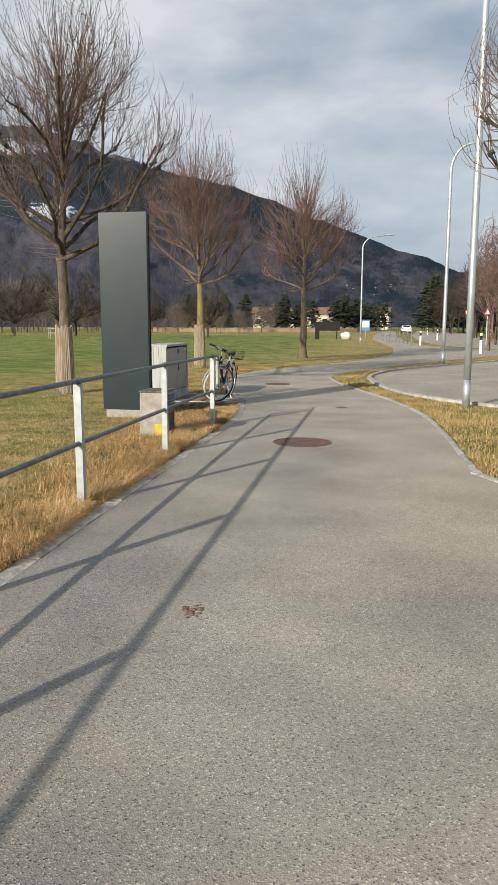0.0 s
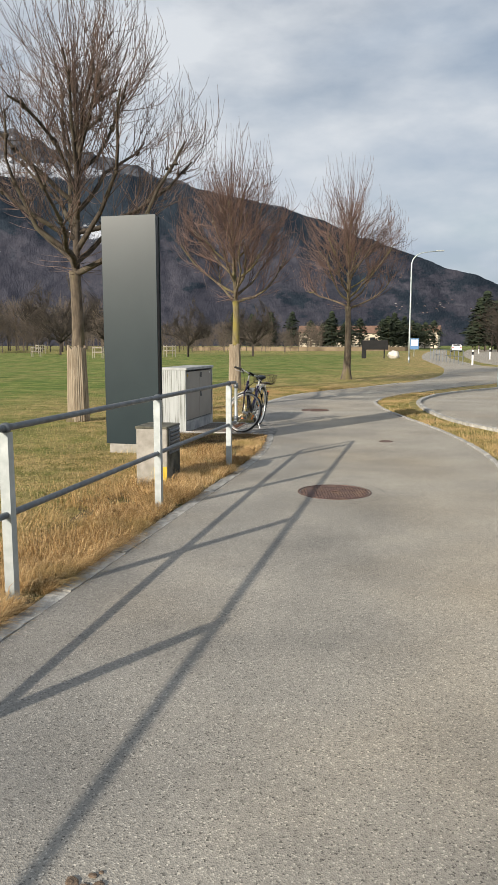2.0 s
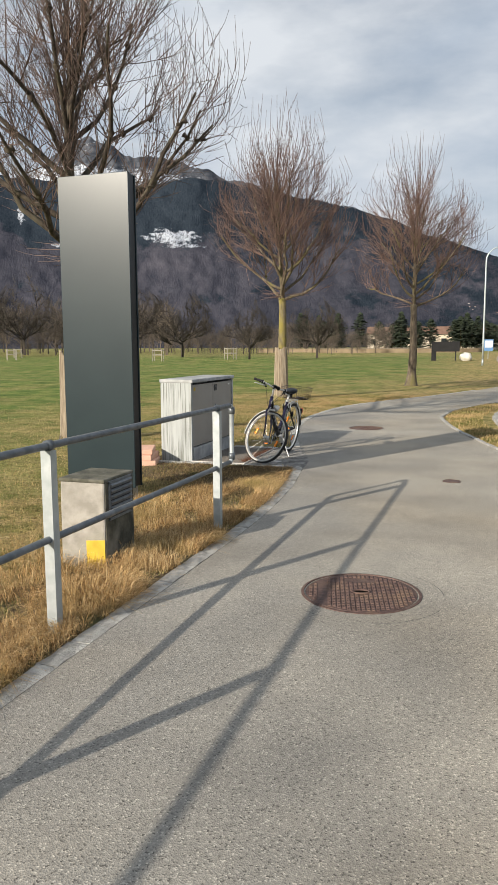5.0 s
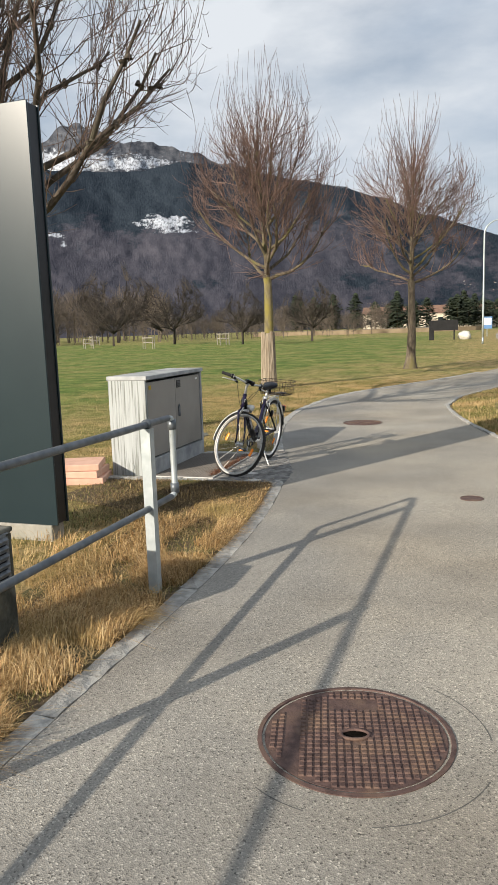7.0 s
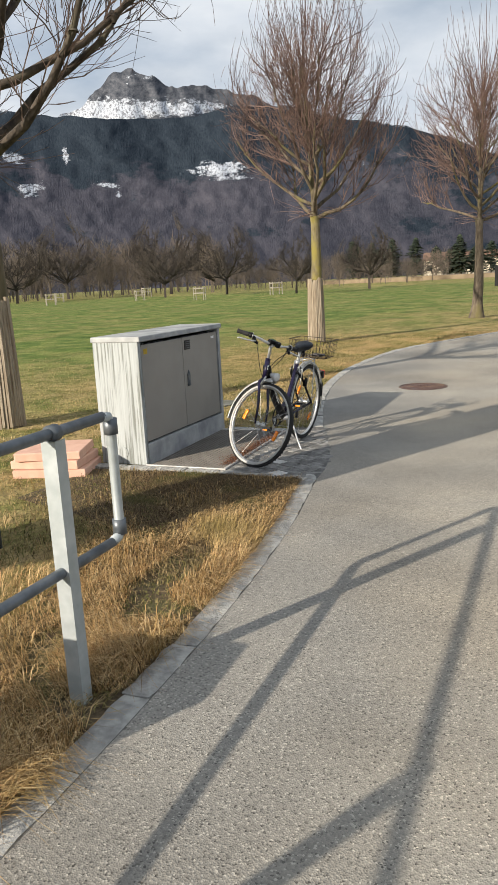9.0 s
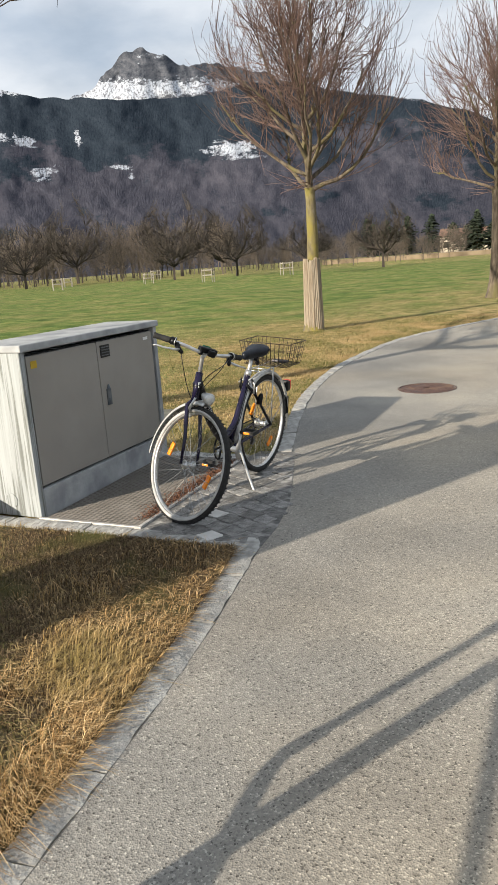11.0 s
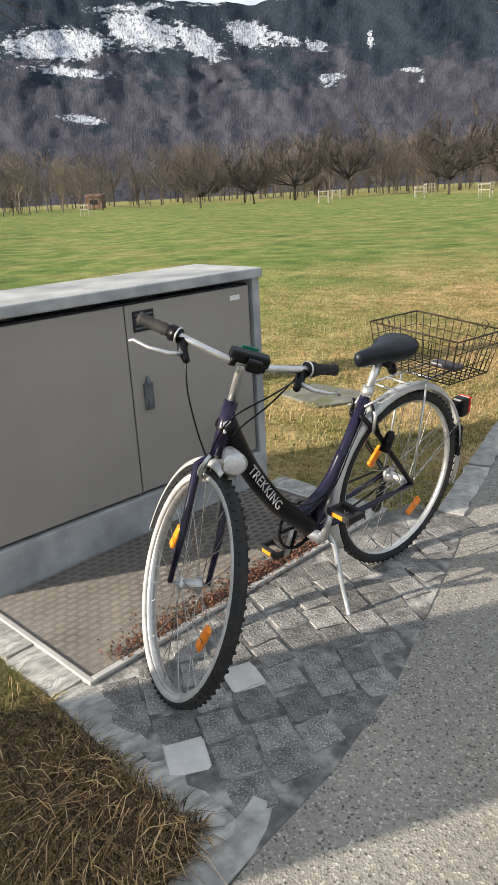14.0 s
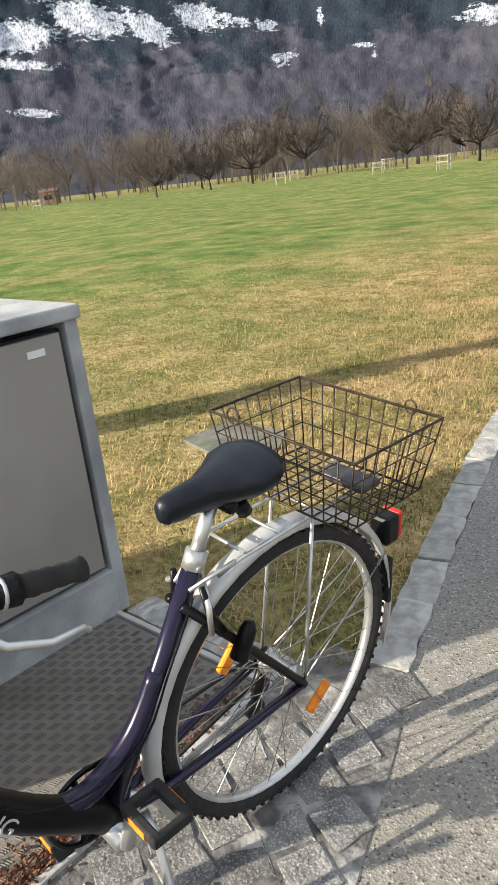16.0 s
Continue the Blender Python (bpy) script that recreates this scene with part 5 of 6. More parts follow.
def grip_line(s):
    """Handlebar half on side s, from stem to bar end."""
    return [(0.850, 0, 0.950), (0.850, s * 0.06, 0.953), (0.838, s * 0.13, 0.962), (0.812, s * 0.185, 0.964), (0.792, s * 0.22, 0.963)]


def bicycle():
    base = Matrix.Translation((-0.530, 14.634, 0.005)) @ Matrix.Rotation(radians(HEADING), 4, "Z") @ Matrix.Rotation(radians(LEAN), 4, "X")
    rear, front = Vector((0, 0, R_W)), Vector((1.09, 0, R_W))
    # settle the bike so that both tyres touch the paving
    tip = 0.0
    for _ in range(6):
        m = base @ Matrix.Rotation(tip, 4, "Y")
        low = min((m @ TURN @ Vector((front.x + R_W * math.cos(q / 20), 0, front.z + R_W * math.sin(q / 20)))).z for q in range(126))
        tip += (low - 0.005) / 1.09
    bike = thing("bicycle", base @ Matrix.Rotation(tip, 4, "Y"), "dark purple step-through trekking bicycle parked on its stand, wire basket behind", "bicycle")
    still = Matrix.Identity(4)
    bike_wheel(bike, rear, still, True)
    bike_wheel(bike, front, TURN, False)
    mudguard(bike, rear, -28, 200, still)
    mudguard(bike, front, 99, 196, TURN)

    def tubes(name, material, sets, parent=bike, m=None, label=""):
        bm_ = bmesh.new()
        for pts, r, n in sets:
            tube(bm_, pts, r, n)
        ob = part(name, bm_, material, parent, label, True)
        if m is not None:
            ob.matrix_basis = m
        return ob

    bb = (0.465, 0, 0.285)
    tubes("head_tube", PURPLE, [([tuple(HEAD_FOOT + HEAD_DIR * 0.36), tuple(HEAD_FOOT + HEAD_DIR * 0.52)], 0.021, 14)], m=SHIFT)
    frame_tube = tubes("frame", BLACKP, [(smooth_line([(0.823, 0, 0.778), (0.755, 0, 0.640), (0.680, 0, 0.525), (0.602, 0, 0.430), (0.535, 0, 0.368), (0.485, 0, 0.325), (0.455, 0, 0.290)], 0.03), 0.032, 14)], label="swooping black down tube")
    bend = smooth_line([(0.555, 0, 0.392), (0.500, 0, 0.378), (0.440, 0, 0.398), (0.385, 0, 0.440), (0.345, 0, 0.495), (0.318, 0, 0.545)], 0.02)
    tubes("frame", PURPLE, [(bend, [0.024 - 0.0055 * k / (len(bend) - 1) for k in range(len(bend))], 12)], label="purple tube curving up to the seat")
    tubes("frame", PURPLE, [([bb, (0.330, 0, 0.515), (0.210, 0, 0.735)], [0.019, 0.018, 0.018], 12)], label="purple seat tube")
    tubes("frame", PURPLE, [([bb, (0.36, 0.03, 0.30), (0.20, 0.048, 0.32), (0, 0.062, R_W)], 0.0105, 8), ([bb, (0.36, -0.03, 0.30), (0.20, -0.048, 0.32), (0, -0.062, R_W)], 0.0105, 8)], label="purple chain stays")
    tubes("frame", BLACKP, [([(0.262, 0.018, 0.665), (0.20, 0.048, 0.59), (0, 0.064, R_W)], 0.0095, 8), ([(0.262, -0.018, 0.665), (0.20, -0.048, 0.59), (0, -0.064, R_W)], 0.0095, 8)], label="black seat stays")
    tubes("seat_post", ALU, [([(0.210, 0, 0.735), (0.165, 0, 0.825)], 0.0135, 12), ([(0.219, 0, 0.715), (0.204, 0, 0.748)], 0.021, 12)], label="silver seat post")
    # saddle
    bm = bmesh.new()
    rows = []
    prof = [(-0.125, 0.020, 0.030), (-0.118, 0.078, 0.045), (-0.09, 0.098, 0.052), (-0.05, 0.094, 0.050), (-0.01, 0.066, 0.044), (0.04, 0.037, 0.040), (0.09, 0.028, 0.038), (0.125, 0.025, 0.032), (0.138, 0.014, 0.022)]
    for x, w, h in prof:
        rows.append([bm.verts.new((0.150 + x * 0.92, w * 0.86 * math.cos(q) if math.sin(q) >= -0.2 else w * 0.8 * math.cos(q), 0.858 + (h * 0.62 if math.sin(q) > 0 else h * 1.0) * math.sin(q) + 0.014 * (-x / 0.13 if x < 0 else -0.3 * x / 0.13) + 0.004)) for q in (2 * math.pi * j / 16 for j in range(16))])
    for a, b in zip(rows, rows[1:]):
        for j in range(16):
            bm.faces.new((a[j], a[(j + 1) % 16], b[(j + 1) % 16], b[j]))
    bm.faces.new(rows[0][::-1])
    bm.faces.new(rows[-1])
    bmesh.ops.recalc_face_normals(bm, faces=bm.faces[:])
    saddle = part("saddle", bm, LEATHER, bike, "black vinyl saddle", True)
    tubes("saddle_clamp", BLACKP, [([(0.14, -0.03, 0.818), (0.14, 0.03, 0.818)], 0.014, 8), ([(0.10, 0, 0.80), (0.085, 0, 0.775)], 0.016, 8)], saddle)
    # fork and steering
    crown = HEAD_FOOT + HEAD_DIR * 0.355
    for s in (-1, 1):
        tubes("fork_leg", PURPLE, [([(crown.x, s * 0.012, crown.z), (crown.x + 0.012, s * 0.050, crown.z - 0.03), (1.035, s * 0.058, 0.48), (1.09, s * 0.060, R_W)], [0.013, 0.013, 0.011, 0.008], 8)], m=TURN, label="purple fork blade")
    tubes("stem", ALU, [([tuple(HEAD_FOOT + HEAD_DIR * 0.515), tuple(HEAD_FOOT + HEAD_DIR * 0.61), (0.850, 0, 0.950)], [0.0125, 0.0125, 0.014], 12)], m=TURN_BAR, label="silver quill stem")
    for s in (-1, 1):
        bar = tubes("handlebar", ALU, [(smooth_line(grip_line(s), 0.02), 0.0105, 10)], m=TURN_BAR, label="bare aluminium bar")
        g0, g1 = Vector((0.797, s * 0.212, 0.963)), Vector((0.741, s * 0.296, 0.956))
        k = (g1 - g0)
        rad = [0.0185, 0.0165, 0.0185, 0.0165, 0.0175, 0.0155, 0.017, 0.0155, 0.017, 0.019]
        tubes("grip", RUBBER, [([tuple(g0 + k * (i / 9)) for i in range(10)], rad, 12)], bar, label="ribbed black rubber grip")
        tubes("shifter", BLACKP, [([tuple(g0 - k * 0.30), tuple(g0 - k * 0.02)], [0.021, 0.024], 12)], bar, label="black twist shifter")
        tubes("shifter_ring", ALU, [([tuple(g0 - k * 0.28), tuple(g0 - k * 0.24)], 0.0245, 14)], bar)
        tubes("brake_body", BLACKP, [([(0.815, s * 0.178, 0.958), (0.84, s * 0.172, 0.935), (0.875, s * 0.160, 0.925)], [0.017, 0.015, 0.010], 8)], bar)
        tubes("brake_lever", ALU, [([(0.855, s * 0.175, 0.935), (0.868, s * 0.21, 0.932), (0.85, s * 0.265, 0.925), (0.815, s * 0.305, 0.92), (0.812, s * 0.315, 0.912)], [0.008, 0.0065, 0.0055, 0.005, 0.005], 8)], bar, label="silver brake lever")
    bm = bmesh.new()
    box(bm, (0.842, 0.01, 0.968), (0.042, 0.115, 0.034), 0.008)
    box(bm, (0.880, 0.02, 0.962), (0.024, 0.045, 0.036), 0.007)
    mount = part("light_mount", bm, BLACKP, bike, "black plastic lamp mount on the bar")
    mount.matrix_basis = TURN_BAR
    bm = bmesh.new()
    box(bm, (0.815, 0.01, 0.982), (0.006, 0.05, 0.014), 0.002)
    for o in (-0.035, 0.05):
        bm_ = bmesh.new()
        tube(bm_, [(0.848, o - 0.008, 0.953), (0.848, o + 0.008, 0.953)], 0.019, 14)
        part("clamp_band", bm_, BLACKP, mount, "", True)
    part("green_panel", bm, mat("dark_green_plastic", (0.004, 0.10, 0.06), (0.006, 0.14, 0.08), 20, 0.3, bump=0), mount, "small dark green panel")
    # head lamp
    lamp_c = Vector((1.015, 0, 0.735))
    bm = bmesh.new()
    tube(bm, [tuple(lamp_c + Vector((x, 0, 0))) for x in (-0.055, -0.045, -0.02, 0.012, 0.020)], [0.010, 0.018, 0.027, 0.036, 0.037], 20)
    lampo = part("headlight", bm, ALU, bike, "round silver headlight", True)
    lampo.matrix_basis = TURN
    bm = bmesh.new()
    tube(bm, [tuple(lamp_c + Vector((x, 0, 0))) for x in (0.016, 0.024, 0.028)], [0.034, 0.031, 0.014], 20)
    part("lens", bm, LENSM, lampo, "ribbed clear lens", True)
    tubes("lamp_bracket", ALU, [([tuple(lamp_c + Vector((-0.03, 0, -0.03))), tuple(crown + Vector((0.03, 0, 0.005)))], 0.006, 6)], lampo)
    for s in (-1, 1):
        tubes("front_brake", ALU, [([(crown.x + 0.02, s * 0.03, crown.z - 0.075), (crown.x + 0.05, s * 0.055, crown.z - 0.02), (crown.x + 0.05, s * 0.045, crown.z + 0.03)], [0.010, 0.008, 0.006], 8)], m=TURN)
    # cables
    cable_sets = [smooth_line([(0.845, -0.165, 0.945), (0.90, -0.14, 0.86), (0.92, -0.08, 0.75), (0.945, -0.03, 0.68)], 0.02),
                  smooth_line([(0.845, 0.165, 0.945), (0.95, 0.08, 0.93), (0.985, -0.02, 0.84), (0.955, -0.03, 0.70)], 0.02),
                  smooth_line([(0.80, 0.185, 0.955), (0.90, 0.10, 0.88), (0.92, 0.03, 0.78), (0.88, 0.02, 0.68)], 0.02)]
    for c in cable_sets:
        tubes("cable", BLACKP, [(c, 0.0026, 6)], m=TURN_BAR, label="black brake cable")
    # cranks, chainring, pedals, chain guard
    ring = circle((bb[0], -0.055, bb[2]), (1, 0, 0), (0, 0, 1), 0.085, 36)
    bm = bmesh.new()
    tube(bm, ring, 0.006, 6, closed=True)
    for k in range(5):
        q = k * 1.2566
        tube(bm, [(bb[0], -0.055, bb[2]), (bb[0] + 0.082 * math.cos(q), -0.055, bb[2] + 0.082 * math.sin(q))], 0.007, 6)
    part("chainring", bm, BLACKP, bike, "black chainring")
    tubes("chain", RUBBER, [([(bb[0], -0.055, bb[2] + 0.088), (0.0, -0.048, R_W + 0.032)], 0.0045, 5), ([(bb[0], -0.055, bb[2] - 0.088), (0.0, -0.048, R_W - 0.032)], 0.0045, 5)])
    tubes("sprocket", ALU, [([(0, -0.056, R_W), (0, -0.036, R_W)], [0.024, 0.034], 18)])
    tubes("bottom_bracket", ALU, [([(bb[0], -0.06, bb[2]), (bb[0], 0.06, bb[2])], 0.020, 12)])
    for s in (1, -1):
        e = Vector((bb[0] - s * 0.028, s * 0.078, bb[2] + s * 0.120))
        crank = tubes("crank", ALU, [([(bb[0], s * 0.066, bb[2]), tuple(e)], [0.014, 0.010], 8)], label="silver crank arm")
        bm = bmesh.new()
        for o in (-0.032, 0.032):
            box(bm, (e.x + o, e.y + s * 0.058, e.z), (0.018, 0.095, 0.024), 0.004)
        for o in (0.015, 0.10):
            box(bm, (e.x, e.y + s * o, e.z), (0.08, 0.014, 0.022), 0.004)
        pedal = part("pedal", bm, RUBBER, bike, "black block pedal")
        for o in (-0.0415, 0.0415):
            bm = bmesh.new()
            box(bm, (e.x + o, e.y + s * 0.058, e.z), (0.003, 0.045, 0.014), 0.001)
            part("reflector", bm, ORANGE, pedal, "orange pedal reflector")
    tubes("kickstand", ALU, [([(0.40, 0.02, 0.27), (0.40, 0.06, 0.235), (0.412, 0.120, 0.10), (0.420, 0.165, 0.014), (0.430, 0.185, 0.006)], [0.013, 0.009, 0.008, 0.008, 0.008], 8)], label="bent aluminium kickstand")
    # rear brake, rack, lamp
    tubes("rear_brake", ALU, [([(0.225, 0.05, 0.60), (0.235, 0.06, 0.67), (0.20, 0.0, 0.70), (0.235, -0.06, 0.67)], 0.006, 6)])
    rack = tubes("rack", ALU, [([(0.19, s * 0.035, 0.70), (0.15, s * 0.055, 0.728), (-0.25, s * 0.055, 0.742)], 0.0045, 6) for s in (-1, 1)]
                 + [([(x, -0.055, 0.735), (x, 0.055, 0.735)], 0.004, 6) for x in (0.14, 0.05, -0.06, -0.24)]
                 + [([(-0.04, s * 0.056, 0.735), (0.0, s * 0.066, R_W)], 0.0045, 6) for s in (-1, 1)]
                 + [([(0.16, s * 0.05, 0.725), (0.245, s * 0.02, 0.69)], 0.0045, 6) for s in (-1, 1)], label="silver wire carrier")
    tubes("derailleur", BLACKP, [([(0.0, -0.060, R_W - 0.02), (0.02, -0.066, R_W - 0.07), (0.035, -0.060, R_W - 0.13)], [0.012, 0.011, 0.009], 8), ([(0.035, -0.066, R_W - 0.13), (0.035, -0.052, R_W - 0.13)], 0.026, 14), ([(0.015, -0.066, R_W - 0.075), (0.015, -0.052, R_W - 0.075)], 0.024, 14)], label="black rear gear mechanism")
    for s in (-1, 1):
        tubes("brake_arm", BLACKP, [([(0.196, s * 0.046, 0.585), (0.225, s * 0.052, 0.640), (0.232, s * 0.040, 0.700)], [0.011, 0.009, 0.006], 8)], label="black rear brake arm")
    tubes("bottle_dynamo", BLACKP, [([(0.175, 0.062, 0.520), (0.150, 0.064, 0.575), (0.145, 0.064, 0.590)], [0.019, 0.017, 0.010], 12)], label="black bottle dynamo on the seat stay")
    tubes("cable", BLACKP, [(smooth_line([(0.80, 0.014, 0.74), (0.60, 0.034, 0.46), (0.40, 0.024, 0.42), (0.30, 0.022, 0.56), (0.245, 0.03, 0.68)], 0.03), 0.0024, 5)], label="black brake cable")
    tubes("mudguard_stay", CHROME, [([(0, s * 0.06, R_W), (-0.33, s * 0.026, 0.50)], 0.0022, 5) for s in (-1, 1)])
    bm = bmesh.new()
    box(bm, (-0.355, 0, 0.545), (0.05, 0.055, 0.075), 0.010)
    tail = part("tail_light", bm, BLACKP, bike, "black tail light housing")
    bm = bmesh.new()
    box(bm, (-0.383, 0, 0.550), (0.018, 0.052, 0.068), 0.006)
    part("lens", bm, REDP, tail, "red lens")
    bm = bmesh.new()
    box(bm, (-0.352, 0, 0.335), (0.012, 0.055, 0.13), 0.004, Matrix.Translation((-0.0, 0, 0.07)))
    part("mud_flap", bm, RUBBER, bike, "black rubber mud flap")
    # wire basket
    bx, bz0, bz1 = -0.135, 0.745, 0.902
    hx, hy, fl = 0.135, 0.188, 0.84
    sets = []
    for z, f, r in ((bz1, 1.0, 0.0032), (bz0 + 0.11, 0.95, 0.0016), (bz0 + 0.055, 0.90, 0.0016), (bz0, fl, 0.0026)):
        c = [(bx - hx * f, -hy * f, z), (bx + hx * f, -hy * f, z), (bx + hx * f, hy * f, z), (bx - hx * f, hy * f, z)]
        sets.append((c + [c[0]], r, 5))
    for i in range(12):
        y = -hy + 2 * hy * i / 11
        for sx in (-1, 1):
            sets.append(([(bx + sx * hx, y, bz1), (bx + sx * hx * fl, y * fl, bz0)], 0.0017, 4))
        sets.append(([(bx - hx * fl, y * fl, bz0), (bx + hx * fl, y * fl, bz0)], 0.0017, 4))
    for i in range(9):
        x = -hx + 2 * hx * i / 8
        for sy in (-1, 1):
            sets.append(([(bx + x, sy * hy, bz1), (bx + x * fl, sy * hy * fl, bz0)], 0.0017, 4))
        sets.append(([(bx + x * fl, -hy * fl, bz0), (bx + x * fl, hy * fl, bz0)], 0.0017, 4))
    basket = tubes("basket", WIRE, sets[:1], label="brown wire mesh basket")
    for one in sets[1:]:
        tubes("wire", WIRE, [one], basket)
    tubes("basket_hook", WIRE, [(circle((bx + hx + 0.002, -hy * 0.6, bz1 + 0.008), (0, 1, 0), (0, 0, 1), 0.018, 12), 0.002, 4), (circle((bx - hx, hy * 0.6, bz1 + 0.004), (0, 1, 0), (0, 0, 1), 0.014, 12), 0.002, 4)], basket)
    bm = bmesh.new()
    box(bm, (bx - 0.04, 0.04, bz0 + 0.012), (0.06, 0.11, 0.018), 0.006)
    part("bungee_clip", bm, mat("dark_plastic", (0.03, 0.03, 0.035), (0.06, 0.05, 0.05), 40, 0.4), basket, "dark plastic strap clip")
    # lettering on the down tube
    font = bpy.data.curves.new("lettering", "FONT")
    font.body, font.size, font.extrude, font.align_x = "TREKKING", 0.043, 0.0008, "CENTER"
    font.space_character = 1.05
    tmp = new("lettering", font)
    bpy.context.view_layer.update()
    me = bpy.data.meshes.new_from_object(tmp.evaluated_get(bpy.context.evaluated_depsgraph_get()))
    bpy.data.objects.remove(tmp)
    me.materials.clear()
    me.materials.append(mat("silver_lettering", (0.46, 0.46, 0.46), (0.54, 0.54, 0.54), 30, 0.4, bump=0))
    ob = new("lettering", me)
    ob.parent = frame_tube
    d = (Vector((0.625, 0, 0.415)) - Vector((0.745, 0, 0.585))).normalized()
    nrm = Vector((0, 1, 0))
    up = nrm.cross(d)
    rot = Matrix((d, up, nrm)).transposed().to_4x4()
    ob.matrix_basis = Matrix.Translation(Vector((0.688, 0.0325, 0.537)) - up * 0.018) @ rot
    tagged(ob, "silver capital lettering")
    # badge on the head tube
    bm = bmesh.new()
    h = HEAD_FOOT + HEAD_DIR * 0.45
    box(bm, (h.x - 0.052, 0.019, h.z), (0.026, 0.006, 0.034), 0.002)
    part("badge", bm, WHITEP, bike, "small white head badge")


bicycle()


# ---- things along the road and in the distance ----
WOODF = mat("grey_weathered_wood", (0.26, 0.235, 0.19), (0.36, 0.33, 0.27), 6, 0.9, bump=0.2)
BOARD = mat("black_notice_board", (0.008, 0.008, 0.009), (0.014, 0.014, 0.015), 2, 0.9, bump=0.02)
ROCK = mat("pale_boulder", (0.55, 0.52, 0.46), (0.68, 0.65, 0.58), 3, 0.9, bump=0.6, bscale=6)
BLUE = mat("blue_sign_face", (0.07, 0.17, 0.34), (0.09, 0.21, 0.40), 3, 0.5, bump=0.0)
REDSIGN = mat("red_sign_border", (0.55, 0.03, 0.02), (0.62, 0.04, 0.03), 3, 0.5, bump=0.0)
PLASTER = mat("ochre_plaster", (0.52, 0.46, 0.36), (0.62, 0.55, 0.44), 0.4, 0.9, bump=0.05)
ROOFT = mat("brown_roof_tiles", (0.16, 0.09, 0.06), (0.22, 0.13, 0.09), 0.8, 0.9, bump=0.2)
CARW = mat("white_car_paint", (0.72, 0.73, 0.74), (0.76, 0.77, 0.78), 3, 0.25, bump=0.0, coat=0.5)
GLASSD = mat("dark_car_glass", (0.015, 0.018, 0.02), (0.02, 0.024, 0.026), 3, 0.08, bump=0.0)
TANBANK = mat("dry_reed_bank", (0.18, 0.135, 0.085), (0.26, 0.20, 0.13), 0.5, 0.95, bump=0.6, bscale=3)


def notice_board():
    b = thing("notice_board", pose(-1.25, 77.0, 0, 0, 0, 6), "dark notice board on two posts at the meadow edge", "notice board")
    bm = bmesh.new()
    box(bm, (0, 0, 1.35), (2.4, 0.10, 0.95), 0.02)
    part("panel", bm, BOARD, b)
    for x, w in ((-1.18, 0.45), (0.85, 0.12)):
        bm = bmesh.new()
        box(bm, (x, 0.12, 0.9), (w, 0.12, 1.8), 0.02)
        part("post", bm, BOARD, b)


notice_board()
bm = bmesh.new()
bmesh.ops.create_icosphere(bm, subdivisions=3, radius=0.62)
for v in bm.verts:
    v.co *= 1 + 0.28 * noise.noise(v.co * 2.2)
    v.co.z *= 0.72
ob = part("boulder", bm, ROCK, None, "", True)
ob.location = (0.55, 78, 0.33)
tagged(ob, "pale rounded boulder lying in the grass by the path", "boulder")


def sign(name, x, y, h, shape, face, label):
    s = thing(name, pose(x, y, -0.02, 0, 0, -2), label, "road sign", "road signs")
    bm = bmesh.new()
    tube(bm, [(0, 0.04, 0), (0, 0.04, h + 0.3)], 0.035, 8)
    part("post", bm, POLE, s)
    n = {"round": 20, "triangle": 3}.get(shape)
    bm = bmesh.new()
    if n:
        off = math.pi / 2
        a = [(0.33 * math.cos(off + 2 * math.pi * k / n), h + 0.33 * math.sin(off + 2 * math.pi * k / n)) for k in range(n)]
    else:
        a = [(-0.5, h - 0.65), (0.5, h - 0.65), (0.5, h + 0.6), (-0.5, h + 0.6)]
    f0, f1 = [bm.verts.new((p[0], 0, p[1])) for p in a], [bm.verts.new((p[0], 0.02, p[1])) for p in a]
    bm.faces.new(f0[::-1])
    bm.faces.new(f1)
    for k in range(len(a)):
        bm.faces.new((f0[k], f0[(k + 1) % len(a)], f1[(k + 1) % len(a)], f1[k]))
    bmesh.ops.recalc_face_normals(bm, faces=bm.faces[:])
    plate = part("plate", bm, face, s)
    bm = bmesh.new()
    if n:
        q = 0.24 if n > 3 else 0.20
        rim = [bm.verts.new((q * math.cos(off + 2 * math.pi * k / n), -0.006, h + q * math.sin(off + 2 * math.pi * k / n))) for k in range(n)]
        bm.faces.new(rim)
    else:
        box(bm, (0.03, -0.006, h + 0.1), (0.78, 0.004, 0.72), 0.001)
    part("symbol_field", bm, WHITEP, plate)


sign("information_sign", 2.6, 88, 1.5, "board", BLUE, "blue and white information panel by the path")
sign("road_sign", 12.9, 78, 2.8, "round", REDSIGN, "round red-bordered traffic sign on a post")
sign("road_sign", 11.2, 56, 2.4, "triangle", REDSIGN, "triangular red-bordered warning sign on a post")


def delineator(x, y, first=[]):
    if first:
        return copy_thing(first[0], pose(x, y, -0.02))
    d = thing("delineator_post", pose(x, y, -0.02), "white roadside delineator post with a black band", "road marker", "delineator posts along the road")
    bm = bmesh.new()
    box(bm, (0, 0, 0.36), (0.12, 0.10, 0.72), 0.015)
    part("post", bm, WHITEP, d)
    bm = bmesh.new()
    box(bm, (0, 0, 0.83), (0.125, 0.105, 0.22), 0.012)
    part("band", bm, BLACKM, d, "black reflector band")
    bm = bmesh.new()
    box(bm, (0, 0, 1.0), (0.12, 0.10, 0.13), 0.02)
    part("cap", bm, WHITEP, d)
    first.append(d)
    return d


for dx, dy in ((6.35, 54.5), (8.15, 39.0), (9.6, 75), (14.5, 74), (12.4, 118)):
    delineator(dx, dy)


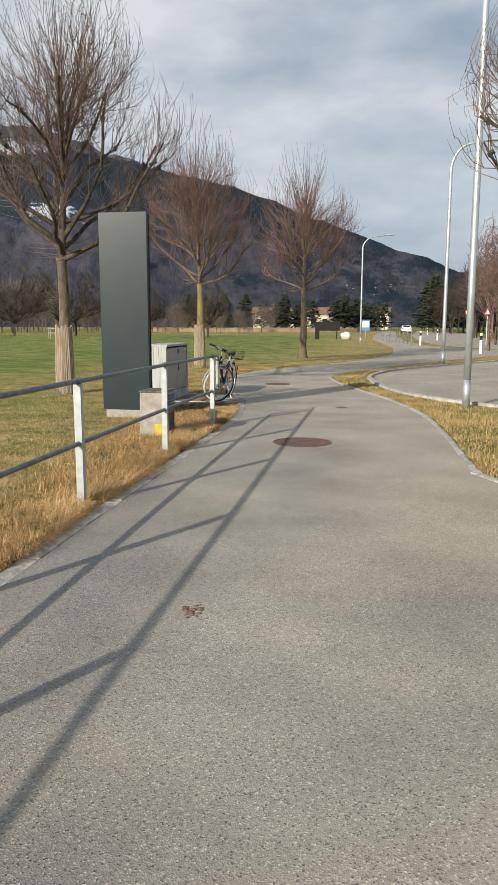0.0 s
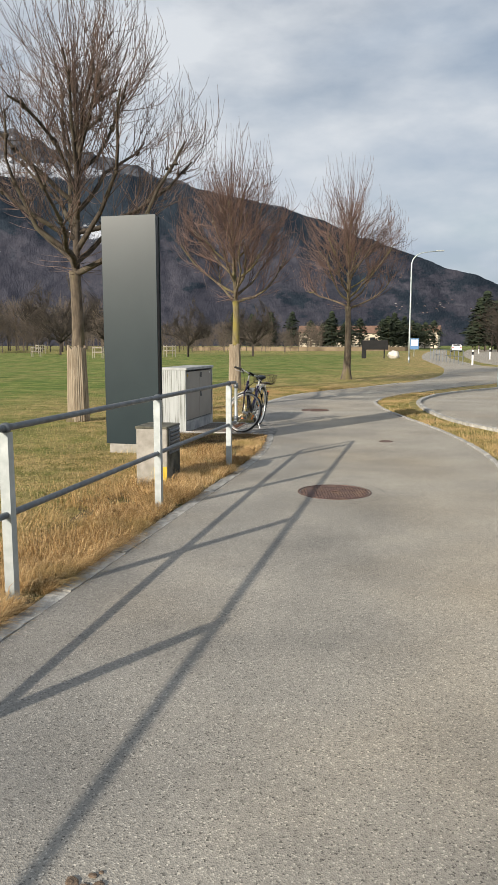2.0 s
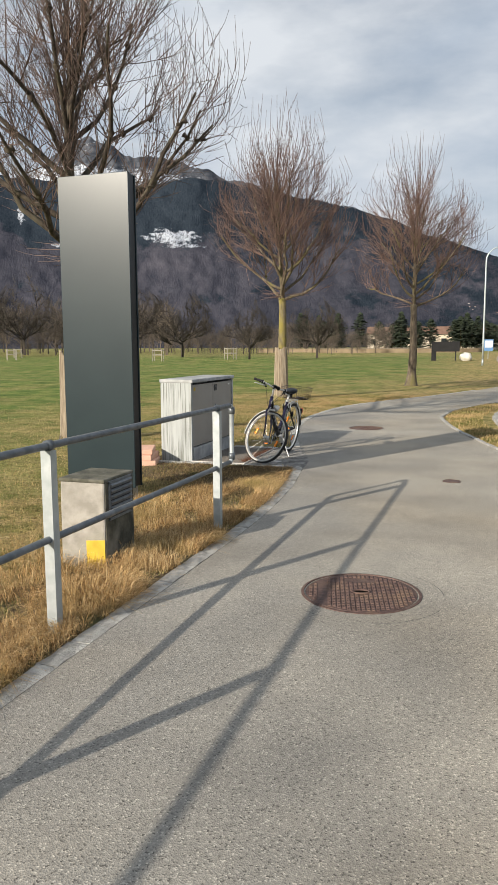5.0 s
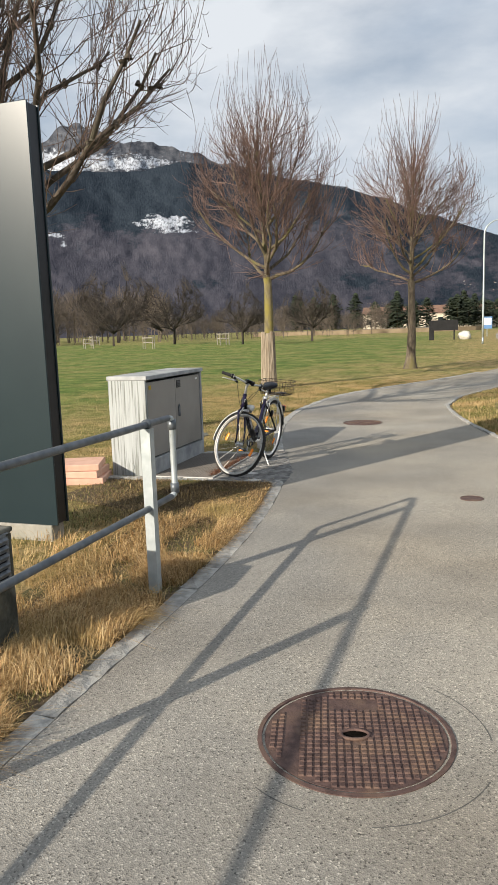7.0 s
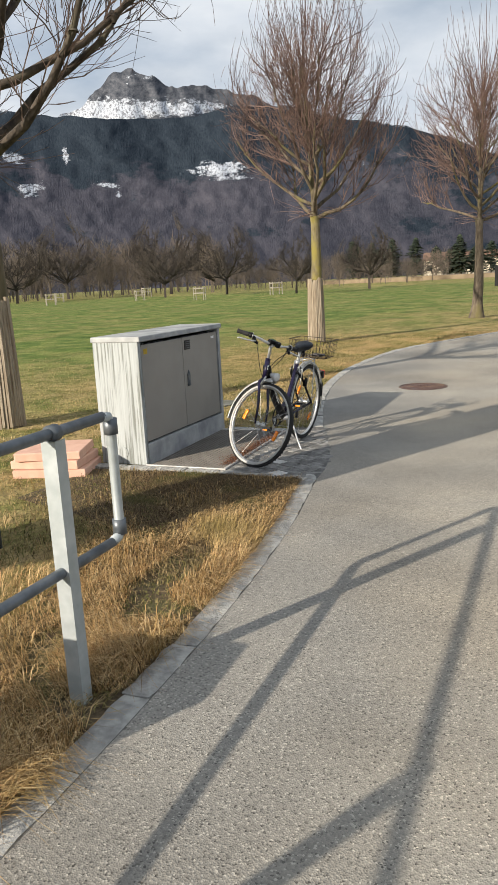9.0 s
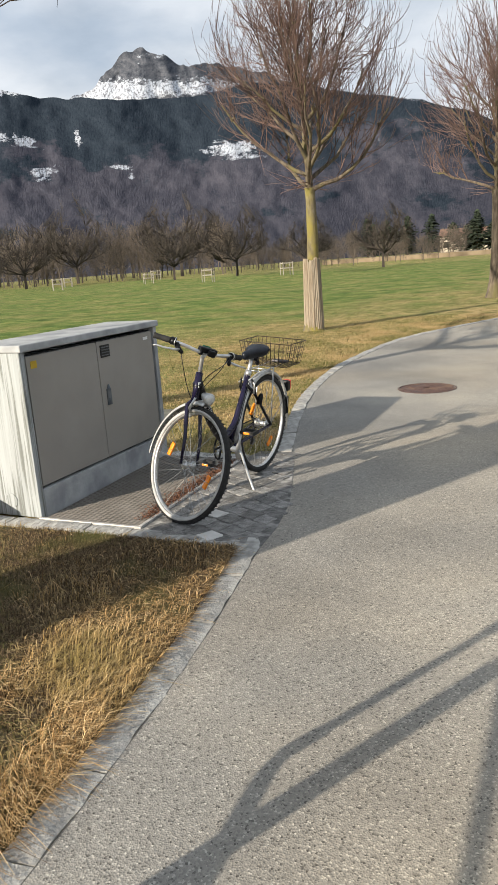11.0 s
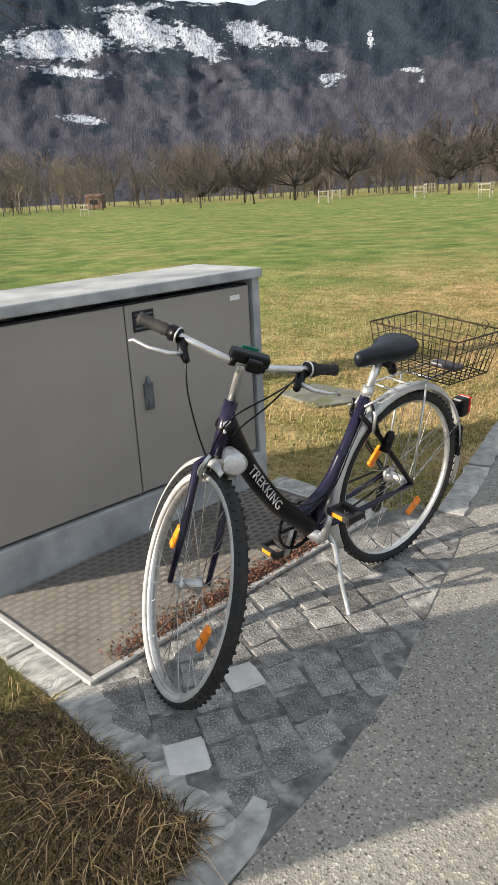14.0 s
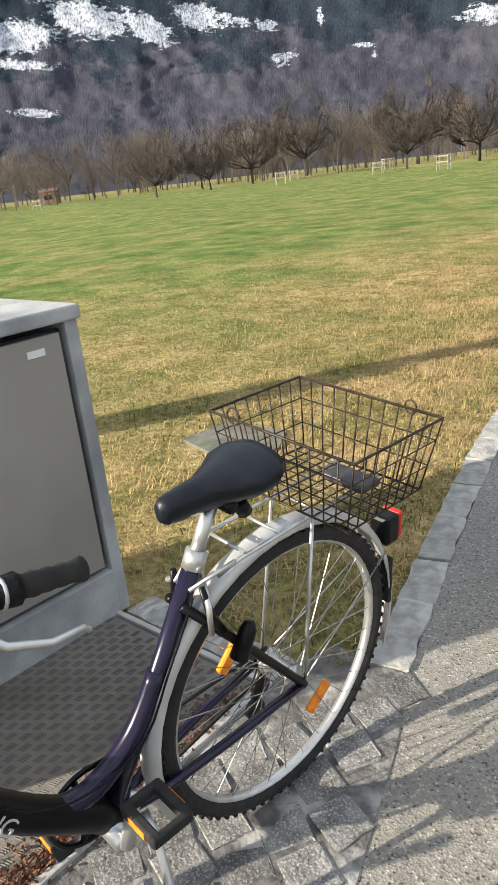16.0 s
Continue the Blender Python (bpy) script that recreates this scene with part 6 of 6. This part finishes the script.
def road_railing():
    f = thing("road_railing", pose(0, 0, 0), "low dark metal railing between path and road", "railing")
    a, b = Vector((4.0, 71.5, 0)), Vector((5.75, 55.0, 0))
    for k in range(10):
        p = a.lerp(b, k / 9)
        bm = bmesh.new()
        tube(bm, [(p.x, p.y, -0.02), (p.x, p.y, 1.0)], 0.035, 6)
        part("post", bm, RAILM, f)
    for z in (0.98, 0.55):
        bm = bmesh.new()
        tube(bm, [(a.x, a.y, z), (b.x, b.y, z)], 0.025, 6)
        part("rail", bm, RAILM, f)


road_railing()


def car():
    c = thing("car", pose(10.4, 140, 0.0, 0, 0, 90), "white estate car driving far along the road", "car")
    bm = bmesh.new()
    outline = [(-2.1, 0.35), (-2.15, 0.8), (-2.0, 1.0), (-1.75, 1.42), (0.35, 1.46), (0.95, 0.98), (1.95, 0.85), (2.1, 0.55), (2.05, 0.35)]
    sides = [[bm.verts.new((x, s * (0.86 if z < 1.05 else 0.70), z)) for x, z in outline] for s in (-1, 1)]
    bm.faces.new(sides[0])
    bm.faces.new(sides[1][::-1])
    for k in range(len(outline)):
        bm.faces.new((sides[0][k], sides[1][k], sides[1][(k + 1) % len(outline)], sides[0][(k + 1) % len(outline)]))
    bmesh.ops.recalc_face_normals(bm, faces=bm.faces[:])
    part("body", bm, CARW, c)
    bm = bmesh.new()
    box(bm, (-1.90, 0, 1.22), (0.05, 1.25, 0.34), 0.02, Matrix.Rotation(0.0, 4, "Y"))
    part("rear_window", bm, GLASSD, c, "dark rear window")
    for s in (-1, 1):
        bm = bmesh.new()
        box(bm, (-2.13, s * 0.68, 0.85), (0.05, 0.22, 0.22), 0.02)
        part("tail_light", bm, REDP, c)
        for x in (-1.3, 1.3):
            bm = bmesh.new()
            tube(bm, [(x, s * 0.70, 0.31), (x, s * 0.88, 0.31)], 0.31, 18)
            part("wheel", bm, RUBBER, c)


car()


def house(name, x, y, z, w, d, h, turn, label, wins=0, wall=PLASTER, group=""):
    t = thing(name, pose(x, y, z, 0, 0, turn), label, "building", group)
    bm = bmesh.new()
    box(bm, (0, 0, h / 2), (w, d, h), 0.02)
    body = part("wall", bm, wall, t)
    bm = bmesh.new()
    o = 0.5 if w > 12 else 0.12
    vs = [bm.verts.new(p) for p in ((-w / 2 - o, -d / 2 - o, h), (w / 2 + o, -d / 2 - o, h), (w / 2 + o, d / 2 + o, h), (-w / 2 - o, d / 2 + o, h), (-w / 2 - o, 0, h + d * 0.22), (w / 2 + o, 0, h + d * 0.22))]
    for f in ((0, 1, 5, 4), (2, 3, 4, 5), (0, 4, 3), (1, 2, 5), (3, 2, 1, 0)):
        bm.faces.new([vs[k] for k in f])
    part("roof", bm, ROOFT, t)
    for k in range(wins):
        bm = bmesh.new()
        box(bm, (-w / 2 + (k + 0.5) * w / wins, -d / 2 - 0.02, h * 0.55), (w / wins * 0.45, 0.08, h * 0.36), 0.01)
        part("window", bm, GLASSD, t)
    return t


house("farm_building", -18, 255, 0, 34, 12, 5.0, 4, "long low ochre building behind pine trees", 9)
house("farm_building", 4, 262, 0, 16, 10, 5.6, -6, "low ochre building with windows behind trees", 5)
PALEWALL = mat("pale_render", (0.42, 0.42, 0.42), (0.58, 0.57, 0.56), 0.5, 0.9, bump=0)
rng = random.Random(31)
bpy.context.view_layer.update()
DEPS = bpy.context.evaluated_depsgraph_get()
for k in range(34):
    az, el = rng.gauss(1.8, 1.6), rng.gauss(2.75, 0.28)
    way = Vector((math.sin(radians(az)), math.cos(radians(az)), math.tan(radians(el)))).normalized()
    hit, spot, _, _ = ridge.ray_cast(Vector((0, 0, 0)), way, distance=4000, depsgraph=DEPS)
    if not hit:
        continue
    house("village_house", spot.x, spot.y, spot.z - 3.2, rng.uniform(1.6, 4.2), 3, rng.uniform(2.0, 3.4), rng.uniform(-30, 30), "small pale village house on the hillside", 3, PALEWALL, "village houses on the hillside")

bm = bmesh.new()
slab(bm, smooth_line([(-48, 168), (-30, 160), (-12, 158), (2, 164), (-6, 176), (-30, 178), (-48, 168)], 2), -0.1, 0.8)
tagged(part("reed_bank", bm, TANBANK), "long bank of dry tan reeds beyond the meadow", "reed bed", kind="stuff")


def conifer(seed, height, width):
    r = random.Random(seed)
    vs, fs = [], []
    for k in range(420):
        f = r.random() ** 0.8
        z = height * (0.12 + 0.88 * f)
        reach = width * min(1.0, 1.5 * (1 - f) ** 0.55) * r.uniform(0.35, 1.0) * (0.75 + 0.5 * noise.noise(Vector((seed, z * 0.8, 0)))) + 0.1
        a = r.uniform(0, 6.283)
        x, y = reach * math.cos(a), reach * math.sin(a)
        s = height * 0.055 * r.uniform(0.7, 1.3)
        b = len(vs)
        vs += [(x * 0.45, y * 0.45, z + 0.1), (x + s * math.sin(a), y - s * math.cos(a), z - s * r.uniform(0.2, 0.7)), (x * 1.15, y * 1.15, z - s * 0.35), (x - s * math.sin(a), y + s * math.cos(a), z - s * r.uniform(0.2, 0.7))]
        fs.append((b, b + 1, b + 2, b + 3))
    return raw_mesh("crown", vs, fs, FIR)


def conifer_tree(mesh_h, x, y, turn, first={}):
    key, h = mesh_h
    if key in first:
        return copy_thing(first[key], pose(x, y, -0.02, 0, 0, turn))
    t = thing("conifer", pose(x, y, -0.02, 0, 0, turn), "dark green conifer in the distance", "tree", "distant conifers")
    bm = bmesh.new()
    tube(bm, [(0, 0, 0), (0, 0, h * 0.9)], [h * 0.022, h * 0.006], 6)
    part("trunk", bm, BARK, t)
    ob = new("crown", conifer(key * 7, h, h * (0.30 if key % 2 else 0.42)))
    ob.parent = t
    first[key] = t
    return t


rng = random.Random(77)
kinds = ((1, 10.5), (2, 8.0), (3, 13.5), (4, 9.2))
for k in range(34):
    a = rng.uniform(-13, 2.5)
    r = rng.uniform(205, 245)
    conifer_tree(kinds[k % 4] if k % 4 != 2 else kinds[1], r * math.sin(radians(a)), r * math.cos(radians(a)), rng.uniform(0, 360))
for k in range(26):
    a = rng.uniform(4.2, 11)
    r = rng.uniform(150, 230)
    conifer_tree(kinds[k % 4], r * math.sin(radians(a)) + 3, r * math.cos(radians(a)), rng.uniform(0, 360))
slim = wild_lines(91, 9.0, 0.4, 9, 10, 0.3)
slim = [(pts, r0 * 0.5, r1 * 0.55) for pts, r0, r1 in slim]
slim_v, slim_f = twig_arrays(slim, 4)
slim_me = raw_mesh("crown", slim_v, slim_f, TWIG)
for x, y, s in ((9.4, 44, 0.7), (12.2, 58, 0.95), (13.6, 68, 1.1), (15.5, 82, 1.2), (17, 61, 1.15), (20, 75, 1.3)):
    t = thing("young_tree", pose(x, y, -0.02, 0, 0, x * 50), "slender leafless roadside tree with a thin upright crown", "tree", "roadside trees")
    ob = new("crown", slim_me)
    ob.parent = t
    ob.scale = (s, s, s)


def tree_guard(x, y, turn, first=[]):
    if first:
        return copy_thing(first[0], pose(x, y, -0.03 + float(relief(x, y)), 0, 0, turn))
    g = thing("tree_guard", pose(x, y, -0.03 + float(relief(x, y)), 0, 0, turn), "weathered wooden tree guard frame standing in the meadow", "tree guard", "tree guards in the orchard")
    for a in (-0.5, 0.5):
        for b in (-0.5, 0.5):
            bm = bmesh.new()
            tube(bm, [(a, b, 0), (a, b, 1.3)], 0.045, 6)
            part("post", bm, WOODF, g)
    for z in (0.7, 1.18):
        for s in (-0.5, 0.5):
            bm = bmesh.new()
            box(bm, (0, s, z), (1.06, 0.05, 0.10), 0.01)
            part("rail", bm, WOODF, g)
            bm = bmesh.new()
            box(bm, (s, 0, z), (0.05, 1.06, 0.10), 0.01)
            part("rail", bm, WOODF, g)
    first.append(g)
    return g


for gx, gy in ((-50.5, 77.6), (-45.2, 88.4), (-24.3, 80.3), (-61, 93.6), (-50, 98.5), (-72.3, 61.9), (-31, 76)):
    tree_guard(gx, gy, (gx * 17) % 90)
house("shed", -118, 95, 0, 3.2, 2.4, 2.1, 40, "small wooden shed at the far meadow edge", 1, ROOFT)


# ---- grass blades ----
def blades(name, xs, ys, lengths, material, label, lean=0.5, width=0.0032, drift=(0, 0), seed=1, comb=0.0):
    """Bent blades; comb lays neighbours the same way, as matted grass lies."""
    r = np.random.default_rng(seed)
    n = len(xs)
    a = r.uniform(0, 2 * math.pi, n)
    if comb:
        flow = 4.5 * np.sin(xs * 2.3 + 1.7 * np.sin(ys * 1.9 + seed)) + 3.0 * np.sin(ys * 2.9 + 1.3 * np.sin(xs * 3.7)) - 0.6
        a = np.where(r.random(n) < comb, flow * 0.35 + r.normal(0, 0.45, n), a)
    way = np.stack([np.cos(a) * lean + drift[0], np.sin(a) * lean + drift[1]], -1) * r.uniform(0.3, 1.3, n)[:, None]
    side = np.stack([-np.sin(a + r.normal(0, 0.6, n)), np.cos(a)], -1)
    side /= np.linalg.norm(side, axis=1)[:, None]
    w = width * r.uniform(0.6, 1.5, n)[:, None]
    base = np.stack([xs, ys], -1)
    L = lengths[:, None]
    z0 = np.full((n, 1), -0.015)
    p0a, p0b = base - side * w, base + side * w
    mid = base + way * L * 0.4
    tip = base + way * L * 1.05
    bow = np.linalg.norm(way, axis=1)[:, None]
    zm, zt = L * (0.72 - 0.22 * bow).clip(0.15), L * (0.95 - 0.40 * bow).clip(0.08)
    vs = np.stack([np.hstack([p0a, z0]), np.hstack([p0b, z0]), np.hstack([mid + side * w * 0.7, zm]), np.hstack([mid - side * w * 0.7, zm]), np.hstack([tip + side * w * 0.15, zt]), np.hstack([tip - side * w * 0.15, zt])], 1)
    b = np.arange(n)[:, None] * 6
    fs = np.concatenate([b + np.array([[0, 1, 2, 3]]), b + np.array([[3, 2, 4, 5]])])
    ob = new(name, raw_mesh(name, vs.reshape(-1, 3), fs, material))
    return tagged(ob, label, "grass", kind="stuff")


def left_limit(y):
    return np.interp(y, [p[1] for p in LEFT_EDGE], [p[0] for p in LEFT_EDGE])


r = np.random.default_rng(12)


def clear(x, y):
    pad = (x > -1.98) & (y > 13.28) & (y < 15.06)
    pil = (np.abs(x + 1.545) < 0.36) & (np.abs(y - 11.2) < 0.08)
    blk = (np.abs(x + 0.50) < 0.18) & (np.abs(y - 9.25) < 0.22)
    foam = (np.abs(x + 2.2) < 0.32) & (np.abs(y - 13.16) < 0.27)
    lid = (np.abs(x + 2.22) < 0.27) & (np.abs(y - 16.35) < 0.22)
    return ~(pad | pil | blk | foam | lid)


# dark strip under the straw: thatch with the shade between blades painted in
bm = bmesh.new()
tr = random.Random(3)
inner = [(x - 0.10, y) for x, y in LEFT_EDGE if 1.5 < y < 13.2]
slab(bm, inner + [(-0.12, 13.24), (-1.9, 13.27), (-2.0, 12.4)] + [(x - (0.4 if y < 7 else 0.85) - tr.uniform(-0.2, 0.25), y) for x, y in inner[::-1] if y < 12.2], -0.06, -0.007)
tagged(part("ground", bm, SHADED_THATCH), "matted thatch and soil along the kerb, darkened for the shade between the straw", "soil", kind="structure")
n = 150000
d = r.exponential(1.7, n)
y = r.uniform(2.2, 27, n)
x = left_limit(y) - 0.14 - d
keep = clear(x, y) & (x > -9)
x, y = x[keep], y[keep]
clump = np.array([noise.noise(Vector((a * 5.5, b * 5.5, 1.0))) for a, b in zip(x, y)])
blades("grass", x, y, r.uniform(0.016, 0.036, len(x)) * (1 + 1.1 * clump.clip(-0.6, 1)), GREENB, "short matted green and dry winter grass beside the path", 2.1, 0.0023, seed=2, comb=0.2)
n = 90000
y = r.uniform(2.2, 13.3, n)
d = np.abs(r.normal(0, 1, n)) * np.interp(y, [5.0, 8.5], [0.24, 0.5])
x = left_limit(y) - 0.12 - d
tuft = np.array([noise.noise(Vector((a * 2.4, b * 2.4, 3.0))) for a, b in zip(x, y)])
keep = clear(x, y) & (tuft > -0.26) & (r.random(n) > np.interp(y, [11.7, 12.8], [0.0, 0.8]))
x, y, tuft = x[keep], y[keep], tuft[keep]
blades("straw_grass", x, y, (r.uniform(0.05, 0.13, len(x)) + 0.10 * tuft.clip(0)) * np.where(r.random(len(x)) < 0.05, 1.5, 1.0) * np.interp(y, [10.6, 12.6], [1.0, 0.6]), STRAW, "long bleached straw-coloured grass leaning over the kerb", 1.15, 0.0014, (0.30, -0.12), 3, 0.75)
n = 60000
y = 13.26 - np.abs(r.normal(0, 0.75, n))
x = left_limit(y) - 0.13 - np.abs(r.normal(0, 0.62, n))
keep = clear(x, y) & (y > 11.3)
x, y = x[keep], y[keep]
blades("withered_plants", x, y, r.uniform(0.015, 0.045, len(x)), WITHERED, "dark brown withered low plants with moss at the kerb corner", 1.5, 0.0016, seed=9, comb=0.3)
n = 26000
y = r.uniform(6.9, 24, n)
rx = np.interp(y, [p[1] for p in RIGHT_EDGE if p[0] < 3.6], [p[0] for p in RIGHT_EDGE if p[0] < 3.6])
x = rx + 0.12 + np.abs(r.normal(0, 0.7, n))
by = [p for p in BAY if p[0] < 6][::-1]
keep = (x < np.interp(y, [p[1] for p in by], [p[0] for p in by]) - 0.2) | (y < 12.6)
blades("grass", x[keep], y[keep], r.uniform(0.025, 0.07, int(keep.sum())), GREENB, "short dry grass on the traffic island", 0.8, 0.004, seed=5)
n = 2600
y = 13.5 + 1.35 * r.beta(1.6, 1.8, n)
x = -0.825 + r.normal(0, 0.022, n) - np.abs(r.normal(0, 0.05, n)) * (r.random(n) < 0.35)
LEAFM = mat("dry_red_brown_leaf", (0.075, 0.030, 0.016), (0.19, 0.085, 0.045), 30, 0.9, bump=0)
a = r.uniform(0, 6.28, n)
s = r.uniform(0.003, 0.0065, n)
zz = r.uniform(0.010, 0.024, n)
vs = np.stack([np.stack([x + s * np.cos(a + k * 1.571), y + s * np.sin(a + k * 1.571), zz + r.uniform(-0.005, 0.006, n)], -1) for k in range(4)], 1)
ob = new("leaf_litter", raw_mesh("leaf_litter", vs.reshape(-1, 3), np.arange(4 * n).reshape(n, 4), LEAFM))
tagged(ob, "line of crumbled red-brown leaves along the cover edge", "leaves", kind="stuff")
